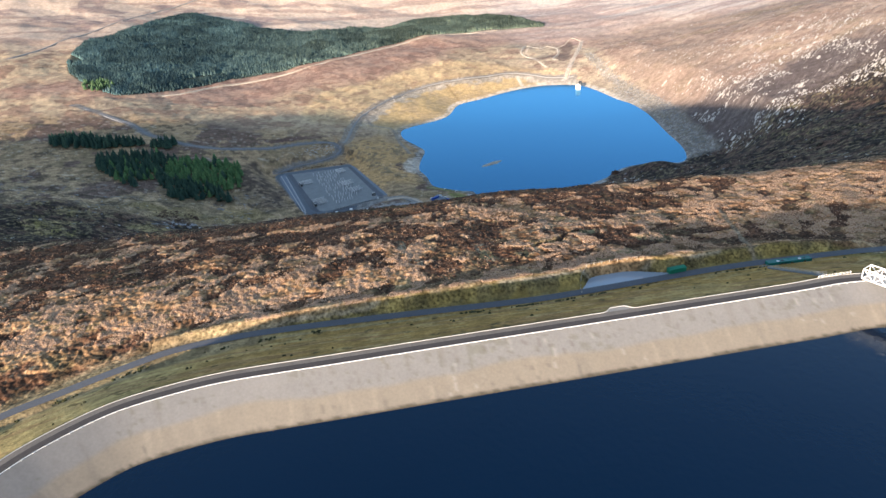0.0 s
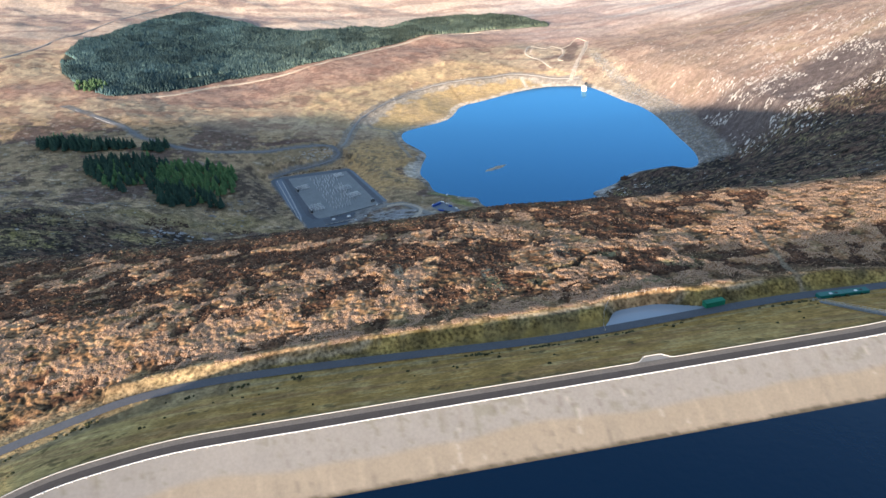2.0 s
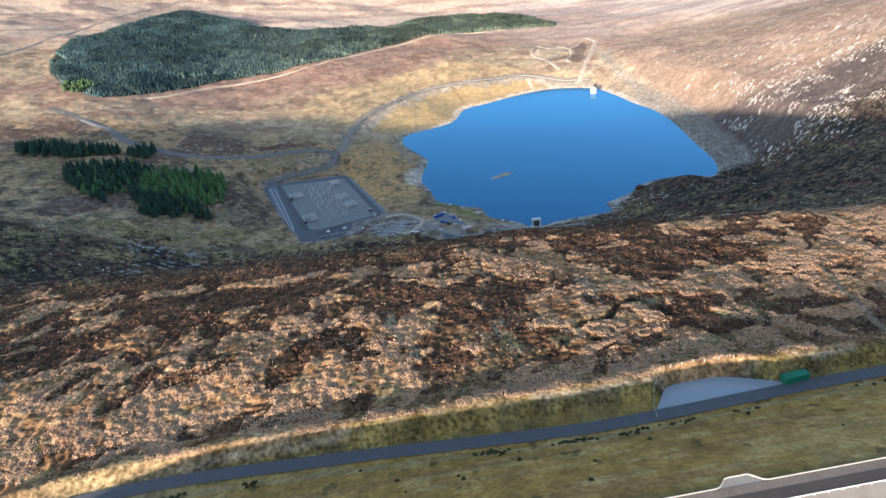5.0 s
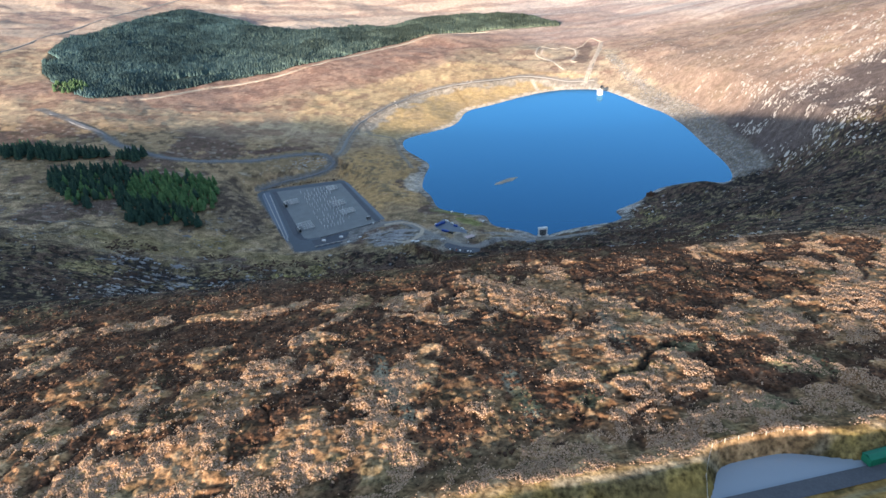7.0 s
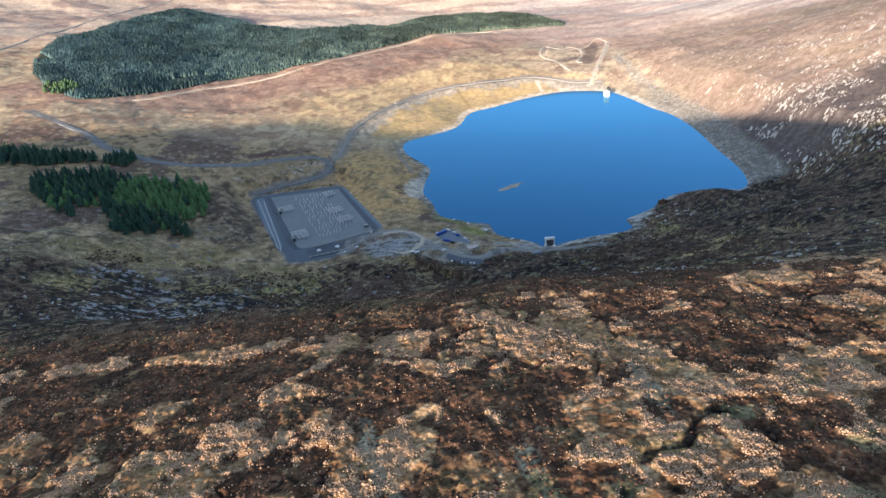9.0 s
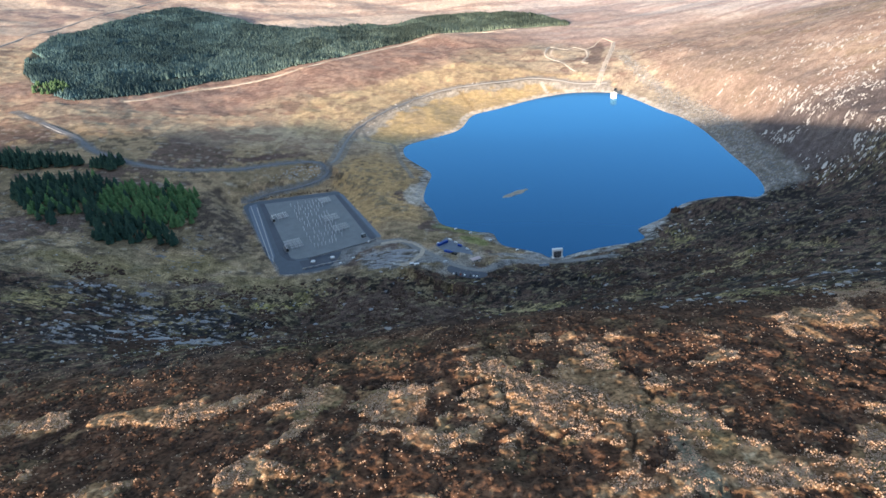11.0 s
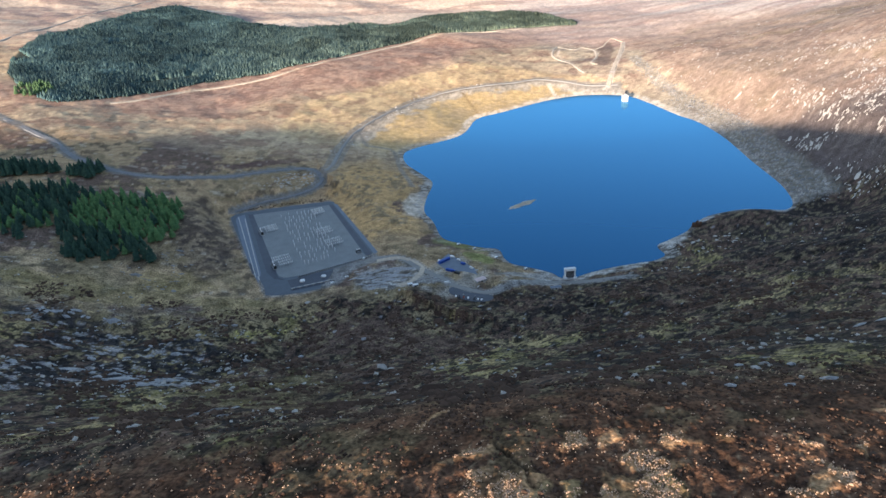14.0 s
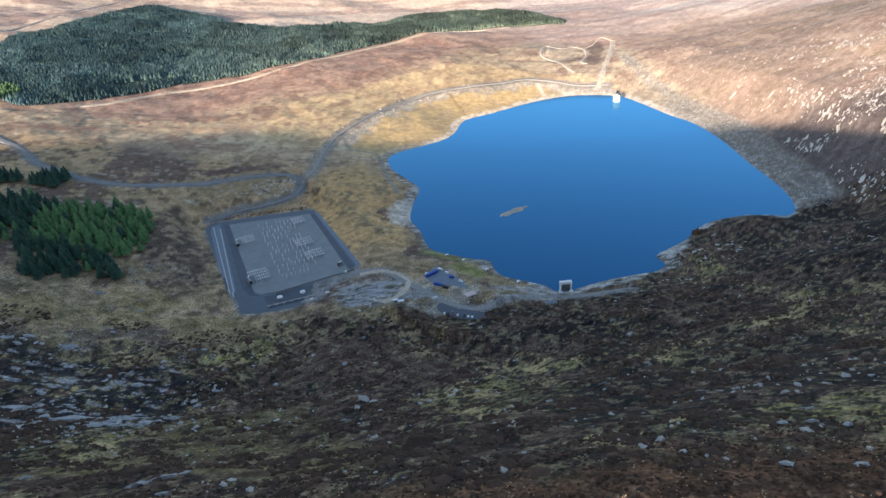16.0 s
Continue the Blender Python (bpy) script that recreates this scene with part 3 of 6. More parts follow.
def ground_tint(x, y, z):
    n = len(x)
    big, mid, small, tiny = fbm(x, y, 120, 31, 4), fbm(x, y, 26, 32, 4), fbm(x, y, 7, 33, 3), fbm(x, y, 2.2, 34, 2)
    plain = lambda colour: np.tile(np.array(colour, float), (n, 1))
    # moor on top
    dark = moor_patch(x, y)
    c = over(plain((0.27, 0.155, 0.076)), (0.20, 0.105, 0.052), smooth(-0.1, 0.35, mid + 0.4 * big))
    c = over(c, (0.36, 0.235, 0.125), 0.6 * smooth(0.16, 0.36, small + 0.6 * fbm(x, y, 40, 60, 2) + 0.35 * tiny) * (1 - 0.6 * smooth(430, 520, y)))
    c = over(c, (0.15, 0.12, 0.055), 0.6 * smooth(0.3, 0.5, fbm(x, y, 17, 61, 3)))
    heath = over(plain((0.105, 0.05, 0.028)), (0.05, 0.026, 0.017), smooth(-0.2, 0.4, small))
    heath = over(heath, (0.115, 0.082, 0.042), 0.6 * smooth(0.2, 0.5, fbm(x, y, 19, 62, 3)))
    heath = over(heath, (0.05, 0.052, 0.026), 0.7 * smooth(500, 560, y) * smooth(40, -80, x) * smooth(-0.2, 0.2, mid))
    c = c + (heath - c) * (0.92 * dark)[:, None]
    c = over(c, (0.5, 0.36, 0.21), 0.7 * smooth(0.45, 0.75, tiny) * (1 - 0.7 * dark))
    for rib in GREY_RIBS:
        c = over(c, (0.25, 0.215, 0.14), 0.8 * band(rib, x, y, 1.8, 2.2, rough=1.2))
    c = over(c, (0.15, 0.135, 0.07), 0.75 * patches(x, y, [(143, 388, 13, 9), (54, 372, 7, 6), (28, 372, 6, 9), (118, 362, 12, 5), (100, 408, 11, 4)], 0.6, 163, 5.0))
    c = over(c, (0.016, 0.012, 0.009), 0.95 * band(HAG, x, y, 0.9, 1.2, rough=1.4) * smooth(-0.6, -0.1, fbm(x, y, 8, 104, 2)))
    for crack in CRACKS:
        c = over(c, (0.016, 0.012, 0.009), 0.9 * band(crack, x, y, 0.5, 0.9, rough=1.2))
    c = over(c, (0.02, 0.014, 0.01), 0.7 * peat_crack(x, y))
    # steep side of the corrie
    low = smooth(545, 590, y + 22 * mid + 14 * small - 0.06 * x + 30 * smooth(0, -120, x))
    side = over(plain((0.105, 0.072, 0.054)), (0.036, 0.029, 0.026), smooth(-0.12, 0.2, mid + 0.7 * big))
    moss = 0.9 * fbm(x, y * 0.7, 60, 44, 5) + 0.2 * small - 0.16 - 0.12 * smooth(170, 280, x)
    moss = moss + 0.5 * patches(x, y, [(16, 788, 34, 80), (91, 847, 27, 22), (183, 817, 34, 26), (230, 905, 22, 14), (272, 836, 26, 10), (-187, 922, 15, 12), (-214, 914, 13, 18), (-96, 640, 30, 50), (-328, 949, 72, 35), (-350, 840, 18, 25), (-225, 709, 30, 45), (-276, 916, 40, 22)], 0.55, 63, 14.0)
    side = over(side, over(plain((0.37, 0.30, 0.15)), (0.25, 0.22, 0.09), smooth(-0.1, 0.2, mid)), 0.88 * smooth(0.10, 0.2, moss + 0.3 * small + 0.25 * tiny))
    side = over(side, (0.31, 0.25, 0.14), 0.8 * smooth(830, 930, y + 40 * mid) * smooth(-0.15, 0.05, fbm(x, y, 34, 123, 4)) * (1 - smooth(-60, 60, x)))
    side = over(side, (0.36, 0.32, 0.11), 0.8 * np.maximum(blob(x, y, -212, 914, 11, 12, 10, seed=121), blob(x, y, -187, 922, 14, 9, 0, seed=122)))
    side = over(side, (0.125, 0.088, 0.066), 0.75 * patches(x, y, [(-89, 905, 55, 50), (-102, 817, 27, 40), (-159, 741, 36, 70)], 0.5, 66, 16.0))
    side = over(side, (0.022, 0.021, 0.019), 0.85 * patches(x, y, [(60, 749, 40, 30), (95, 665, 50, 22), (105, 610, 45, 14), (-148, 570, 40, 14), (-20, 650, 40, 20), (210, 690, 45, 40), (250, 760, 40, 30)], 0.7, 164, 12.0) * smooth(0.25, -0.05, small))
    calm = patches(x, y, [(-141, 756, 60, 60), (-63, 640, 50, 45), (-96, 690, 45, 60), (-175, 690, 50, 40)], 0.5, 168, 18.0)
    side = over(side, over(plain((0.118, 0.088, 0.052)), (0.155, 0.13, 0.058), smooth(-0.1, 0.25, mid + 0.3 * small)), 0.8 * calm)
    bare = patches(x, y, [(-89, 905, 62, 46), (-20, 880, 40, 22)], 0.4, 169, 20.0)
    side = over(side, (0.115, 0.08, 0.062), 0.85 * bare)
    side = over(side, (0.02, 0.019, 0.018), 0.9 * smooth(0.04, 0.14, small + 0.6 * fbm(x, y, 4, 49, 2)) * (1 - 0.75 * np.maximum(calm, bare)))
    side = over(side, (0.22, 0.185, 0.11), 0.65 * smooth(0.25, 0.42, fbm(x, y, 5, 50, 2) + 0.3 * mid))
    stony = patches(x, y, [(-264, 801, 60, 60), (-300, 868, 85, 30), (-400, 911, 50, 20), (-325, 768, 40, 45)], 0.5, 67, 16.0)
    seam = small * 0.6 + streak(x, y, -14, 14, 4, 46, 3) * 0.7
    side = over(side, (0.022, 0.024, 0.028), 0.9 * stony * smooth(0.06, -0.04, seam + 0.2 * mid))
    side = over(side, (0.36, 0.365, 0.38), 0.6 * smooth(0.36, 0.42, seam - 0.3 + 0.4 * stony))
    # near slope darkened and warmed, since distance haze sits in the far tints
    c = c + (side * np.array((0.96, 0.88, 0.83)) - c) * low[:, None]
    # valley floor
    far = smooth(985, 1070, y + 25 * mid + 14 * small + 95 * smooth(-130, -260, x)) * (1 - smooth(90, 200, x + 30 * mid) * (1 - smooth(1480, 1620, y)))
    vale = over(plain((0.325, 0.245, 0.16)), (0.225, 0.178, 0.115), smooth(-0.05, 0.12, mid + 0.5 * fbm(x, y, 70, 47, 3)))
    vale = over(vale, (0.12, 0.086, 0.08), 0.85 * smooth(0.2, 0.29, big + 0.35 * mid + 0.15 * small))
    vale = over(vale, (0.10, 0.08, 0.06), 0.8 * smooth(0.24, 0.34, fbm(x, y, 17, 48, 3) + 0.3 * small) * (1 - 0.8 * smooth(-190, -90, x)))
    vale = over(vale, (0.13, 0.098, 0.09), blob(x, y, -480, 1545, 75, 70, 20, seed=68))
    vale = over(vale, (0.11, 0.075, 0.07), blob(x, y, -320, 1462, 80, 12, 25, seed=69))
    rim = blob(x, y, -345, 1180, 42, 130, 24, seed=124)
    vale = over(vale, over(plain((0.06, 0.05, 0.05)), (0.2, 0.16, 0.12), smooth(0.0, 0.2, small + 0.5 * mid)), 0.85 * rim)
    vale = over(vale, (0.42, 0.39, 0.35), 0.4 * smooth(0.52, 0.58, streak(x, y, 8, 14, 4, 125, 2) + 0.35 * mid - 0.3 * rim - 0.2 * smooth(-330, -120, x)))
    strip = patches(x, y, [(-425, 985, 80, 32), (-342, 990, 80, 30), (-244, 985, 70, 32), (-330, 1040, 60, 30)], 0.5, 170, 22.0)
    vale = over(vale, over(plain((0.25, 0.195, 0.105)), (0.185, 0.15, 0.075), smooth(-0.05, 0.2, mid)), 0.75 * strip)
    vale = over(vale, (0.44, 0.30, 0.15), 0.9 * blob(x, y, -120, 1330, 70, 190, 10, seed=70) * smooth(0.25, -0.1, small + mid))
    c = c + (vale * np.array((1.05, 0.98, 0.88)) - c) * far[:, None]
    # sunny far side of the lake: paler, less yellow tint stands for distance haze
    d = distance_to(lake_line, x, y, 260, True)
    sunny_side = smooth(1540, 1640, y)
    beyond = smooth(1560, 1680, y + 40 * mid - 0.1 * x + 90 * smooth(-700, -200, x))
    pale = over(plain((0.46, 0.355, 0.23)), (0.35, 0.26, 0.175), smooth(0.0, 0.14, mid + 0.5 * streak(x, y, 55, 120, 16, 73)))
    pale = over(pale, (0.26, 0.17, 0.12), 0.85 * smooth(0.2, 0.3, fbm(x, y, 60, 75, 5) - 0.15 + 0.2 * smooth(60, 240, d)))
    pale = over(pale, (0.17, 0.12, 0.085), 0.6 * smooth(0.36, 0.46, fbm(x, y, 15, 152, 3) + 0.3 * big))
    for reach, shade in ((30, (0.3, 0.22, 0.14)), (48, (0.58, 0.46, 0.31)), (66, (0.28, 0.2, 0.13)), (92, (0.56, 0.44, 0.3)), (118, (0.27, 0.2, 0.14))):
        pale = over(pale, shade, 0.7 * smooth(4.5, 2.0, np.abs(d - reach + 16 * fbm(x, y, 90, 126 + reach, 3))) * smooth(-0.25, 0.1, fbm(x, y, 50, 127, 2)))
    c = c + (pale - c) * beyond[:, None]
    terrace = distance_to(curve_through(LAKE_TRACK[2:] + [(440, 1700), (0, 1500), (-150, 1540)], 4, True), x, y, 200, True)
    edge = distance_to([(-1250, 1450), (-972, 1613), (-776, 1732)] + FOREST_TRACK, x, y, 420)
    pink = (1 - smooth(170, 300, edge + 60 * big + 30 * mid)) * smooth(1650, 1800, y)
    c = over(c, over(plain((0.34, 0.225, 0.17)), (0.25, 0.155, 0.12), smooth(0.0, 0.16, mid + 0.5 * small + 0.5 * streak(x, y, 30, 200, 20, 153, 3))), 0.9 * pink)
    # bands of the north shore: heather above, gold grass over and under the stony terrace
    above = smooth(12, -12, distance_to(curve_through(GOLD_TOP + [(440, 1900), (0, 1500), (-300, 1600)], 4, True), x, y, 120, True) + 22 * mid + 8 * small)
    gold = over(plain((0.50, 0.375, 0.215)), (0.38, 0.275, 0.16), smooth(0.0, 0.25, mid + 0.5 * small + 0.4 * streak(x, y, 35, 60, 9, 166, 2)))
    gold = over(gold, (0.27, 0.18, 0.125), 0.7 * smooth(0.28, 0.4, fbm(x, y, 24, 167, 3)))
    c = c + (gold - c) * (0.9 * above * sunny_side)[:, None]
    under = smooth(3, -3, terrace) * sunny_side * (d > 0)
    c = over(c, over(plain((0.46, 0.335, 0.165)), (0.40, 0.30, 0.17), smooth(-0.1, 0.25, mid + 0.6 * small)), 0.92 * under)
    stone = over(plain((0.42, 0.37, 0.30)), (0.30, 0.265, 0.21), smooth(0.0, 0.2, small + tiny))
    c = c + (stone - c) * (0.9 * under * smooth(-48, -34, terrace + 26 * mid + 8 * small))[:, None]
    c = over(c, (0.27, 0.19, 0.10), 0.8 * band(GULLY, x, y, 3.0, 3.0, rough=0.8))
    c = over(c, (0.62, 0.54, 0.43), 0.9 * band([(269, 2013), (279, 1949)], x, y, 4.0, 2.5, rough=0.3))
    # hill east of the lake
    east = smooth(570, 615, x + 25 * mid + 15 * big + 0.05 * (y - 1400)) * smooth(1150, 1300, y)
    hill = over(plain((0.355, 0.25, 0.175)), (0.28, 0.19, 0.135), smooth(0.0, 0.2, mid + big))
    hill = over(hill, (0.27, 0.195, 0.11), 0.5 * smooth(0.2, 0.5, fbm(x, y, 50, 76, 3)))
    # lower slope: dark heather tone that also paints in the hill's shade
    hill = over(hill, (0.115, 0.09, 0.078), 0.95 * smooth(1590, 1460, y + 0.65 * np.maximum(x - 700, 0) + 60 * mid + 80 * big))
    # sun-facing strip darkened to hold back its glare
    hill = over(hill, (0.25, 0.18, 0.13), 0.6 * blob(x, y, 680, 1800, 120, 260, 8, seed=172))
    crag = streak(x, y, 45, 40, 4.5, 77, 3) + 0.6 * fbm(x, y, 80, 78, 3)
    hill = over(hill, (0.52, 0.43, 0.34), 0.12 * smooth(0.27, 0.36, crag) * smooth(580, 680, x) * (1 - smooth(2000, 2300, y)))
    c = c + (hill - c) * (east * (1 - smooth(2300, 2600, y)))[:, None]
    # far slopes, with distance haze put into their pale tint
    top = smooth(2480, 2800, y + 90 * big + 0.25 * np.abs(x + 300))
    wide = over(plain((0.52, 0.42, 0.335)), (0.39, 0.295, 0.24), smooth(0.02, 0.2, streak(x, y, 12, 400, 50, 79, 5)))
    wide = over(wide, (0.27, 0.205, 0.19), 0.75 * smooth(0.14, 0.24, fbm(x, y, 150, 108, 5)) * smooth(-450, -750, x))
    wide = over(wide, (0.58, 0.48, 0.385), 0.7 * smooth(0.25, 0.36, streak(x, y, -10, 380, 40, 80, 4)))
    wide = wide * (1 - 0.2 * smooth(-600, -1100, x))[:, None]
    c = c + (wide - c) * (top * (1 - 0.5 * pink))[:, None]
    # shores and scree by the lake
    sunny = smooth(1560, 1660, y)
    # shore tone split by sun: pale beyond the hill's shadow, darker inside it
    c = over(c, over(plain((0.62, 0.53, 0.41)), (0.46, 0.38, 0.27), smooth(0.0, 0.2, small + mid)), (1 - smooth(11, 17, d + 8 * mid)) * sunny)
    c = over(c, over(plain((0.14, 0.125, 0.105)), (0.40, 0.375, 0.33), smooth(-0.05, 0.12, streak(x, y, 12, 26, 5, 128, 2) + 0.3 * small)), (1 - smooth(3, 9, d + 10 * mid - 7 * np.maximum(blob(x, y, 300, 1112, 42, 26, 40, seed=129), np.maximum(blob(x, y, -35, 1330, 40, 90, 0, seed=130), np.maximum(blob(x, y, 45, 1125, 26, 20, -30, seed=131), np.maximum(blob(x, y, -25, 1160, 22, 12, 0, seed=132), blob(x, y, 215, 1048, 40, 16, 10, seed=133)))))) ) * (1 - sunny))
    c = over(c, over(plain((0.52, 0.46, 0.38)), (0.38, 0.33, 0.26), smooth(0.05, 0.25, small + mid)), 0.95 * blob(x, y, -50, 1300, 20, 50, -4, 0.2, seed=161))
    scree = np.maximum(0.9 * smooth(500, 520, x) * smooth(75, 55, d + 10 * mid) * smooth(1225, 1260, y) * (1 - smooth(1760, 1900, y)), 0.8 * band([(520, 2163), (537, 1950), (556, 1800), (580, 1700), (582, 1531), (566, 1380), (540, 1275), (520, 1240)], x, y, 9, 8, rough=0.9))
    c = over(c, over(plain((0.24, 0.21, 0.16)), (0.40, 0.36, 0.30), smooth(0.0, 0.4, small + tiny)), 0.8 * scree)
    c = over(c, (0.16, 0.165, 0.06), 0.8 * blob(x, y, 15, 1150, 45, 18, -30, seed=82))
    c = over(c, (0.04, 0.052, 0.044), 0.95 * smooth(4, -6, distance_to(curve_through(FOREST, 3, True), x, y, 40, True)))
    # tracks
    for line, width, colour in ((FOREST_TRACK, 7, (0.46, 0.35, 0.25)), (TOP_ROAD, 9, (0.30, 0.24, 0.2)), (LAKE_TRACK, 13, (0.24, 0.21, 0.17)), (SHORE_PATH, 3, (0.25, 0.22, 0.18)), (VALLEY_ROAD, 9, (0.17, 0.165, 0.155)),
                                (CHANNEL, 5, (0.52, 0.44, 0.35)), (LOOP_TRACK, 4.0, (0.46, 0.41, 0.35)), (YARD_ROAD, 6, (0.21, 0.2, 0.185))):
        c = over(c, colour, 0.9 * band(curve_through(line, 4), x, y, width, 3, rough=0.2))
    zig = curve_through(ZIGZAG, 4)
    c = over(c, (0.2, 0.145, 0.105), 0.5 * band(zig, x, y, 11, 8, rough=1.0) * smooth(-0.1, 0.25, mid + 0.4 * small))
    c = over(c, (0.60, 0.49, 0.36), 0.85 * band(zig, x, y, 2.6, 3.5, rough=1.3))
    c = over(c, (0.58, 0.47, 0.34), 0.8 * band([(345, 2190), (330, 2262), (352, 2330), (398, 2352)], x, y, 1.8, 3, rough=1.5))
    c = over(c, (0.16, 0.11, 0.085), 0.85 * band([(435, 2150), (470, 2260), (505, 2380)], x, y, 10, 20, rough=1.2))
    ledge = blob(x, y, -82, 1058, 44, 30, 15, seed=83)
    c = over(c, over(plain((0.12, 0.11, 0.095)), (0.33, 0.315, 0.29), smooth(-0.02, 0.14, streak(x, y, 14, 26, 4.5, 134, 2))), ledge * 0.85)
    c = over(c, (0.30, 0.265, 0.215), 0.85 * blob(x, y, 5, 1050, 46, 62, -35, seed=135) * smooth(0.3, 0.0, mid))
    c = over(c, (0.24, 0.235, 0.225), 0.85 * blob(x, y, -28, 1040, 26, 12, 10, seed=136))
    c = over(c, (0.30, 0.285, 0.26), 0.85 * blob(x, y, 100, 1040, 55, 20, -4, seed=137) * smooth(0.25, -0.05, streak(x, y, 5, 50, 6, 138, 2)))
    c = over(c, (0.2, 0.21, 0.07), 0.8 * blob(x, y, 38, 1100, 24, 12, -40, seed=139))
    c = over(c, (0.20, 0.195, 0.185), 0.9 * (1 - smooth(-1, 4, distance_to(PAD, x, y, 30, True) + 3 * mid)))
    # slight blue stands for distance haze; the western valley is warmed
    c = c * (1 + smooth(950, 1200, y)[:, None] * (np.array((0.0, 0.0, 0.03)) + smooth(420, 150, x)[:, None] * np.array((0.05, 0.0, -0.09))))
    # banks by the dam
    d = distance_to(rim_line, x, y, 160, True)
    r = distance_to(road_line, x, y, 60)
    c = over(c, (0.17, 0.115, 0.055), 0.45 * (1 - smooth(88, 96, d + 12 * mid)) * (y < 420) * (x > -170))
    bank = (1 - smooth(70, 75, d + 4 * mid)) * (y < 420)
    grass = over(plain((0.30, 0.182, 0.056)), (0.345, 0.225, 0.082), smooth(-0.1, 0.45, mid + 0.6 * streak(x, y, 8, 60, 6, 84, 2)))
    # straw tint raised where the low sun reaches the western bank
    grass = over(grass, (0.40, 0.30, 0.12), 0.9 * smooth(-105, -160, x + 12 * mid))
    grass = over(grass, (0.22, 0.12, 0.06), 0.5 * smooth(0.1, 0.4, streak(x, y, 8, 40, 5, 140, 3)))
    grass = over(grass, (0.43, 0.33, 0.15), 0.4 * smooth(0.15, 0.45, streak(x, y, 8, 14, 2.5, 171, 3)))
    grass = over(grass, (0.10, 0.075, 0.032), 0.8 * smooth(0.5, 0.62, small + 0.2 * tiny))
    grass = over(grass, (0.11, 0.105, 0.05), smooth(13, 8, d) * 0.6)
    c = c + (grass - c) * bank[:, None]
    c = over(c, (0.30, 0.24, 0.13), 0.6 * (1 - smooth(0.8, 1.8, np.abs(r - 7.5) + 1.2 * small)) * (d < 63) * (y < 420))
    # green slope darkened as in the dam's shade, straw verge above paled as sunlit
    c = over(c, over(plain((0.20, 0.155, 0.05)), (0.11, 0.095, 0.04), smooth(-0.05, 0.35, small + 0.5 * mid)), 0.75 * smooth(63, 67, d + 2 * mid) * (1 - smooth(75, 80, d)) * smooth(-120, -80, x) * (y < 420))
    verge = (1 - smooth(1.5, 4.5, np.abs(d - 82 + 5 * fbm(x, y, 45, 110, 2)) + 6 * small)) * (y < 420)
    c = over(c, over(plain((0.36, 0.25, 0.14)), (0.24, 0.15, 0.075), smooth(-0.1, 0.25, small + 0.6 * mid)), 0.85 * verge * smooth(-0.35, 0.1, small + mid))
    c = over(c, (0.34, 0.28, 0.2), 0.5 * (1 - smooth(0.6, 1.6, np.abs(d - 76.5 + 3 * mid))) * (y < 420) * smooth(0.0, 0.3, mid + 0.2))
    hollow = (1 - smooth(5, 12, np.abs(d - 97) + 9 * mid)) * (y < 420) * smooth(-120, -60, x)
    c = over(c, (0.12, 0.10, 0.06), 0.25 * hollow)
    # the same sunlit straw tone beside the western road
    c = over(c, over(plain((0.29, 0.215, 0.11)), (0.19, 0.14, 0.075), smooth(-0.05, 0.15, small + 0.5 * mid)), 0.9 * (1 - smooth(10, 17, r + 8 * mid)) * smooth(-85, -110, x) * (d > 40) * (y < 420))
    c = over(c, (0.21, 0.165, 0.11), 0.8 * band(MOOR_PATH, x, y, 1.0, 1.2, rough=0.8))
    c = c * (1 + 0.28 * np.clip(fbm(x, y, 3.4, 109, 2) * (1 - smooth(700, 1100, y)) + 0.5 * fbm(x, y, 13, 111, 3) * smooth(900, 1200, y), -0.6, 0.6))[:, None]
    return np.clip(c, 0.008, 0.8)


FAN = 860
ys = [-1600, -900, -500, -300, -200, -100, -20, 40, 90, 120]
while ys[-1] < 4690:
    v = ys[-1]
    ys.append(v + 4 if v < 180 else v + max(1.0, 0.0027 * (v + 60)) if v < 1000 else v + 0.0046 * (v + 60))
ys = np.array(ys)
half = 0.74 * (np.maximum(ys, 200) + 70)
inner = np.linspace(-1, 1, FAN)
outer = np.array([0.03, 0.08, 0.16, 0.3, 0.5, 0.75, 1.0])
gx = np.concatenate([-(half[:, None] + (4200 - half[:, None]) * outer[::-1][None]), half[:, None] * inner[None], half[:, None] + (4200 - half[:, None]) * outer[None]], 1)
gy = np.repeat(ys[:, None], gx.shape[1], 1)
gx_shape = gx.shape
fx, fy = gx.ravel(), gy.ravel()
fz = ground_z(fx, fy)
off_works = smooth(0, 25, np.minimum(np.minimum(distance_to(PAD, fx, fy, 60, True), distance_to(YARD, fx, fy, 60, True)), distance_to(CAR_PARK, fx, fy, 60, True)))
top_side = smooth(-4, 10, distance_to(rim_line, fx, fy, 160, True) - 80) * smooth(290, 300, fy + 60 * (fx < -150)) * (1 - smooth(640, 800, fy))
clear = smooth(2, 8, distance_to(pond_line, fx, fy, 40, True)) * smooth(5, 9, distance_to(road_line, fx, fy, 60))
lump = np.abs(fbm(fx, fy, 5.0, 71, 2))
edge_of_heath = moor_patch(fx, fy)
relief = (1.5 - 0.6 * smooth(470, 540, fy)) * (0.35 - lump) + 0.6 * fbm(fx, fy, 2.4, 72, 2) - 0.6 * edge_of_heath - 1.0 * band(HAG, fx, fy, 0.9, 1.6, rough=1.2) - 1.2 * peat_crack(fx, fy)
fz = fz + top_side * clear * relief + off_works * smooth(640, 900, fy) * (1 - smooth(1000, 1060, fy)) * (3.6 * (0.3 - np.abs(fbm(fx, fy, 15, 74, 3))) + 1.5 * fbm(fx, fy, 4.5, 75, 2))
rough_hill = smooth(560, 680, fx) * smooth(1250, 1400, fy) * (1 - smooth(2100, 2400, fy))
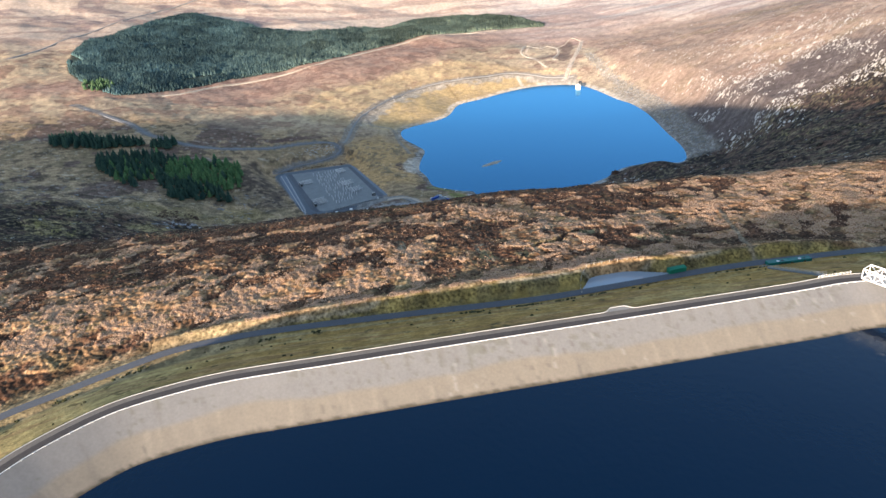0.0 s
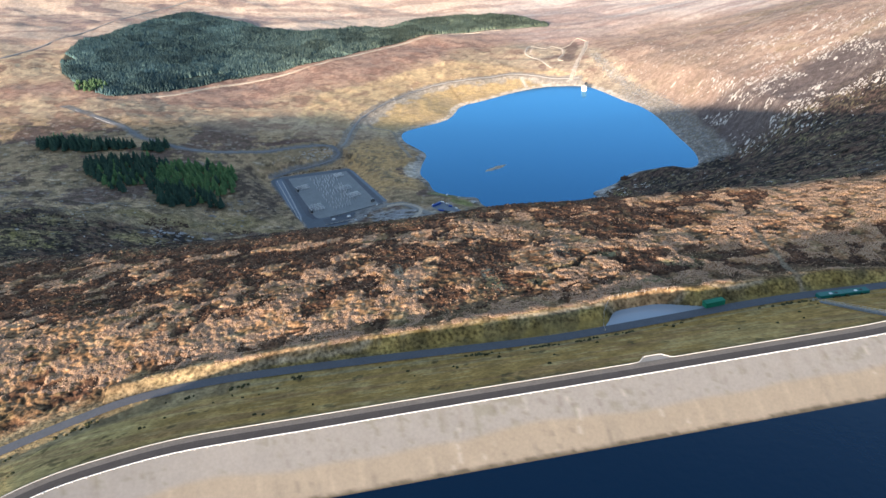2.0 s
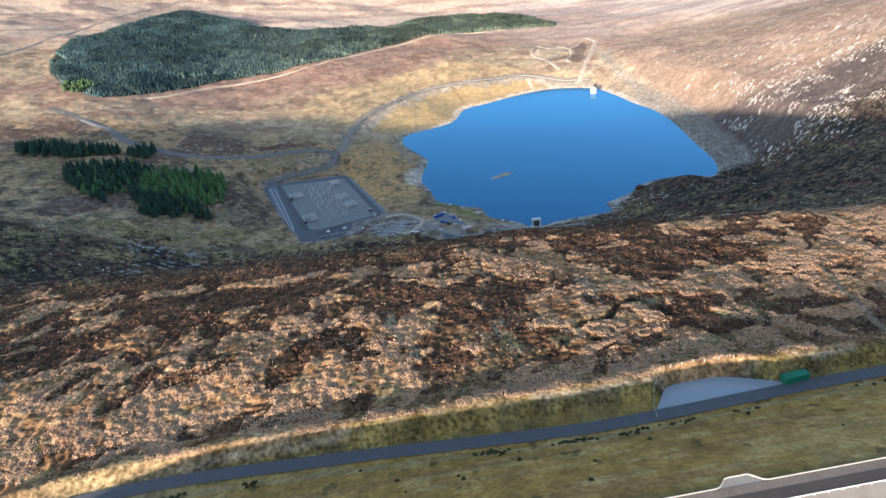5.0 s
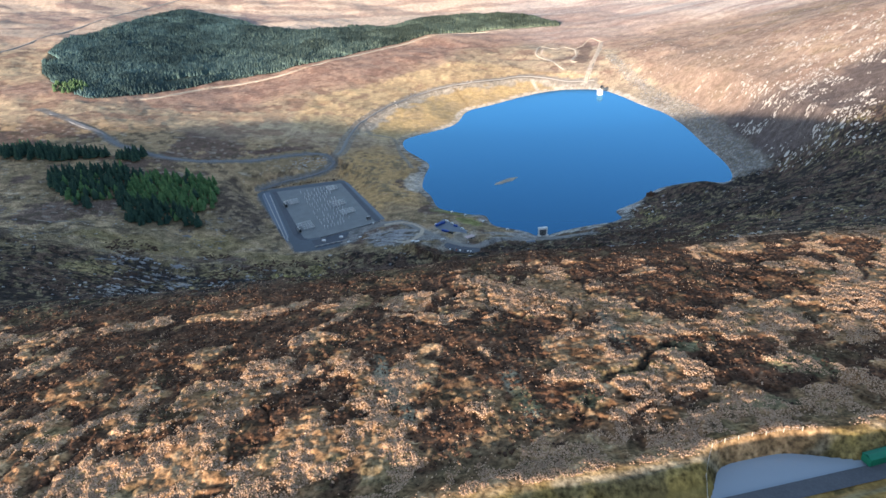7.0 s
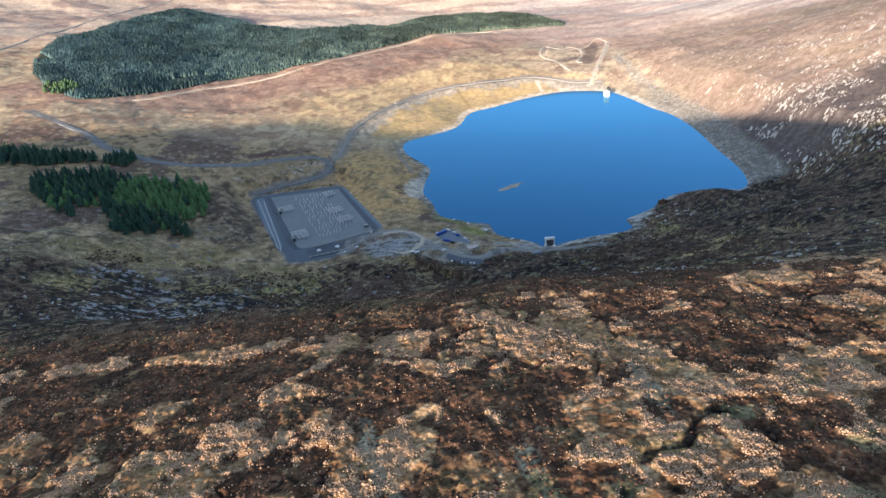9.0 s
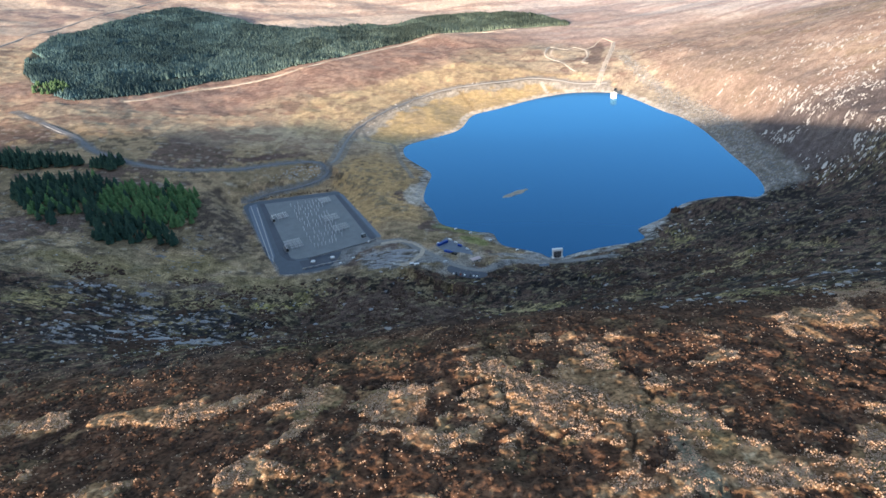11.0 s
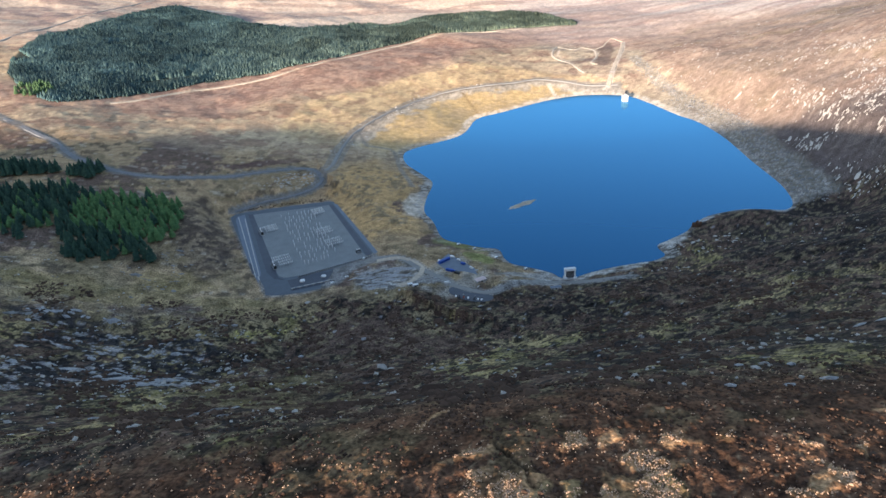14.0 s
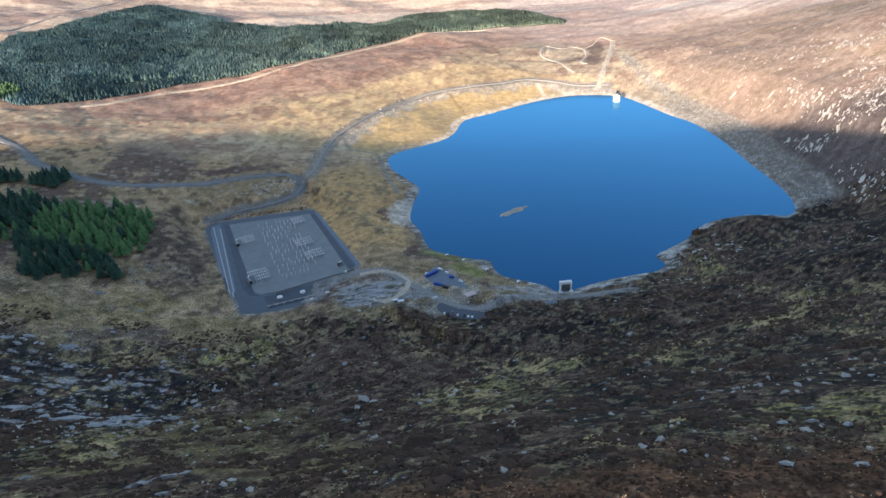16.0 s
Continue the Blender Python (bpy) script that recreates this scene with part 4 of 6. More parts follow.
fz = fz + rough_hill * 0.6 * smooth(0.1, 0.4, streak(fx, fy, 45, 40, 4.5, 77, 3) + 0.5 * fbm(fx, fy, 90, 78, 3))
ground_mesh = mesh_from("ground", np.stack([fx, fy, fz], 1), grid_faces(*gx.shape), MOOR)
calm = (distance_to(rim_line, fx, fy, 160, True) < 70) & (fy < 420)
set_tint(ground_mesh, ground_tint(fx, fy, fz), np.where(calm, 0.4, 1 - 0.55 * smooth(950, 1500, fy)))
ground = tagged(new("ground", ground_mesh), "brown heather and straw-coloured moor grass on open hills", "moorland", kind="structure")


def flat_sheet(name, line, z, mat):
    bm = bmesh.new()
    face = bm.faces.new([bm.verts.new((p[0], p[1], z)) for p in line])
    face.normal_update()
    if face.normal.z < 0:
        face.normal_flip()
    bmesh.ops.triangulate(bm, faces=bm.faces[:])
    me = bpy.data.meshes.new(name)
    bm.to_mesh(me)
    bm.free()
    me.materials.append(mat)
    return new(name, me)


def grown(line, by):
    """A closed line moved outwards by so many metres."""
    out, n = [], len(line)
    area = sum(line[i][0] * line[(i + 1) % n][1] - line[(i + 1) % n][0] * line[i][1] for i in range(n))
    for i in range(n):
        t = (Vector(line[(i + 1) % n][:2]) - Vector(line[i - 1][:2])).normalized()
        k = by if area > 0 else -by
        out.append((line[i][0] + t.y * k, line[i][1] - t.x * k))
    return out


tagged(flat_sheet("water", grown(lake_line, 12), 0.0, LAKE_WATER), "deep blue corrie lake, calm, with a faint ripple", "lake", kind="structure")
tagged(flat_sheet("water", grown(rim_line, -12), RESERVOIR_Z, DEEP_WATER), "dark navy reservoir water behind the dam", "reservoir", kind="structure")
tagged(flat_sheet("water", grown(pond_line, 2.5), ROAD_Z - 0.75, POND_WATER), "shallow grey settling pond beside the road", "pond", kind="structure")


def ribbon(name, line, offsets, heights, mat, closed=False):
    """A strip along a line: points of the cross-section at offsets to its left, at the given heights."""
    pts = [Vector((p[0], p[1])) for p in line]
    n, verts = len(pts), []
    for i, p in enumerate(pts):
        a = pts[i - 1] if closed or i else pts[0]
        b = pts[(i + 1) % n] if closed or i < n - 1 else pts[-1]
        t = (b - a).normalized()
        for k, (o, h) in enumerate(zip(offsets, heights)):
            hz = h[i] if np.ndim(h) else h
            verts.append((p.x - t.y * o, p.y + t.x * o, hz))
    m = len(offsets)
    faces = [(i * m + k, i * m + k + 1, ((i + 1) % n) * m + k + 1, ((i + 1) % n) * m + k) for i in range(n if closed else n - 1) for k in range(m - 1)]
    return new(name, mesh_from(name, verts, faces, mat, False))


road_fine = curve_through(ROAD, 12)
tagged(ribbon("road", road_fine, [3.0, -3.0], [ROAD_Z + 0.02] * 2, ASPHALT), "narrow grey asphalt service road", "road", kind="structure")

for line, wide, label in ((VALLEY_ROAD, 4.2, "grey valley road winding past the trees"), (YARD_ROAD, 3.2, "grey gravel road along the lake shore")):
    pts = curve_through(line, 10)
    px, py = np.array([p[0] for p in pts]), np.array([p[1] for p in pts])
    level = np.convolve(np.pad(ground_z(px, py), 3, "edge"), np.ones(7) / 7, "valid") + 0.45
    tagged(ribbon("road", pts, [wide + 1.5, wide, -wide, -wide - 1.5], [level - 1.6, level, level, level - 1.6], WORN_ROAD if line is VALLEY_ROAD else VERGE), label, "road", kind="structure")

for line, wide, mat, label in ((LAKE_TRACK, 2.4, VERGE, "grey gravel track above the lake"), (FOREST_TRACK[:-3], 3.0, SAND, "pale sandy track along the plantation"), (TOP_ROAD, 3.6, VERGE, "grey hill road beyond the plantation"),
                               (ZIGZAG, 1.6, SAND, "pale zigzag path on the slope above the lake"), (RAVINE_PATH, 1.5, SAND, "pale path above the ravine"), (CHANNEL, 4.0, SAND, "straight pale stone channel down to the lake"), (LOOP_TRACK, 3.0, SAND, "pale sandy loop track by the rock outcrop")):
    pts = curve_through(line, 10)
    px, py = np.array([p[0] for p in pts]), np.array([p[1] for p in pts])
    level = np.convolve(np.pad(ground_z(px, py), 2, "edge"), np.ones(5) / 5, "valid") + (0.5 if line is LOOP_TRACK else 1.1)
    tagged(ribbon("road", pts, [wide + 2.5, wide, -wide, -wide - 2.5], [level - 2.6, level, level, level - 2.6], mat), label, "track", kind="structure")

# ---- dam ----
def even(line, step, closed=False):
    """The line with points at even steps."""
    pts = [np.array(p[:2]) for p in line] + ([np.array(line[0][:2])] if closed else [])
    along = np.concatenate([[0], np.cumsum([np.linalg.norm(b - a) for a, b in zip(pts, pts[1:])])])
    q = np.arange(0, along[-1] - (0.5 * step if closed else 0), step)
    return list(zip(np.interp(q, along, [p[0] for p in pts]), np.interp(q, along, [p[1] for p in pts])))


rim_fine = even(curve_through(RIM, 12, True), 1.5, True)
# the rim runs clockwise seen from above, so its left is the outer bank
lining_offsets = list(np.linspace(0, -38, 46))
SLOPE = 0.64
lining = ribbon("dam_lining", rim_fine, lining_offsets, [RIM_Z + o * SLOPE for o in lining_offsets], LINING, True)
co = np.array([v.co for v in lining.data.vertices])
count = len(lining_offsets)
along = np.repeat(np.arange(len(rim_fine)) * 1.5, count)
down = np.tile(-np.array(lining_offsets), len(rim_fine))
mark = fbm(along, along * 0, 40, 81, 3) * 1.2
wet = smooth(-0.7, 0.9, co[:, 2] - (RESERVOIR_Z + 6.6) + mark)
tint = over(np.tile(np.array((0.27, 0.235, 0.188)), (len(co), 1)), (0.248, 0.24, 0.232), wet)
tint = over(tint, (0.14, 0.13, 0.11), 0.5 * smooth(0.5, 0.6, fbm(along, down * 0.5, 1.7, 141, 2)) * smooth(-0.2, 0.3, fbm(along, down, 26, 142, 2)))
tint = over(tint, (0.4, 0.38, 0.35), 0.45 * smooth(0.55, 0.68, fbm(along, down * 0.35, 1.6, 143, 2)) * smooth(0, 0.3, fbm(along, down, 40, 144, 2)))
run = fbm(along, down * 0.14, 3.2, 85, 3) + 0.4 * fbm(along, down, 9, 86, 3)
tint = over(tint, (0.18, 0.165, 0.14), 0.28 * smooth(0.25, 0.6, run))
tint = over(tint, (0.37, 0.32, 0.255), 0.35 * smooth(0.35, 0.6, fbm(along, down * 0.1, 2.8, 87, 2)) * (1 - wet))
tint = over(tint, (0.15, 0.15, 0.10), 0.45 * smooth(0.35, 0.6, fbm(along, down, 2.2, 88, 2) + 0.4 * fbm(along, down, 30, 89, 2)) * wet)
tint = over(tint, (0.19, 0.175, 0.15), 0.12 * (np.abs((along % 30) - 15) < 0.9))
tint = over(tint, (0.075, 0.065, 0.045), 1 - smooth(0.2, 1.1, co[:, 2] - RESERVOIR_Z + 0.5 * fbm(along, down, 2.5, 90, 2)))
set_tint(lining.data, tint * 0.57)
tagged(lining, "sloping grey concrete dam face with a tan water mark", "dam", kind="structure")
tagged(ribbon("dam_road", rim_fine, [0.3, 4.2], [RIM_Z + 0.06] * 2, CREST, True), "dark asphalt track along the dam crest", "dam crest", kind="structure")
tagged(ribbon("pavement", rim_fine, [4.2, 7.3], [RIM_Z + 0.07] * 2, CREST_VERGE, True), "grey gravel verge beside the dam crest track", "verge", kind="structure")
tagged(ribbon("parapet", rim_fine, [-0.06, -0.06, 0.18, 0.18], [RIM_Z - 0.3, RIM_Z + 0.16, RIM_Z + 0.16, RIM_Z - 0.2], WHITE_PAINT, True), "low white parapet above the dam face", "parapet", kind="structure")
seen = [i for i, p in enumerate(rim_fine) if p[1] > 150]
widen = lambda x, y: 3.2 * np.exp(-(np.maximum(np.hypot(x - 84.5, y - 257) - 3.4, 0) / 2.4) ** 2)
kerb_line = []
for i, p in enumerate(rim_fine):
    t = Vector(rim_fine[(i + 1) % len(rim_fine)]) - Vector(rim_fine[i - 1])
    t.normalize()
    w = float(widen(*p)) + 7.3
    kerb_line.append((p[0] - t.y * w, p[1] + t.x * w))
tagged(ribbon("kerb", kerb_line, [0, 0, 0.28, 0.28], [RIM_Z - 1.8, RIM_Z + 0.3, RIM_Z + 0.3, RIM_Z - 1.8], CONCRETE, True), "pale concrete kerb wall beside the crest track", "kerb", kind="structure")
lay = even([p for p in kerb_line if 62 < p[0] < 106 and p[1] > 200], 1.5)
tagged(ribbon("pavement", lay, [0.1, -3.6], [RIM_Z + 0.02] * 2, VERGE), "widened gravel lay-by on the dam crest", "lay-by", kind="structure")

# ---- helpers for things ----
def part(name, bm, mat, parent=None, label="", flat=True):
    """Links a bmesh as one mesh object, under its thing or part."""
    me = bpy.data.meshes.new(name)
    bm.to_mesh(me)
    bm.free()
    me.materials.append(mat)
    if not flat:
        me.polygons.foreach_set("use_smooth", np.ones(len(me.polygons), bool))
    ob = new(name, me)
    if parent:
        ob.parent = parent
    if label:
        ob["label"] = label
    return ob


def box(bm, x0, x1, y0, y1, z0, z1, bevel=0.0, m=None):
    made = bmesh.ops.create_cube(bm, size=1.0)["verts"]
    bmesh.ops.scale(bm, vec=(x1 - x0, y1 - y0, z1 - z0), verts=made)
    bmesh.ops.translate(bm, vec=((x0 + x1) / 2, (y0 + y1) / 2, (z0 + z1) / 2), verts=made)
    if bevel:
        edges = list({e for v in made for e in v.link_edges})
        out = bmesh.ops.bevel(bm, geom=edges, offset=bevel, segments=1, affect="EDGES")
        made = list({v for f in out["faces"] for v in f.verts} | {v for v in made if v.is_valid})
    if m is not None:
        bmesh.ops.transform(bm, matrix=m, verts=made)
    return made


def bar(bm, a, b, radius, sides=5):
    a, b = Vector(a), Vector(b)
    made = bmesh.ops.create_cone(bm, cap_ends=True, segments=sides, radius1=radius, radius2=radius, depth=(b - a).length)["verts"]
    turn = (b - a).to_track_quat("Z", "Y").to_matrix().to_4x4()
    bmesh.ops.transform(bm, matrix=Matrix.Translation((a + b) / 2) @ turn, verts=made)
    return made


def cone(bm, x, y, z0, z1, r0, r1, sides=8):
    made = bmesh.ops.create_cone(bm, cap_ends=True, segments=sides, radius1=r0, radius2=max(r1, 0.001), depth=z1 - z0)["verts"]
    bmesh.ops.translate(bm, vec=(x, y, (z0 + z1) / 2), verts=made)
    return made


def thing(name, m, label, category, group=""):
    ob = new(name)
    ob.empty_display_size = 0.5
    ob.matrix_basis = m
    return tagged(ob, label, category, group)


def on_ground(x, y, turn=0.0, sink=0.0):
    return pose(x, y, float(ground_z(x, y)[0]) - sink, 0, 0, turn)


def fresh():
    return bmesh.new()


# ---- conifers ----
def conifer_crown(height, radius, tiers, spikes, seed):
    """A tapering crown of drooping, ragged branch whorls."""
    rng = random.Random(seed)
    bm = fresh()
    base = height * 0.12
    for k in range(tiers):
        s = k / tiers
        z_low = base + (height - base) * (s * 0.92)
        z_high = min(height, z_low + (height - base) * (1.7 / tiers) * (1.1 - 0.3 * s))
        r = radius * (1 - s ** 1.5) ** 0.9 * rng.uniform(0.85, 1.1) + 0.15
        tip = bm.verts.new((rng.uniform(-0.2, 0.2), rng.uniform(-0.2, 0.2), z_high))
        ring, turn = [], rng.uniform(0, 6.28)
        for i in range(spikes * 2):
            a = turn + math.pi * i / spikes + rng.uniform(-0.12, 0.12)
            q = r * (rng.uniform(0.85, 1.12) if i % 2 == 0 else rng.uniform(0.62, 0.8))
            ring.append(bm.verts.new((q * math.cos(a), q * math.sin(a), z_low + (rng.uniform(-0.5, 0.2) if i % 2 == 0 else rng.uniform(0.2, 0.8)))))
        for i in range(len(ring)):
            bm.faces.new((tip, ring[i], ring[(i + 1) % len(ring)]))
    return bm


def conifer(name, height, radius, mat, seed, label):
    tree = thing(name, pose(0, 0, -500), label, "tree", "trees of the copse")
    bm = fresh()
    cone(bm, 0, 0, -1.0, height * 0.75, height * 0.018 + 0.08, 0.06, 6)
    part("trunk", bm, BARK, tree)
    part("crown", conifer_crown(height, radius, 8, 7, seed), mat, tree)
    return tree


rng = random.Random(7)
dark_kinds = [conifer("spruce_tree", h, r, SPRUCE, s, "tall dark green spruce in a dense valley copse") for h, r, s in ((20, 6.4, 1), (17, 6.0, 2), (22, 6.8, 3))]
light_kinds = [conifer("larch_tree", h, r, LARCH, s, "bright green conifer in a dense valley copse") for h, r, s in ((17, 6.2, 4), (14, 5.8, 5), (19, 6.4, 6))]

olive_kinds = [conifer("pine_tree", h, r, PINE, s, "olive green conifer at the plantation's edge") for h, r, s in ((16, 7.0, 7), (13, 6.4, 8))]


def plant(outline, spacing, chooser, limit):
    """Trees on an uneven grid inside an outline."""
    line = curve_through(outline, 3, True)
    x0, x1 = min(p[0] for p in line), max(p[0] for p in line)
    y0, y1 = min(p[1] for p in line), max(p[1] for p in line)
    gx, gy = np.meshgrid(np.arange(x0, x1, spacing), np.arange(y0, y1, spacing))
    px = gx.ravel() + np.array([rng.uniform(-0.42, 0.42) * spacing for _ in gx.ravel()])
    py = gy.ravel() + np.array([rng.uniform(-0.42, 0.42) * spacing for _ in gx.ravel()])
    inside = distance_to(line, px, py, 50, True) < fbm(px, py, 25, 91, 2) * 6
    px, py = px[inside], py[inside]
    pz = ground_z(px, py)
    order = list(range(len(px)))
    rng.shuffle(order)
    for i in order[:limit]:
        kind = chooser(px[i], py[i])
        size = rng.uniform(0.78, 1.15)
        ob = copy_thing(kind, pose(px[i], py[i], pz[i], rng.uniform(-3, 3), rng.uniform(-3, 3), rng.uniform(0, 360)))
        ob.scale = (size, size, size * rng.uniform(0.9, 1.15))


def copse_kind(x, y):
    patch = float(fbm(np.array([x]), np.array([y]), 60, 103, 2)[0])
    sunny = 0.95 if x > -520 and y > 1120 - 0.2 * (x + 380) else 0.3 + 0.9 * patch
    if y < 1112 or x < -590:
        sunny = 0.04
    return rng.choice(light_kinds if rng.random() < sunny else dark_kinds)


plant(COPSE, 10.6, copse_kind, 420)
plant(COPSE_BACK, 8.0, lambda x, y: rng.choice(dark_kinds), 120)
OLIVE_STAND = [(-985, 1855), (-930, 1768), (-862, 1772), (-880, 1830), (-930, 1900)]
plant(OLIVE_STAND, 11, lambda x, y: rng.choice(olive_kinds), 40)
plant(COPSE_CLUMP, 7.5, lambda x, y: rng.choice(dark_kinds), 40)
for kind in dark_kinds + light_kinds + olive_kinds:
    for ob in (*kind.children_recursive, kind):
        bpy.data.objects.remove(ob)

# ---- the far plantation, as one body of trees ----
line = curve_through(FOREST, 3, True)
gx, gy = np.meshgrid(np.arange(-1260, 520, 5.6), np.arange(1690, 3100, 5.6))
r2 = np.random.RandomState(3)
px, py = gx.ravel() + r2.uniform(-2.6, 2.6, gx.size), gy.ravel() + r2.uniform(-2.6, 2.6, gx.size)
d = distance_to(line, px, py, 60, True)
glade = blob(px, py, -690, 1985, 95, 22, 47, seed=92) + (np.abs(streak(px, py, 50, 900, 120, 93, 2)) < 0.012) + (np.abs(streak(px, py, -35, 700, 160, 97, 2)) < 0.010)
keep = (distance_to(OLIVE_STAND, px, py, 60, True) > 0) & (d < 7 * fbm(px, py, 30, 94, 2)) & (glade < 0.5) & (r2.uniform(0, 1, px.size) < 0.95)
px, py, d = px[keep], py[keep], d[keep]
pz = ground_z(px, py)
stand = smooth(-0.04, 0.04, fbm(px, py, 190, 95, 3)) + 0.8 * smooth(0.0, 0.06, fbm(px, py, 120, 98, 2))
tall = 9.5 + 4.0 * stand + 2.5 * fbm(px, py, 45, 96, 2) + r2.gamma(2.0, 0.8, px.size) 
tall = tall * (0.5 + 0.5 * smooth(0, -16, d + 3 * fbm(px, py, 20, 99, 2)))
SIDES = 6
ang = np.arange(SIDES) * 2 * np.pi / SIDES
turn = r2.uniform(0, 6.28, px.size)
rad = tall[:, None] * 0.33 * r2.uniform(0.7, 1.25, (px.size, SIDES))
ring = np.stack([px[:, None] + rad * np.cos(ang + turn[:, None]), py[:, None] + rad * np.sin(ang + turn[:, None]), (pz + tall * 0.08)[:, None] + r2.uniform(-0.8, 0.8, (px.size, SIDES))], 2)
tip = np.stack([px + r2.uniform(-0.4, 0.4, px.size), py, pz + tall], 1)[:, None]
verts = np.concatenate([ring, tip], 1)
base = (np.arange(px.size) * (SIDES + 1))[:, None, None]
tri = np.array([[i, (i + 1) % SIDES, SIDES] for i in range(SIDES)])
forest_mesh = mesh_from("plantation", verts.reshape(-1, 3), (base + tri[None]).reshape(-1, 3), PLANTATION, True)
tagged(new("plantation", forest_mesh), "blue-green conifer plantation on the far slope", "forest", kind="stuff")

# ---- tussock grass on the moor ----
r3 = np.random.RandomState(5)
n = 520000
ty = 300 + 320 * r3.uniform(0, 1, n) ** 1.15
tx = r3.uniform(-1, 1, n) * 0.72 * (ty + 70)
d_rim = distance_to(rim_line, tx, ty, 160, True)
want = (1 - 0.95 * moor_patch(tx, ty)) * smooth(-0.2, 0.1, fbm(tx, ty, 9, 96, 3)) * (d_rim > 78) * (distance_to(pond_line, tx, ty, 40, True) > 4) * (distance_to(road_line, tx, ty, 60) > 9)
want = want * (distance_to(HAG, tx, ty, 10) > 2.5) * (distance_to(MOOR_PATH, tx, ty, 10) > 2.2) * (1 - smooth(560, 620, ty))
keep = r3.uniform(0, 1, n) < want
tx, ty = tx[keep], ty[keep]
# height of the ground sheet itself, by its own cells
row = np.clip(np.searchsorted(ys, ty) - 1, 0, len(ys) - 2)
col = np.clip(((tx / (0.74 * (np.maximum(ty, 200) + 70)) + 1) / 2 * (FAN - 1)), 0, FAN - 2)
sheet = fz.reshape(gx_shape)
c0 = len(outer) + col.astype(int)
fr, fc = (ty - ys[row]) / (ys[row + 1] - ys[row]), col - col.astype(int)
tz = (sheet[row, c0] * (1 - fc) + sheet[row, c0 + 1] * fc) * (1 - fr) + (sheet[row + 1, c0] * (1 - fc) + sheet[row + 1, c0 + 1] * fc) * fr
m = len(tx)
rad, hgt = r3.uniform(0.26, 0.56, m), r3.uniform(0.25, 0.58, m)
SIDES = 4
ang = np.arange(SIDES) * 2 * np.pi / SIDES
turn = r3.uniform(0, 6.28, m)
rr = rad[:, None] * r3.uniform(0.7, 1.3, (m, SIDES))
ring = np.stack([tx[:, None] + rr * np.cos(ang + turn[:, None]), ty[:, None] + rr * np.sin(ang + turn[:, None]), np.repeat((tz - 0.15)[:, None], SIDES, 1)], 2)
tip = np.stack([tx + r3.uniform(-0.15, 0.15, m), ty + r3.uniform(-0.15, 0.15, m), tz + hgt], 1)[:, None]
verts = np.concatenate([ring, tip], 1).reshape(-1, 3)
tri = np.array([[i, (i + 1) % SIDES, SIDES] for i in range(SIDES)])
tuft_mesh = mesh_from("tussock_grass", verts, ((np.arange(m) * (SIDES + 1))[:, None, None] + tri[None]).reshape(-1, 3), TUSSOCK)
tagged(new("tussock_grass", tuft_mesh), "pale dry tussocks of moor grass", "grass", kind="stuff")


# ---- loose rock ----
def rocks(name, x, y, size, seed, label, sink=0.25, flat=0.6, mat=ROCK, aim=None, stretch=1.0):
    """Many angular stones on the ground, as one body."""
    r = np.random.RandomState(seed)
    z = ground_z(x, y)
    t = (1 + 5 ** 0.5) / 2
    ico = np.array([(-1, t, 0), (1, t, 0), (-1, -t, 0), (1, -t, 0), (0, -1, t), (0, 1, t), (0, -1, -t), (0, 1, -t), (t, 0, -1), (t, 0, 1), (-t, 0, -1), (-t, 0, 1)]) / 1.9
    fac = np.array([(0, 11, 5), (0, 5, 1), (0, 1, 7), (0, 7, 10), (0, 10, 11), (1, 5, 9), (5, 11, 4), (11, 10, 2), (10, 7, 6), (7, 1, 8), (3, 9, 4), (3, 4, 2), (3, 2, 6), (3, 6, 8), (3, 8, 9), (4, 9, 5), (2, 4, 11), (6, 2, 10), (8, 6, 7), (9, 8, 1)])
    k = len(x)
    v = ico[None] * r.uniform(0.65, 1.25, (k, 12, 1)) * size[:, None, None] * np.stack([r.uniform(0.8, 1.6, k), r.uniform(0.7, 1.1, k), r.uniform(0.7, 1.1, k) * flat], 1)[:, None]
    v[..., 0] *= stretch
    a = r.uniform(0, 6.28, k) if aim is None else radians(aim) + r.normal(0, 0.22, k)
    c, s = np.cos(a)[:, None], np.sin(a)[:, None]
    v = np.stack([v[..., 0] * c - v[..., 1] * s + x[:, None], v[..., 0] * s + v[..., 1] * c + y[:, None], v[..., 2] - (size * sink * flat)[:, None]], 2)
    v[..., 2] += z[:, None] if stretch <= 1 else ground_z(v[..., 0].ravel(), v[..., 1].ravel()).reshape(k, 12)
    return tagged(new(name, mesh_from(name, v.reshape(-1, 3), ((np.arange(k) * 12)[:, None, None] + fac[None]).reshape(-1, 3), mat, False)), label, "rocks", kind="stuff")


r4 = np.random.RandomState(9)
sx, sy = r4.uniform(-560, 520, 30000), r4.uniform(560, 1120, 30000)
w = 0.16 * smooth(0.0, 0.4, fbm(sx, sy, 30, 97, 3)) + 0.35 * blob(sx, sy, -300, 830, 170, 110, -20, seed=67) * smooth(0.0, 0.3, streak(sx, sy, 10, 60, 16, 98, 2)) + 0.25 * blob(sx, sy, 330, 1130, 90, 60, 30, seed=99)
w = w * (distance_to(lake_line, sx, sy, 160, True) > 3) * (distance_to(PAD, sx, sy, 60, True) > 6) * (distance_to(YARD_ROAD, sx, sy, 30) > 9)
keep = r4.uniform(0, 1, 30000) < w
rocks("boulders", sx[keep], sy[keep], r4.gamma(1.4, 0.5, keep.sum()) + 0.3, 11, "pale granite boulders strewn over the corrie side", mat=PALE_ROCK)
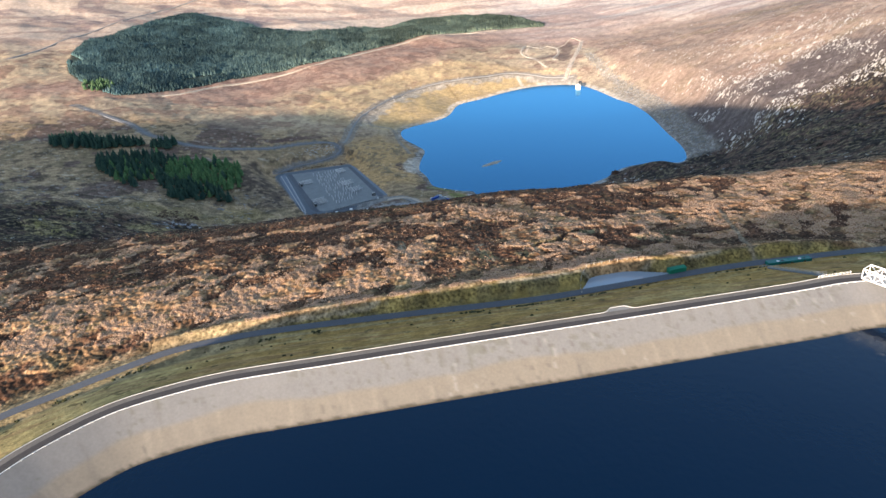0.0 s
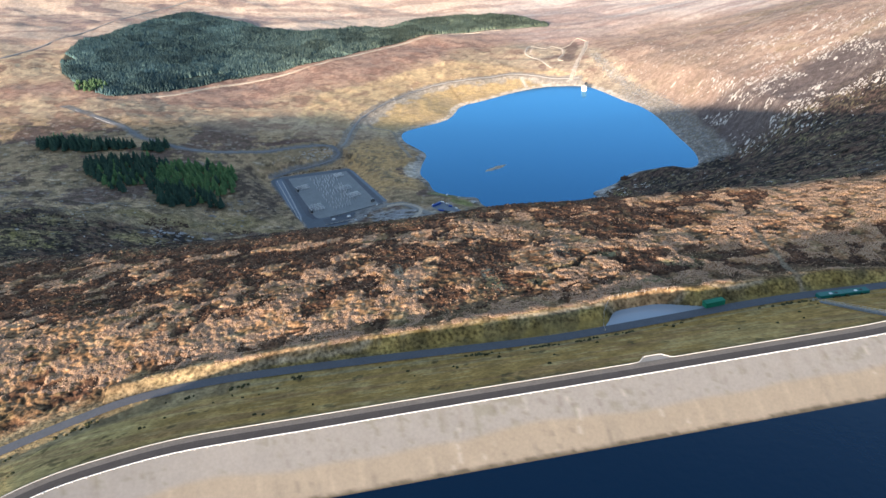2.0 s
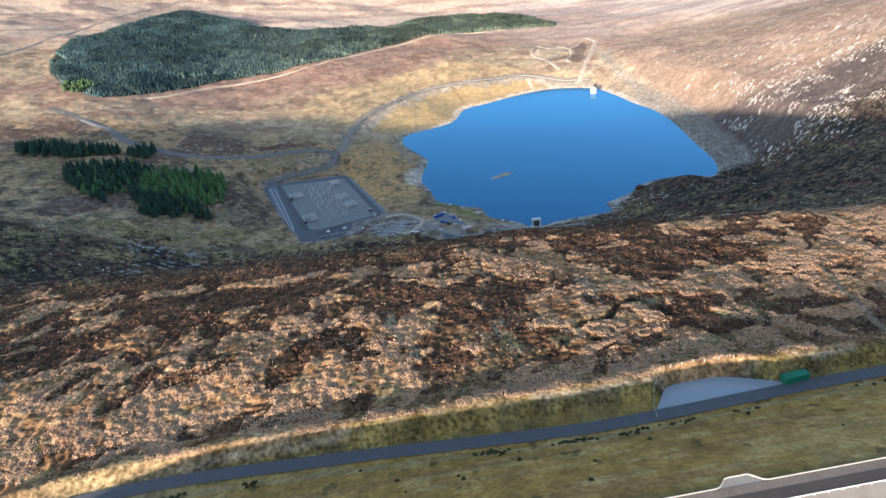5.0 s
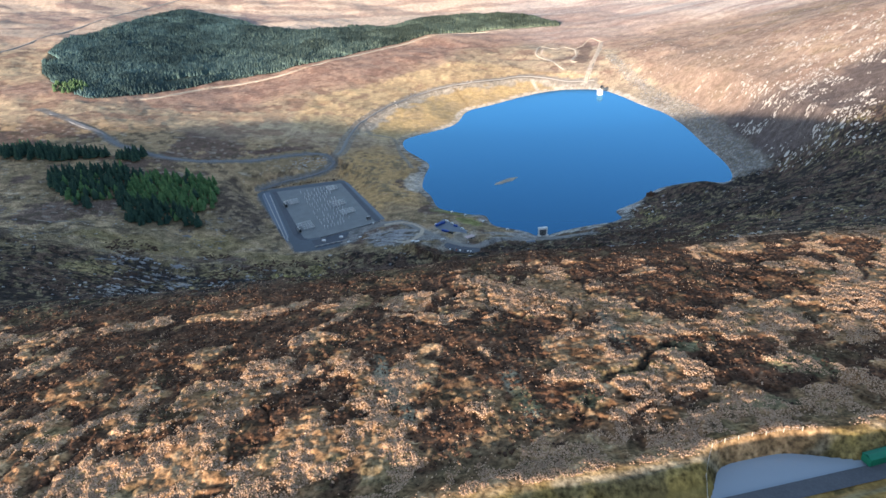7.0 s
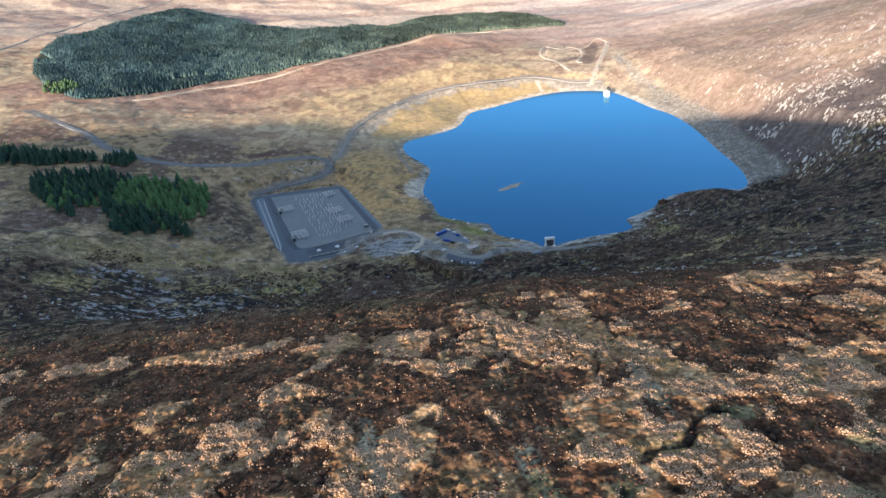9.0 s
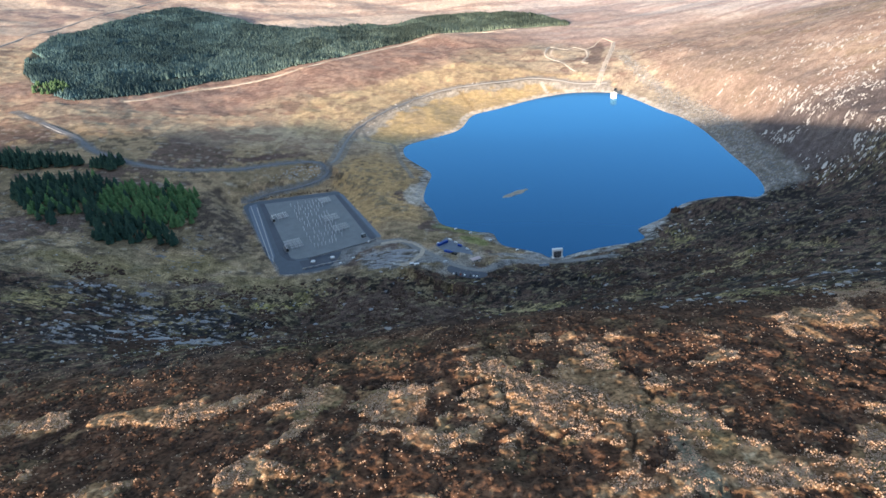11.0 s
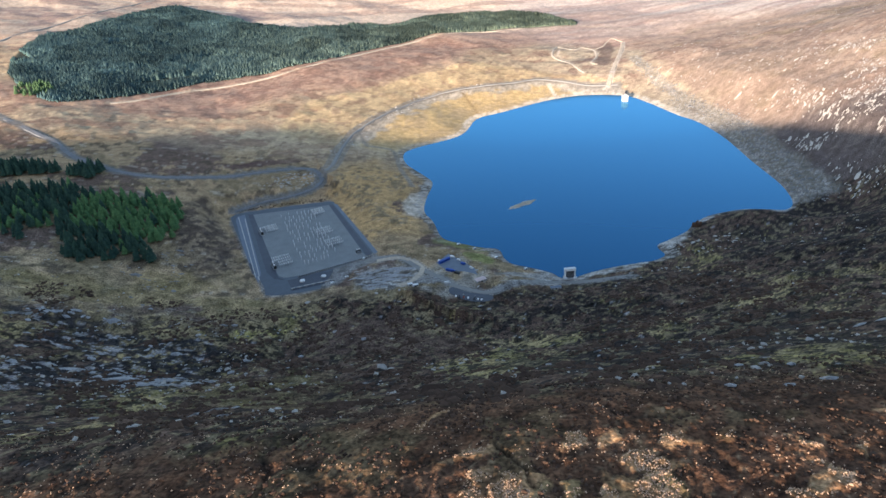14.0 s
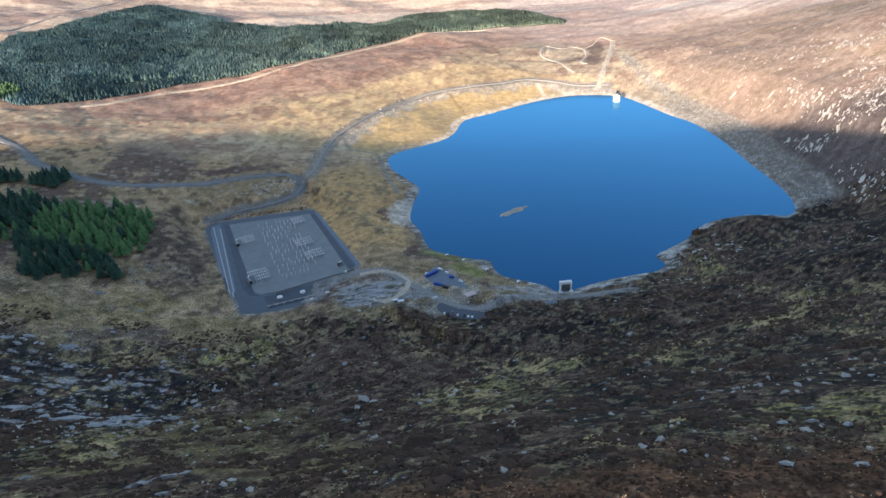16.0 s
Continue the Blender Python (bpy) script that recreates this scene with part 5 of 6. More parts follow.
sx, sy = r4.uniform(500, 1100, 38000), r4.uniform(1080, 2250, 38000)
crag = streak(sx, sy, 45, 40, 4.5, 77, 3) + 0.5 * fbm(sx, sy, 90, 78, 3)
keep = (distance_to(lake_line, sx, sy, 160, True) > 70) & (r4.uniform(0, 1, 38000) < 0.55 * (0.14 + 0.22 * smooth(1520, 1440, sy) + blob(sx, sy, 800, 1440, 210, 330, -15, seed=156)) * smooth(-0.1, 0.2, fbm(sx, sy, 38, 154, 3)))
rocks("crags", sx[keep], sy[keep], r4.gamma(1.5, 0.5, keep.sum()) + 0.5, 12, "sunlit pale granite crags on the hillside", flat=0.55, mat=CRAG, aim=48, stretch=2.3)
sx, sy = r4.uniform(495, 640, 9000), r4.uniform(1220, 2160, 9000)
w = np.maximum(0.55 * smooth(80, 50, distance_to(lake_line, sx, sy, 160, True)) * (sx > 505) * (sy < 1850), band([(520, 2163), (537, 1950), (556, 1800), (580, 1700), (582, 1531), (566, 1380), (540, 1275), (520, 1240)], sx, sy, 13, 9, rough=0.8))
keep = (r4.uniform(0, 1, 9000) < 0.4 * w) & (distance_to(lake_line, sx, sy, 160, True) > 2)
rocks("scree", sx[keep], sy[keep], r4.gamma(2.0, 0.6, keep.sum()) + 0.6, 13, "grey boulder scree along the lake shore")

# bare rock ledges on the corrie side, beside the compound and along the shore
sx, sy = r4.uniform(-500, 120, 16000), r4.uniform(640, 980, 16000)
w = 0.34 * patches(sx, sy, [(-264, 801, 70, 65), (-300, 868, 90, 34), (-400, 911, 55, 24), (-325, 768, 45, 50)], 0.5, 67, 16.0) * smooth(0.1, 0.3, 0.6 * streak(sx, sy, 4, 70, 14, 145, 2) + 0.5 * fbm(sx, sy, 40, 146, 2)) + 0.02 * smooth(0.1, 0.4, fbm(sx, sy, 30, 147, 2))
keep = r4.uniform(0, 1, 16000) < w
rocks("rock_ledges", sx[keep], sy[keep], r4.gamma(1.6, 0.55, keep.sum()) + 0.4, 31, "bare blue-grey rock ledges on the shaded corrie side", flat=0.9, mat=SLAB_ROCK, aim=20, stretch=1.1)
sx, sy = r4.uniform(-130, -40, 900), r4.uniform(1025, 1090, 900)
keep = r4.uniform(0, 1, 900) < 0.16 * blob(sx, sy, -84, 1058, 38, 24, 15, seed=83) * (distance_to(curve_through(LOOP_TRACK, 4), sx, sy, 30) > 7)
rocks("rock_outcrop", sx[keep], sy[keep], r4.gamma(2.0, 0.6, keep.sum()) + 0.8, 32, "low grey rock outcrop beside the electrical compound", flat=0.3, mat=SLAB_ROCK, aim=14, stretch=3.0)
sx, sy = r4.uniform(-80, 360, 9000), r4.uniform(1030, 1420, 9000)
d = distance_to(lake_line, sx, sy, 160, True)
w = np.maximum(blob(sx, sy, 300, 1112, 40, 24, 40, seed=129), np.maximum(blob(sx, sy, -30, 1330, 30, 80, 0, seed=130), np.maximum(blob(sx, sy, 48, 1128, 26, 18, -30, seed=131), 0.5 * blob(sx, sy, 215, 1048, 40, 16, 10, seed=133))))
keep = (r4.uniform(0, 1, 9000) < 0.8 * w * (1 - smooth(5, 20, d))) & (d > 0.5)
rocks("shore_rocks", sx[keep], sy[keep], r4.gamma(2.0, 0.5, keep.sum()) + 0.5, 33, "pale rock ledges along the lake shore", flat=0.5, mat=PALE_ROCK, aim=15, stretch=2.2)

sx, sy = r4.uniform(-230, 120, 7000), r4.uniform(1420, 2040, 7000)
w = band(curve_through(LAKE_TRACK[2:9], 4), sx, sy, 16, 8, rough=0.9) * (distance_to(curve_through(LAKE_TRACK, 4), sx, sy, 30) > 5)
keep = r4.uniform(0, 1, 7000) < 0.35 * w
rocks("terrace_stones", sx[keep], sy[keep], r4.gamma(2.0, 0.45, keep.sum()) + 0.4, 36, "grey broken stone along the terrace track", mat=PALE_ROCK)
sx, sy = r4.uniform(-760, -330, 9000), r4.uniform(880, 1130, 9000)
keep = (r4.uniform(0, 1, 9000) < 0.12 * smooth(0.0, 0.25, fbm(sx, sy, 26, 165, 3))) & (distance_to(curve_through(COPSE, 3, True), sx, sy, 40, True) > 4)
rocks("valley_boulders", sx[keep], sy[keep], r4.gamma(1.6, 0.55, keep.sum()) + 0.4, 37, "grey boulders strewn over the rough valley grass", mat=ROCK, aim=10, stretch=1.5)

# big bare slabs in the corrie side
bx = np.array([-249, -238, -229, -221, -101, -104, -401, -410, -370, -289, -316, -212, -182, -147, 77, 145, 135, 152, 110, 129, 149.0])
by = np.array([774, 782, 797, 792, 588, 592, 917, 892, 917, 862, 840, 838, 923, 830, 701, 599, 602, 590, 558, 553, 561.0])
rocks("rock_slabs", bx, by, np.array([6, 4, 5, 4, 3, 2.4, 5, 4, 4.5, 3, 3, 2.5, 2, 3, 2.6, 3.2, 2.4, 2.6, 2.6, 3, 2.6]) * 0.8, 34, "large pale bare rock slabs on the corrie side", flat=0.7, mat=SLAB_ROCK, aim=10, stretch=1.15)

sx, sy, size = [], [], []
for x, y, wide, deep, count in ((-250, 777, 17, 6, 26), (-224, 793, 18, 4, 16), (-118, 625, 5, 4, 7), (-384, 917, 26, 4, 20), (-330, 850, 40, 12, 22), (-296, 800, 22, 10, 16), (300, 690, 30, 14, 14)):
    sx.append(x + r4.normal(0, wide, count))
    sy.append(y + r4.normal(0, deep, count))
    size.append(r4.gamma(3.0, 0.7, count) + 0.8)
rocks("rock_slabs", np.concatenate(sx), np.concatenate(sy), np.concatenate(size), 38, "pale blue-grey bedrock slabs breaking through the slope", flat=0.7, mat=SLAB_ROCK, aim=8, stretch=1.3)


# ---- heather on the corrie side and the moor ----
def bushes(name, x, y, z, rad, hgt, mat, label, seed, sides=5):
    r = np.random.RandomState(seed)
    k = len(x)
    ang = np.arange(sides) * 2 * np.pi / sides + r.uniform(0, 6.28, k)[:, None]
    wob = rad[:, None] * r.uniform(0.7, 1.3, (k, sides))
    low = np.stack([x[:, None] + wob * np.cos(ang), y[:, None] + wob * np.sin(ang), np.repeat((z - 0.4)[:, None], sides, 1)], 2)
    top = np.stack([x[:, None] + 0.7 * wob * np.cos(ang), y[:, None] + 0.7 * wob * np.sin(ang), z[:, None] + hgt[:, None] * r.uniform(0.5, 0.95, (k, sides))], 2)
    tip = np.stack([x, y, z + hgt], 1)[:, None]
    tri = [[i, (i + 1) % sides, sides + (i + 1) % sides] for i in range(sides)] + [[i, sides + (i + 1) % sides, sides + i] for i in range(sides)] + [[sides + i, sides + (i + 1) % sides, 2 * sides] for i in range(sides)]
    verts = np.concatenate([low, top, tip], 1).reshape(-1, 3)
    return tagged(new(name, mesh_from(name, verts, ((np.arange(k) * (2 * sides + 1))[:, None, None] + np.array(tri)[None]).reshape(-1, 3), mat, False)), label, "heather", kind="stuff")


def sheet_z(x, y):
    """Height of the ground sheet itself at places in view."""
    row = np.clip(np.searchsorted(ys, y) - 1, 0, len(ys) - 2)
    col = np.clip(((x / (0.74 * (np.maximum(y, 200) + 70)) + 1) / 2 * (FAN - 1)), 0, FAN - 2)
    sheet, c0 = fz.reshape(gx_shape), len(outer) + col.astype(int)
    fr, fc = (y - ys[row]) / (ys[row + 1] - ys[row]), col - col.astype(int)
    return (sheet[row, c0] * (1 - fc) + sheet[row, c0 + 1] * fc) * (1 - fr) + (sheet[row + 1, c0] * (1 - fc) + sheet[row + 1, c0 + 1] * fc) * fr


r6 = np.random.RandomState(16)
n = 60000
hy = 560 + 430 * r6.uniform(0, 1, n)
hx = r6.uniform(-1, 1, n) * np.minimum(0.72 * (hy - 330), 520)
moss = fbm(hx, hy * 0.8, 75, 44, 5) - 0.10
want = (0.5 - 0.25 * (1 - smooth(600, 680, hy))) * smooth(0.16, 0.02, moss) * smooth(-0.1, 0.2, fbm(hx, hy, 16, 150, 3)) * (distance_to(lake_line, hx, hy, 160, True) > 10) * (distance_to(YARD_ROAD, hx, hy, 30) > 12) * (distance_to(CAR_PARK, hx, hy, 40, True) > 8) * (distance_to(PAD, hx, hy, 60, True) > 8)
keep = r6.uniform(0, 1, n) < want
hx, hy = hx[keep], hy[keep]
k = len(hx)
bushes("heather", hx, hy, sheet_z(hx, hy), r6.gamma(1.6, 0.75, k) + 0.4, r6.uniform(0.3, 1.1, k), HEATHER, "dark clumps of heather over the corrie side", 17)
n = 52000
hy = 335 + 270 * r6.uniform(0, 1, n)
hx = r6.uniform(-1, 1, n) * 0.72 * (hy + 30)
want = 0.85 * moor_patch(hx, hy) * smooth(-0.2, 0.15, fbm(hx, hy, 8, 151, 3)) * (distance_to(rim_line, hx, hy, 160, True) > 95) * (distance_to(pond_line, hx, hy, 40, True) > 6) * (distance_to(road_line, hx, hy, 60) > 12) * (distance_to(MOOR_PATH, hx, hy, 10) > 2.5)
keep = r6.uniform(0, 1, n) < want
hx, hy = hx[keep], hy[keep]
k = len(hx)
bushes("heather", hx, hy, sheet_z(hx, hy), r6.gamma(4, 0.13, k) + 0.25, r6.uniform(0.25, 0.7, k), HEATHER, "dark brown heather tufts on the moor", 18, 4)

# dark hedge-like heather behind the compound
along = r6.uniform(0, 1, 90)
hx, hy = -326 + 128 * along + r6.normal(0, 1.5, 90), 1307 + 24 * along + r6.normal(0, 3.0, 90)
bushes("heather", hx, hy, ground_z(hx, hy), r6.uniform(0.8, 1.8, 90), r6.uniform(0.4, 1.2, 90), HEATHER, "dark scrubby row behind the electrical compound", 19)

# shrub on the promontory
bx, by = 343 + r6.normal(0, 3.2, 26), 1170 + r6.normal(0, 2.0, 26)
bushes("shrub", bx, by, ground_z(bx, by), r6.uniform(1.2, 2.4, 26), r6.uniform(2.5, 8.0, 26), HEATHER, "dark leafless shrub on the lake promontory", 20)

# rubble heap behind the compound
sx, sy = r4.uniform(-330, -190, 1200), r4.uniform(1350, 1450, 1200)
keep = (r4.uniform(0, 1, 1200) < 0.4 * blob(sx, sy, -262, 1395, 45, 30, 10, seed=155)) & (distance_to(curve_through(VALLEY_ROAD, 4), sx, sy, 30) > 6)
rocks("rubble", sx[keep], sy[keep], r4.gamma(2.0, 0.5, keep.sum()) + 0.5, 35, "heap of pale rubble beside the valley road", mat=PALE_ROCK)

# ---- compound by the lake ----
CORNERS = [Vector((-204, 1072)), Vector((-108, 1122)), Vector((-193, 1316)), Vector((-309, 1292))]


def pad_at(u, v):
    """A place on the compound: u along its front, v towards its back."""
    a, b, c, d = CORNERS
    p = (a * (1 - u) + b * u) * (1 - v) + (d * (1 - u) + c * u) * v
    return p.x, p.y


def slab(name, line, z, thick, mat, label, category):
    bm = fresh()
    top = bm.faces.new([bm.verts.new((p[0], p[1], z)) for p in line])
    if top.normal.z < 0:
        top.normal_flip()
    bm.normal_update()
    out = bmesh.ops.extrude_face_region(bm, geom=[top])
    bmesh.ops.translate(bm, vec=(0, 0, -thick), verts=[v for v in out["geom"] if isinstance(v, bmesh.types.BMVert)])
    bmesh.ops.recalc_face_normals(bm, faces=bm.faces[:])
    bmesh.ops.triangulate(bm, faces=[f for f in bm.faces if len(f.verts) > 4])
    return tagged(part(name, bm, mat), label, category, kind="structure")


slab("pavement", grown(curve_through(PAD, 3, True), -2.0), PAD_Z + 0.15, 0.6, DARK_GRAVEL, "dark roadway round the electrical compound", "roadway")
inner_pad = [(-304, 1285), (-227, 1098), (-222, 1085), (-217, 1076), (-210, 1071), (-202, 1072), (-105, 1104), (-189, 1307)]
slab("pavement", inner_pad, PAD_Z + 0.35, 0.5, GRAVEL, "grey gravel surface of the electrical compound", "gravel yard")
slab("pavement", [(-326, 1266), (-328, 1280), (-318, 1288), (-243, 1088), (-240, 1062), (-252, 1086), (-290, 1172)], PAD_Z + 0.22, 0.3, SLATE, "blue-grey tarmac strip along the compound", "roadway")
slab("pavement", [(-313, 1288), (-304, 1286), (-226, 1097), (-218, 1074), (-208, 1066), (-222, 1070), (-236, 1089)], PAD_Z + 0.24, 0.3, DARK_TARMAC, "dark tarmac strip beside the compound gravel", "roadway")
slab("pavement", [(-189, 1308), (-182, 1307), (-98, 1112), (-105, 1108)], PAD_Z + 0.24, 0.3, DARK_TARMAC, "dark tarmac strip beside the compound gravel", "roadway")
slab("pavement", [(-204, 1064), (-150, 1084), (-138, 1056), (-192, 1037)], PAD_Z + 0.24, 0.3, DARK_TARMAC, "dark parking terrace below the compound wall", "parking terrace")
# a flat dark sheet, no recess below it
slab("pavement", [(-267, 1117), (-263, 1119), (-250, 1089), (-254, 1087)], PAD_Z + 0.34, 0.3, DARK_TARMAC, "dark slot-shaped patch in the compound roadway", "pit")
slab("pavement", [pad_at(1.075, 0.0), pad_at(1.13, 0.0), pad_at(1.11, 0.94), pad_at(1.07, 0.99)], PAD_Z + 0.22, 0.3, SLATE, "blue-grey tarmac strip along the compound", "roadway")


def kerb_strip(a, b, width, height, name, label):
    a, b = Vector(a), Vector(b)
    ob = thing(name, pose(a.x, a.y, PAD_Z + 0.15, 0, 0, math.degrees(math.atan2(b.y - a.y, b.x - a.x))), label, "cable duct", "cable ducts")
    long, step = (b - a).length, 12.0
    for k in range(int(long / step)):
        bm = fresh()
        box(bm, k * step + 0.05, (k + 1) * step - 0.05, -width / 2, width / 2, 0, height, 0.05)
        part("cover", bm, CONCRETE, ob)
    return ob


for a, b in (((-326, 1280), (-247, 1077)), ((-317, 1281), (-243, 1079)), ((-246, 1082), (-240, 1068))):
    kerb_strip(b, a, 1.3, 0.5, "cable_duct", "long pale concrete cable duct beside the compound")

# front wall with its buttresses
a, b = Vector(pad_at(0.10, -0.03)), Vector(pad_at(1.02, -0.03))
wall = thing("retaining_wall", pose(a.x, a.y, PAD_Z + 0.15, 0, 0, math.degrees(math.atan2(b.y - a.y, b.x - a.x))), "grey concrete wall with a row of dark buttresses", "wall")
long = (b - a).length
bm = fresh()
box(bm, 0, long, -0.2, 0.2, 0, 2.2, 0.04)
part("wall", bm, SLATE, wall)
bm = fresh()
box(bm, -0.4, 0.4, -1.1, -0.2, 0, 2.4, 0.05)
buttress = part("buttress", bm, CONCRETE, wall)
for k in range(1, 34):
    ob = new("buttress", buttress.data)
    ob.parent = wall
    ob.location = (k * long / 34, 0, 0)


# low front wall of the parking terrace
a, b = Vector((-195, 1041)), Vector((-145, 1059))
low_wall = thing("terrace_wall", pose(a.x, a.y, PAD_Z + 0.15, 0, 0, math.degrees(math.atan2(b.y - a.y, b.x - a.x))), "pale concrete terrace wall with short buttresses", "wall")
bm = fresh()
box(bm, 0, (b - a).length, -0.35, 0.35, 0, 1.4, 0.04)
part("wall", bm, CONCRETE, low_wall)
for k in range(12):
    bm = fresh()
    box(bm, 1 + k * 4.3, 2.6 + k * 4.3, -1.6, -0.35, 0, 1.5, 0.04)
    part("buttress", bm, SLATE if k % 2 else CONCRETE, low_wall)


def insulator_post():
    ob = thing("insulator_post", pose(0, 0, -500), "pale insulator post on a steel pedestal in the compound", "insulator", "posts of the compound")
    bm = fresh()
    box(bm, -0.5, 0.5, -0.5, 0.5, 0, 0.3, 0.05)
    part("footing", bm, CONCRETE, ob)
    bm = fresh()
    for x in (-0.22, 0.22):
        for y in (-0.22, 0.22):
            bar(bm, (x, y, 0.3), (x * 0.7, y * 0.7, 2.6), 0.07, 4)
    part("pedestal", bm, WHITE_PAINT, ob)
    bm = fresh()
    for k in range(6):
        cone(bm, 0, 0, 2.6 + k * 0.5, 3.1 + k * 0.5, 0.62, 0.4, 8)
    part("insulator", bm, PORCELAIN, ob)
    return ob


def disconnector():
    ob = thing("disconnector", pose(0, 0, -500), "galvanised switch frame with pale insulators", "switchgear", "switch frames of the compound")
    for x in (-2.4, 2.4):
        bm = fresh()
        box(bm, x - 0.22, x + 0.22, -0.3, 0.3, 0, 3.2, 0.04)
        part("leg", bm, STEEL, ob)
    bm = fresh()
    box(bm, -3.0, 3.0, -0.35, 0.35, 3.2, 3.7, 0.04)
    part("beam", bm, STEEL, ob)
    for x in (-2.5, 0, 2.5):
        bm = fresh()
        for k in range(4):
            cone(bm, x, 0, 3.7 + k * 0.5, 4.2 + k * 0.5, 0.6, 0.42, 8)
        part("insulator", bm, WHITE_PAINT, ob)
    return ob


def transformer():
    ob = thing("transformer", pose(0, 0, -500), "dark grey power transformer with cooling fins", "transformer", "transformers of the compound")
    bm = fresh()
    box(bm, -3.2, 3.2, -1.8, 1.8, 0.4, 4.4, 0.12)
    part("tank", bm, DARK_METAL, ob)
    bm = fresh()
    box(bm, -3.8, 3.8, -2.4, 2.4, 0, 0.4, 0.05)
    part("plinth", bm, CONCRETE, ob)
    for s in (-1, 1):
        bm = fresh()
        for k in range(9):
            box(bm, -2.6 + k * 0.65, -2.35 + k * 0.65, s * 2.2 - 0.4, s * 2.2 + 0.4, 0.9, 3.9)
        part("radiator", bm, STEEL, ob)
    bm = fresh()
    bar(bm, (-2.4, 0, 5.6), (2.4, 0, 5.6), 0.6, 10)
    part("conservator", bm, WHITE_PAINT, ob)
    for x in (-1.6, 0, 1.6):
        bm = fresh()
        cone(bm, x, 0.9, 4.4, 6.2, 0.26, 0.14, 8)
        part("bushing", bm, PORCELAIN, ob)
    return ob


def drop_master(ob):
    for k in (*ob.children_recursive, ob):
        bpy.data.objects.remove(k)


PAD_TURN = math.degrees(math.atan2(50, 96))
rng = random.Random(21)
post, frame_switch, tank = insulator_post(), disconnector(), transformer()
for i in range(9):
    for j in range(13):
        if rng.random() < 0.84:
            x, y = pad_at(0.30 + 0.052 * i + 0.006 * j - 0.05 + rng.uniform(-0.012, 0.012), 0.10 + 0.062 * j + rng.uniform(-0.012, 0.012))
            copy_thing(post, pose(x, y, PAD_Z + 0.35, 0, 0, PAD_TURN))
for cx, cy, n, m in ((-262, 1224, 4, 3), (-220, 1118, 4, 4), (-200, 1281, 3, 3), (-179, 1206, 4, 3), (-159, 1168, 4, 3)):
    for i in range(n):
        for j in range(m):
            x, y = cx + (i - n / 2) * 5.7 * 0.89 - (j - m / 2) * 8 * 0.42, cy + (i - n / 2) * 5.7 * 0.46 + (j - m / 2) * 8 * 0.9
            if i == 0 and j < 2 and cx in (-262, -220):
                copy_thing(tank, pose(x - 4, y, PAD_Z + 0.35, 0, 0, PAD_TURN + 90))
            else:
                copy_thing(frame_switch, pose(x, y, PAD_Z + 0.35, 0, 0, PAD_TURN))
copy_thing(tank, pose(-122, 1130, PAD_Z + 0.35, 0, 0, PAD_TURN))
for ob in (post, frame_switch, tank):
    drop_master(ob)


# ---- vehicles ----
def wheel(parent, x, y, r=0.36):
    bm = fresh()
    bar(bm, (x, y - 0.13, r), (x, y + 0.13, r), r, 12)
    tyre = part("wheel", bm, DARK_METAL, parent)
    bm = fresh()
    bar(bm, (x, y - 0.145, r), (x, y + 0.145, r), r * 0.55, 8)
    part("rim", bm, STEEL, tyre)


def van(m, mat, label, long=5.6, high=2.3, group="parked vehicles"):
    ob = thing("van", m, label, "van", group)
    bm = fresh()
    half = long / 2
    profile = [(-half, 0.45), (half, 0.45), (half, 1.05), (half - 0.75, 1.25), (half - 1.5, high - 0.05), (half - 1.9, high), (-half + 0.15, high), (-half, high - 0.2)]
    sides = []
    for y in (-0.98, 0.98):
        sides.append([bm.verts.new((x, y * (0.92 if z > 1.3 else 1.0), z)) for x, z in profile])
    bm.faces.new(sides[0][::-1])
    bm.faces.new(sides[1])
    for k in range(len(profile)):
        bm.faces.new((sides[0][k - 1], sides[0][k], sides[1][k], sides[1][k - 1]))
    bmesh.ops.recalc_face_normals(bm, faces=bm.faces[:])
    part("body", bm, mat, ob)
    bm = fresh()
    box(bm, -0.5, 0.02, -0.82, 0.82, 0, 0.75, m=Matrix.Translation((half - 0.98, 0, 1.32)) @ Euler((0, radians(46), 0)).to_matrix().to_4x4() @ Matrix.Diagonal((0.08, 1, 1, 1)))
    part("windscreen", bm, GLASS, ob)
    for y in (-0.97, 0.97):
        bm = fresh()
        box(bm, half - 2.6, half - 1.7, y - 0.02, y + 0.02, 1.35, 1.9)
        part("side_window", bm, GLASS, ob)
    for x in (-half + 1.0, half - 1.0):
        for y in (-0.88, 0.88):
            wheel(ob, x, y)
    return ob


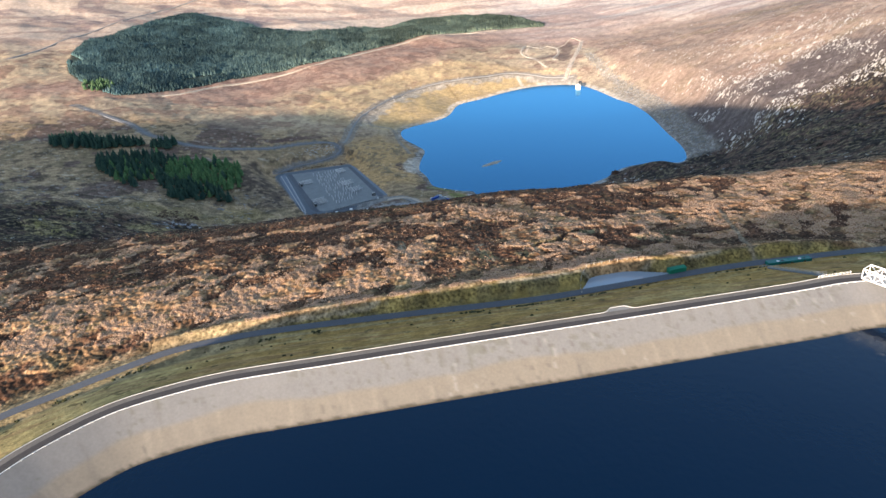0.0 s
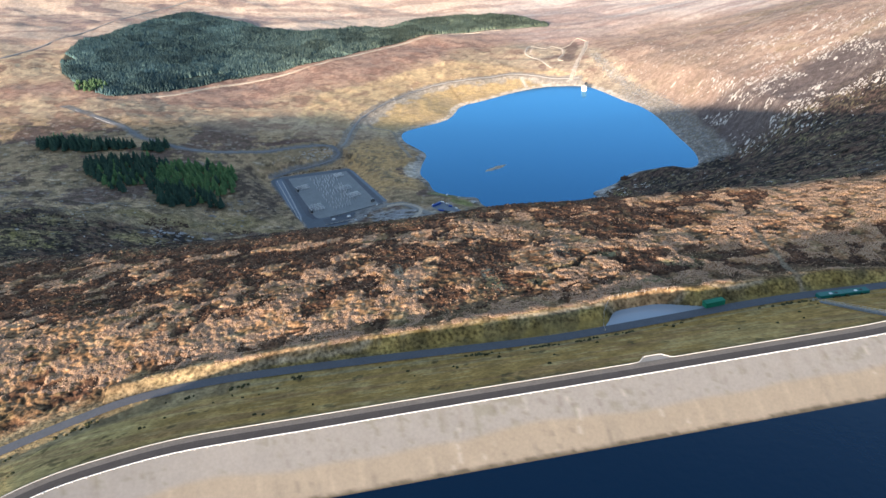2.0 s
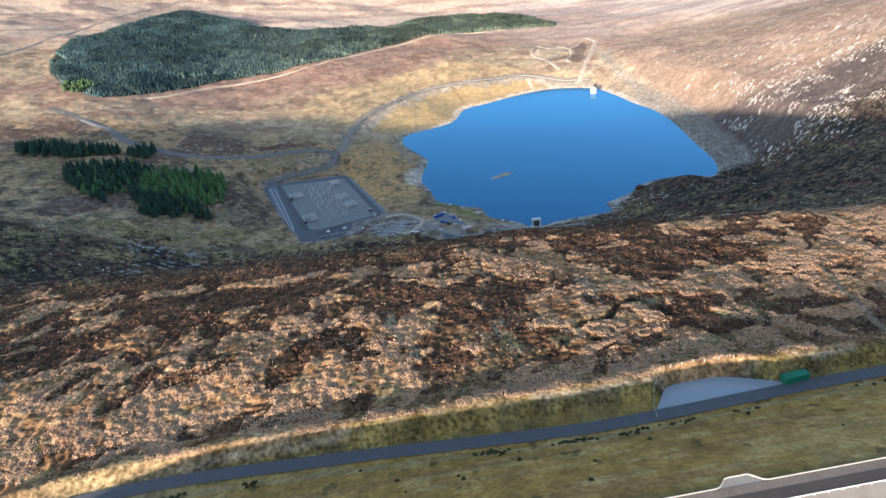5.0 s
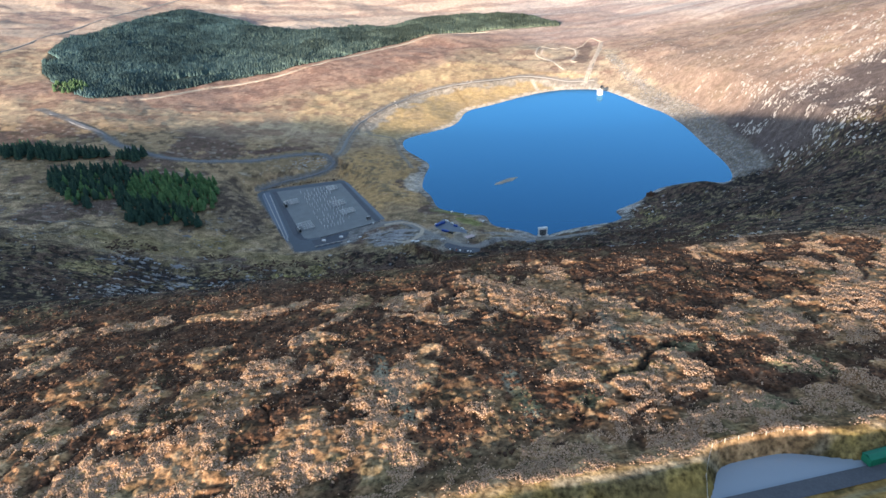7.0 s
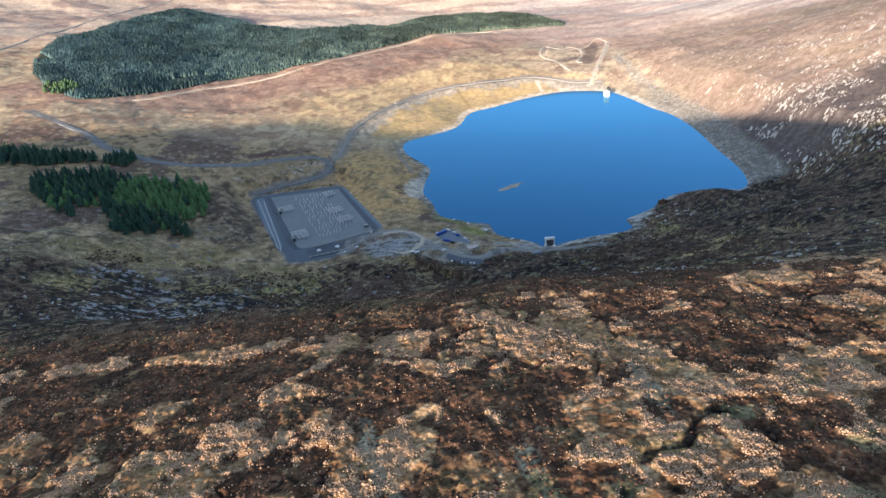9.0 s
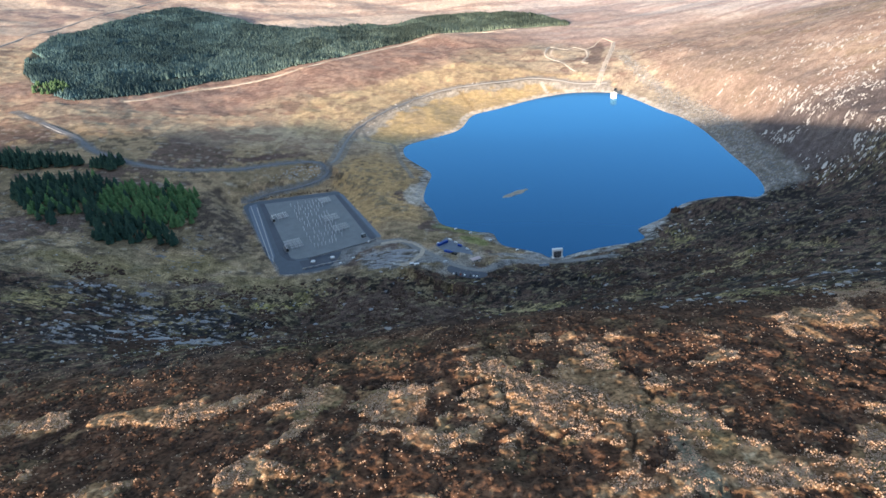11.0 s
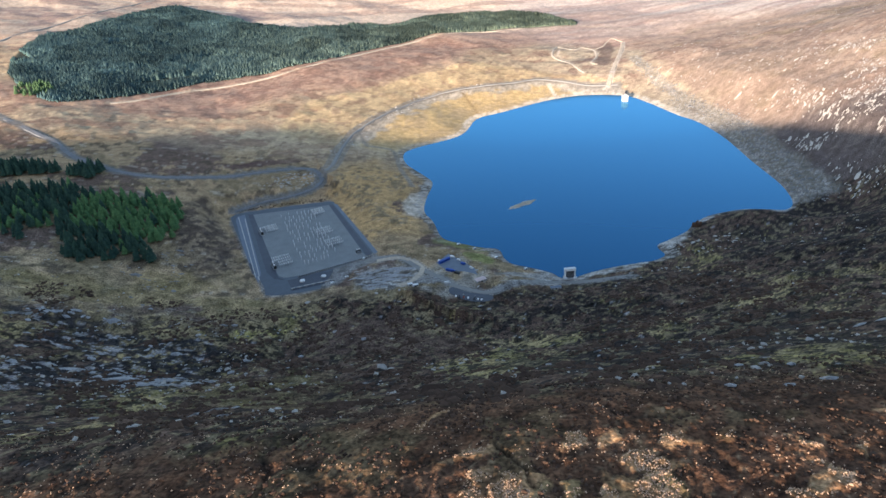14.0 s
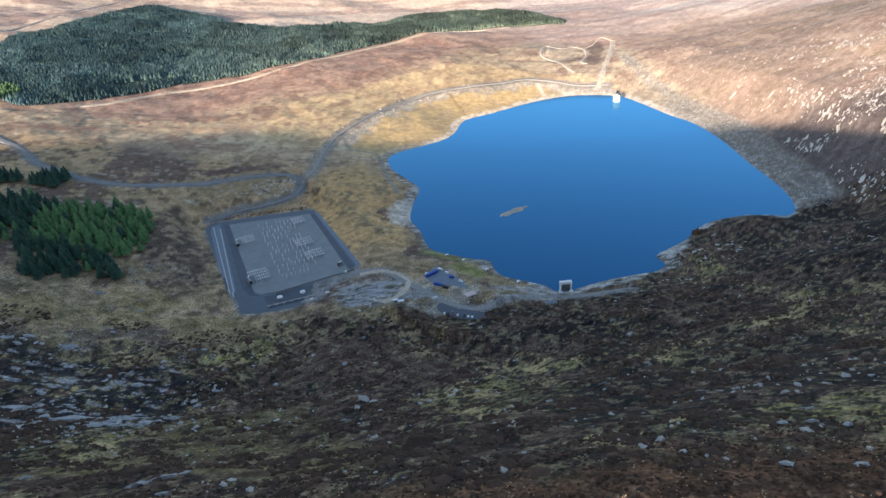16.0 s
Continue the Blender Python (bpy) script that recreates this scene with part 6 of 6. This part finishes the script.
def container(m, mat, label, long=12.2, wide=2.44, high=2.6, group="site containers", category="container", ridge=0.0):
    ob = thing("container", m, label, category, group)
    bm = fresh()
    box(bm, -long / 2, long / 2, -wide / 2, wide / 2, 0.15, high, 0.06)
    part("body", bm, mat, ob)
    for s in (-1, 1):
        bm = fresh()
        n = int(long / 0.6)
        for k in range(n):
            x = -long / 2 + (k + 0.5) * long / n
            box(bm, x - 0.12, x + 0.12, s * (wide / 2 + 0.03) - 0.03, s * (wide / 2 + 0.03) + 0.03, 0.35, high - 0.2)
        part("corrugated_side", bm, mat, ob)
    bm = fresh()
    for y in (-wide / 4, wide / 4):
        box(bm, long / 2, long / 2 + 0.06, y - wide / 4 + 0.05, y + wide / 4 - 0.05, 0.25, high - 0.12)
    part("doors", bm, mat, ob)
    bm = fresh()
    if ridge:
        for s in (-1, 1):
            v = [bm.verts.new(p) for p in ((-long / 2 - 0.1, s * (wide / 2 + 0.12), high), (long / 2 + 0.1, s * (wide / 2 + 0.12), high), (long / 2 - 0.3, 0, high + ridge), (-long / 2 + 0.3, 0, high + ridge))]
            bm.faces.new(v)
        bmesh.ops.holes_fill(bm, edges=bm.edges[:])
    else:
        box(bm, -long / 2 + 0.1, long / 2 - 0.1, -wide / 2 + 0.1, wide / 2 - 0.1, high, high + 0.06)
    part("roof", bm, mat, ob)
    for x in (-long / 2 + 0.4, long / 2 - 0.4):
        for y in (-wide / 2 + 0.3, wide / 2 - 0.3):
            bm = fresh()
            box(bm, x - 0.2, x + 0.2, y - 0.2, y + 0.2, 0, 0.16)
            part("foot", bm, CONCRETE, ob)
    return ob


# vehicles in front of the compound
for (x, y, turn), name in (((-145, 1050, 30), "white van parked at the compound's edge"), ((-113, 1112, 75), "white van parked in a corner of the compound"), ((-129, 1063, 10), "white van parked on the compound roadway")):
    van(pose(x, y, PAD_Z + (0.35 if y > 1100 else 0.15), 0, 0, turn), WHITE_PAINT, name)



def domed_tank(m, r=3.2):
    """A squat round tank with a shallow white dome."""
    ob = thing("storage_tank", m, "squat round tank with a white domed roof on the parking terrace", "tank", "domed tanks")
    bm = fresh()
    cone(bm, 0, 0, 0, 1.6, r, r, 24)
    part("shell", bm, CONCRETE, ob)
    bm = fresh()
    made = bmesh.ops.create_uvsphere(bm, u_segments=24, v_segments=12, radius=r + 0.1)["verts"]
    bmesh.ops.delete(bm, geom=[v for v in made if v.co.z < -0.01], context="VERTS")
    bmesh.ops.scale(bm, vec=(1, 1, 0.45), verts=bm.verts[:])
    bmesh.ops.translate(bm, vec=(0, 0, 1.6), verts=bm.verts[:])
    part("dome", bm, WHITE_PAINT, ob, flat=False)
    bm = fresh()
    cone(bm, 0, 0, 3.0, 3.5, 0.4, 0.3, 8)
    part("vent", bm, STEEL, ob)
    return ob


for x, y in ((-184, 1059), (-159, 1068)):
    domed_tank(pose(x, y, PAD_Z + 0.24))

# ---- works yard ----
slab("pavement", YARD, 9.12, 0.5, SLATE, "dark tarmac surface of the works yard", "yard")
slab("pavement", curve_through(CAR_PARK, 3, True), 11.12, 0.5, DARK_TARMAC, "dark tarmac car park below the hillside", "car park")
container(pose(-7.5, 1090, 9.12, 0, 0, 40), BLUE_PAINT, "long deep blue site container in the works yard", 17, 3.4, 3.4)
container(pose(-1, 1064, 9.12, 0, 0, -30), BLUE_PAINT, "deep blue site container in the works yard", 9, 3, 3.0)
container(pose(8, 1056, 9.12, 0, 0, -40), DARK_METAL, "dark site container in the works yard", 7, 3, 2.8)
container(pose(16, 1080, 9.12, 0, 0, -35), BLUE_PAINT, "deep blue site container in the works yard", 6, 2.6, 2.6)
van(pose(5, 1061, 9.12, 0, 0, -30), BLUE_PAINT, "blue van parked among the yard's containers")
van(pose(3, 1101, 9.12, 0, 0, -40), WHITE_PAINT, "white van parked along the yard's edge", 6.5)
van(pose(11, 1091, 9.12, 0, 0, -40), WHITE_PAINT, "white van parked along the yard's edge", 5.0)
van(pose(26, 1068, 9.12, 0, 0, -40), WHITE_PAINT, "white van parked along the yard's edge", 5.0)
van(pose(-14, 1092, 9.12, 0, 0, 60), WHITE_PAINT, "white van parked at the yard's corner", 5.0)
van(pose(-4, 1030, float(ground_z(-4, 1030)[0]), 0, 0, 15), WHITE_PAINT, "large white van beside the yard road", 7.0, 2.9)
for k, (x, turn, mat) in enumerate(((5, 20, WHITE_PAINT), (9, 20, DARK_METAL), (14, 15, RUST), (19, 10, WHITE_PAINT), (26, 8, DARK_METAL), (30, 5, WHITE_PAINT), (34, 5, WHITE_PAINT))):
    van(pose(x, 999.5 - 0.36 * x, 11.12, 0, 0, turn + 70), mat, {0: "white car", 1: "dark grey car"}.get(k, "small car") + " parked in a row by the car park edge", 4.4, 1.6)


def shed(m, long, wide, high, wall_mat, roof_mat, label, pitch=0.9):
    ob = thing("shed", m, label, "shed")
    bm = fresh()
    box(bm, -long / 2, long / 2, -wide / 2, wide / 2, -1.5, high, 0.04)
    part("wall", bm, wall_mat, ob)
    bm = fresh()
    a, b = long / 2 + 0.3, wide / 2 + 0.3
    v = [bm.verts.new(p) for p in ((-a, -b, high), (a, -b, high), (a, b, high), (-a, b, high), (-a, 0, high + pitch), (a, 0, high + pitch))]
    for f in ((0, 1, 5, 4), (2, 3, 4, 5), (0, 4, 3), (1, 2, 5), (3, 2, 1, 0)):
        bm.faces.new([v[i] for i in f])
    part("roof", bm, roof_mat, ob)
    bm = fresh()
    box(bm, -0.9, 0.9, -wide / 2 - 0.05, -wide / 2 + 0.02, 0, 2.1)
    part("door", bm, DARK_METAL, ob)
    for x in (-long * 0.32, long * 0.32):
        bm = fresh()
        box(bm, x - 0.6, x + 0.6, -wide / 2 - 0.04, -wide / 2 + 0.02, 1.0, 2.0)
        part("window", bm, GLASS, ob)
    return ob


shed(on_ground(35, 1033, 30), 13, 8, 2.8, CONCRETE, PALE_ROOF, "low shed with a pale pinkish roof by the works yard")
shed(on_ground(-49, 1031, 10), 5, 4, 2.4, CONCRETE, WHITE_PAINT, "small white-roofed hut on the slope's foot")
shed(on_ground(-42, 1023, 10), 6, 4, 2.4, CONCRETE, WHITE_PAINT, "small white-roofed hut on the slope's foot")
shed(on_ground(121, 1007, 5), 12, 5, 2.8, CONCRETE, SLATE, "grey block hut beside the shore road")
for x, y in ((60, 1105), (94, 1071), (33, 1133), (12, 1150)):
    shed(on_ground(x, y, 30), 3.5, 2.6, 2.0, WHITE_PAINT, WHITE_PAINT, "tiny white instrument hut on the lake shore", 0.4)

# gate hoist at the lake's edge
hoist = thing("gate_hoist", pose(144, 1042, 1.5, 0, 0, 4), "white gate hoist frame with a dark gate on the lake shore", "gate hoist")
bm = fresh()
box(bm, -9, 9, -4, 7, -4, 1.2, 0.1)
part("base", bm, CONCRETE, hoist)
for x in (-7.4, 7.4):
    bm = fresh()
    box(bm, x - 0.9, x + 0.9, -1, 3.5, 1.2, 13.5, 0.08)
    part("pillar", bm, WHITE_PAINT, hoist)
    bm = fresh()
    box(bm, x - 2.6, x + 2.6, -3.6, -1, 1.2, 3.4, 0.1)
    part("footing", bm, WHITE_PAINT, hoist)
bm = fresh()
box(bm, -8.6, 8.6, -1.6, 4.2, 13.5, 17.2, 0.15)
part("hoist_house", bm, WHITE_PAINT, hoist)
bm = fresh()
box(bm, -6.5, 6.5, 0.6, 1.4, 1.2, 12.0, 0.05)
gate = part("gate", bm, DARK_METAL, hoist)
for k in range(5):
    bm = fresh()
    box(bm, -6.5, 6.5, 0.3, 0.6, 2.2 + k * 2.1, 2.6 + k * 2.1)
    part("rib", bm, STEEL, gate)
bm = fresh()
for k in range(9):
    bar(bm, (-8.4 + 2.1 * k, -1.5, 17.2), (-8.4 + 2.1 * k, -1.5, 18.3), 0.08, 4)
bar(bm, (-8.4, -1.5, 18.3), (8.4, -1.5, 18.3), 0.08, 4)
part("railing", bm, WHITE_PAINT, hoist)

hoist.scale = (0.8, 0.8, 0.8)

# valve tower in the lake and its footbridge
tower = thing("valve_tower", pose(428, 1880, -6, 0, 0, 14), "square white concrete valve tower standing in the lake", "tower")
bm = fresh()
box(bm, -5.5, 5.5, -5.5, 5.5, 0, 20, 0.3)
part("shaft", bm, WHITE_PAINT, tower)
bm = fresh()
box(bm, -6.0, 6.0, -6.0, 6.0, 20, 20.8, 0.2)
part("parapet", bm, CONCRETE, tower)
bm = fresh()
box(bm, -2.2, 2.2, -2.0, 2.0, 20.8, 23.6, 0.2)
part("hut", bm, CONCRETE, tower)
for x in (-3, 3):
    bm = fresh()
    box(bm, x - 0.8, x + 0.8, -5.56, -5.45, 12, 15)
    part("window", bm, GLASS, tower)
bridge = thing("footbridge", pose(428, 1880, -6, 0, 0, -17), "dark steel footbridge from the valve tower to the shore", "footbridge")
bm = fresh()
box(bm, -2, 2, 5.5, 78, 12.4, 13.2, 0.05)
part("deck", bm, DARK_METAL, bridge)
for x in (-2, 2):
    bm = fresh()
    bar(bm, (x, 6, 14.5), (x, 78, 14.5), 0.1, 4)
    for k in range(25):
        bar(bm, (x, 6 + 3 * k, 13.2), (x, 6 + 3 * k, 14.5), 0.08, 4)
    part("railing", bm, DARK_METAL, bridge)
for y in (30, 54):
    bm = fresh()
    box(bm, -0.8, 0.8, y - 0.7, y + 0.7, -4, 12.4, 0.1)
    part("pier", bm, DARK_METAL, bridge)

# rocky islet
bm = fresh()
bmesh.ops.create_grid(bm, x_segments=34, y_segments=12, size=1.0)
for v in bm.verts:
    r = math.hypot(v.co.x, v.co.y)
    h = 1.9 * (1 - r ** 1.6) + 0.7 * noise.noise((v.co.x * 5, v.co.y * 3, 0.3))
    v.co = (v.co.x * 27, v.co.y * (5.5 + 2.5 * noise.noise((v.co.x * 2, 0.5, 0))), h)
islet = part("islet", bm, ISLET, flat=False)
islet.matrix_basis = pose(116, 1286, -0.5, 0, 0, 35) @ Matrix.Diagonal((1.25, 1.3, 1.3, 1))
tagged(islet, "low stony islet with tan grass in the lake", "islet", kind="structure")

# ---- by the dam ----
container(pose(138, 333.4, ROAD_Z - 0.2, 0, 0, 13), GREEN_PAINT, "bright green site container at the road's edge", 11.0, 3.6, 3.0, ridge=0.5)
for x, y, turn, spot in ((198.5, 333.4, 5, "long teal trailer with a white hatch parked on the road"), (212.1, 334.7, 5, "long teal trailer with a white hatch parked on the road")):
    ob = container(pose(x, y, ROAD_Z, 0, 0, turn), TEAL_PAINT, spot, 13.6, 3.8, 2.2, "trailers on the road", "trailer")
    bm = fresh()
    box(bm, -1.2, 0.4, -1.2, 0.0, 2.26, 2.6, 0.1)
    part("hatch", bm, WHITE_PAINT, ob, "small white hatch")
    bm = fresh()
    box(bm, 2.0, 3.4, -1.0, 0.4, 2.26, 2.5, 0.1)
    part("vent", bm, DARK_METAL, ob)

# fence round the back of the pond
fence = thing("post_fence", pose(0, 0, 0), "weathered pale timber posts with wire behind the pond", "fence")
fence_line = [(77.65, 317), (78.14, 321.9), (79.63, 327.9), (82.1, 332.8), (85.06, 337.7), (90.01, 339.7), (94.95, 340.7), (99.9, 341.7), (104.8, 342.2), (110.8, 342.7), (116.7, 342.2)]
tops = []
for x, y in fence_line:
    z = float(ground_z(x, y)[0])
    bm = fresh()
    box(bm, x - 0.14, x + 0.14, y - 0.14, y + 0.14, z - 0.5, z + 1.6, 0.03)
    part("post", bm, PALE_WOOD, fence)
    tops.append(Vector((x, y, z + 1.4)))
for h in (0, -0.6):
    bm = fresh()
    for p, q in zip(tops, tops[1:]):
        bar(bm, p + Vector((0, 0, h)), q + Vector((0, 0, h)), 0.03, 4)
    part("wire", bm, STEEL, fence)

# steps down the outer bank to the road
def stair(a, b, wide, label):
    a, b = Vector(a), Vector(b)
    flat = Vector((b.x - a.x, b.y - a.y))
    turn = math.degrees(math.atan2(flat.y, flat.x))
    ob = thing("steps", pose(a.x, a.y, a.z, 0, 0, turn), label, "steps")
    n = int((a.z - b.z) / 0.36)
    run, rise = flat.length / n, (a.z - b.z) / n
    bm = fresh()
    box(bm, 0, run, -wide / 2, wide / 2, -0.5, 0.1, 0.03)
    first = part("step", bm, VERGE, ob)
    for k in range(1, n):
        s = new("step", first.data)
        s.parent, s.location = ob, (k * run, 0, -k * rise)
    for y in (-wide / 2 - 0.2, wide / 2 + 0.2):
        bm = fresh()
        v = [bm.verts.new((x, y + s, z)) for x, z in ((0, 0.2), (flat.length, b.z - a.z + 0.2), (flat.length, b.z - a.z - 1.2), (0, -1.2)) for s in (-0.2, 0.2)]
        for f in ((0, 1, 3, 2), (2, 3, 5, 4), (4, 5, 7, 6), (6, 7, 1, 0), (0, 2, 4, 6), (7, 5, 3, 1)):
            bm.faces.new([v[i] for i in f])
        bmesh.ops.recalc_face_normals(bm, faces=bm.faces[:])
        part("cheek_wall", bm, SLATE, ob)
        slope = (b.z - a.z) / flat.length
        count = 16
        for k in range(count + 1):
            x = flat.length * k / count
            bm = fresh()
            bar(bm, (x, y, slope * x), (x, y, slope * x + 1.2), 0.07, 4)
            part("post", bm, STEEL, ob)
        bm = fresh()
        bar(bm, (0, y, 1.2), (flat.length, y, b.z - a.z + 1.2), 0.06, 4)
        part("handrail", bm, STEEL, ob)
    return ob


stair((194, 282.6, RIM_Z + 0.1), (189, 330.8, ROAD_Z + 0.3), 1.6, "long grey concrete steps down the grass bank")

# white posts on the parapet
rail = thing("guard_rail", pose(0, 0, 0), "white guard rail posts along the parapet", "guard rail")
seen_rim = [p for p in even(curve_through(RIM[:14], 12), 4.5)]
bm = fresh()
box(bm, -0.11, 0.11, -0.38, -0.12, -0.45, 0.1, 0.02)
first = part("bracket", bm, WHITE_PAINT, rail)
for i, p in enumerate(seen_rim):
    q = seen_rim[min(i + 1, len(seen_rim) - 1)] if i < len(seen_rim) - 1 else p
    o = seen_rim[i - 1] if i else p
    turn = math.degrees(math.atan2(q[1] - o[1], q[0] - o[0]))
    ob = first if i == 0 else new("bracket", first.data)
    ob.parent = rail
    ob.matrix_basis = pose(p[0], p[1], RIM_Z + 0.2, 0, 0, turn)

# white steel gantry over the intake at the dam's bend
gantry = thing("intake_gantry", pose(211, 277, RIM_Z, 0, 0, -58), "white lattice steel gantry over the reservoir intake", "gantry")
W, H, L = 7.0, 9.0, 34.0
def lattice_side(y, bottom, top, long, cells):
    bm = fresh()
    bar(bm, (0, y, bottom), (long, y, bottom), 0.32, 5)
    bar(bm, (0, y, top), (long, y, top), 0.32, 5)
    for k in range(cells + 1):
        x = long * k / cells
        bar(bm, (x, y, bottom), (x, y, top), 0.24, 5)
        if k < cells:
            bar(bm, (x, y, bottom), (x + long / cells, y, top), 0.2, 5)
            bar(bm, (x, y, top), (x + long / cells, y, bottom), 0.2, 5)
    return bm
part("truss", lattice_side(-W / 2, 1.0, 6.2, L, 6), WHITE_PAINT, gantry)
part("truss", lattice_side(W / 2, 1.0, 6.2, L, 6), WHITE_PAINT, gantry)
bm = fresh()
box(bm, 0, L, -W / 2, W / 2, 0.7, 1.0)
part("deck", bm, CONCRETE, gantry)
bm = fresh()
for k in range(7):
    bar(bm, (L * k / 6, -W / 2, 6.2), (L * k / 6, W / 2, 6.2), 0.22, 5)
part("cross_bracing", bm, WHITE_PAINT, gantry)
for x in (25, 33):
    bm = fresh()
    box(bm, x - 0.8, x + 0.8, -W / 2 - 0.6, W / 2 + 0.6, -26, 0.9, 0.1)
    part("leg", bm, CONCRETE, gantry)
crest_rail = thing("crest_railing", pose(0, 0, 0), "white tubular railing on the dam crest", "railing")
a, b = Vector((189, 279.6, RIM_Z)), Vector((207, 282, RIM_Z))
for k in range(10):
    p = a.lerp(b, k / 9)
    bm = fresh()
    bar(bm, p, p + Vector((0, 0, 1.3)), 0.08, 5)
    part("post", bm, WHITE_PAINT, crest_rail)
for h in (0.65, 1.3):
    bm = fresh()
    bar(bm, a + Vector((0, 0, h)), b + Vector((0, 0, h)), 0.09, 5)
    part("rail", bm, WHITE_PAINT, crest_rail)

# rushes and scrub on the dam's outer bank
r5 = np.random.RandomState(14)
sx, sy = r5.uniform(-240, 300, 24000), r5.uniform(200, 350, 24000)
d, r = distance_to(rim_line, sx, sy, 160, True), distance_to(road_line, sx, sy, 60)
w = 0.9 * (1 - smooth(1.0, 3.5, np.abs(r - 6.8))) * (d < 63) * smooth(0.0, 0.3, fbm(sx, sy, 14, 101, 2)) + 0.022 * (d > 12) * (d < 56) * smooth(0.1, 0.4, fbm(sx, sy, 11, 102, 2))
keep = (r5.uniform(0, 1, 24000) < w) & (r > 5)
sx, sy = sx[keep], sy[keep]
sz = ground_z(sx, sy)
k = len(sx)
SIDES = 6
ang = np.arange(SIDES) * 2 * np.pi / SIDES
rad, hgt = r5.uniform(0.4, 1.1, k), r5.uniform(0.4, 1.0, k)
low = np.stack([sx[:, None] + rad[:, None] * r5.uniform(0.7, 1.3, (k, SIDES)) * np.cos(ang), sy[:, None] + rad[:, None] * r5.uniform(0.7, 1.3, (k, SIDES)) * np.sin(ang), np.repeat((sz - 0.2)[:, None], SIDES, 1)], 2)
mid = (low - np.stack([sx, sy, sz], 1)[:, None]) * (0.75, 0.75, 0) + np.stack([sx, sy, sz], 1)[:, None] + np.stack([np.zeros((k, SIDES)), np.zeros((k, SIDES)), hgt[:, None] * r5.uniform(0.5, 0.9, (k, SIDES))], 2)
tip = np.stack([sx, sy, sz + hgt], 1)[:, None]
verts = np.concatenate([low, mid, tip], 1).reshape(-1, 3)
tri = [[i, (i + 1) % SIDES, SIDES + (i + 1) % SIDES] for i in range(SIDES)] + [[i, SIDES + (i + 1) % SIDES, SIDES + i] for i in range(SIDES)] + [[SIDES + i, SIDES + (i + 1) % SIDES, 2 * SIDES] for i in range(SIDES)]
tagged(new("scrub", mesh_from("scrub", verts, ((np.arange(k) * (2 * SIDES + 1))[:, None, None] + np.array(tri)[None]).reshape(-1, 3), RUSHES, False)), "dark clumps of rushes and low scrub on the bank", "scrub", kind="stuff")
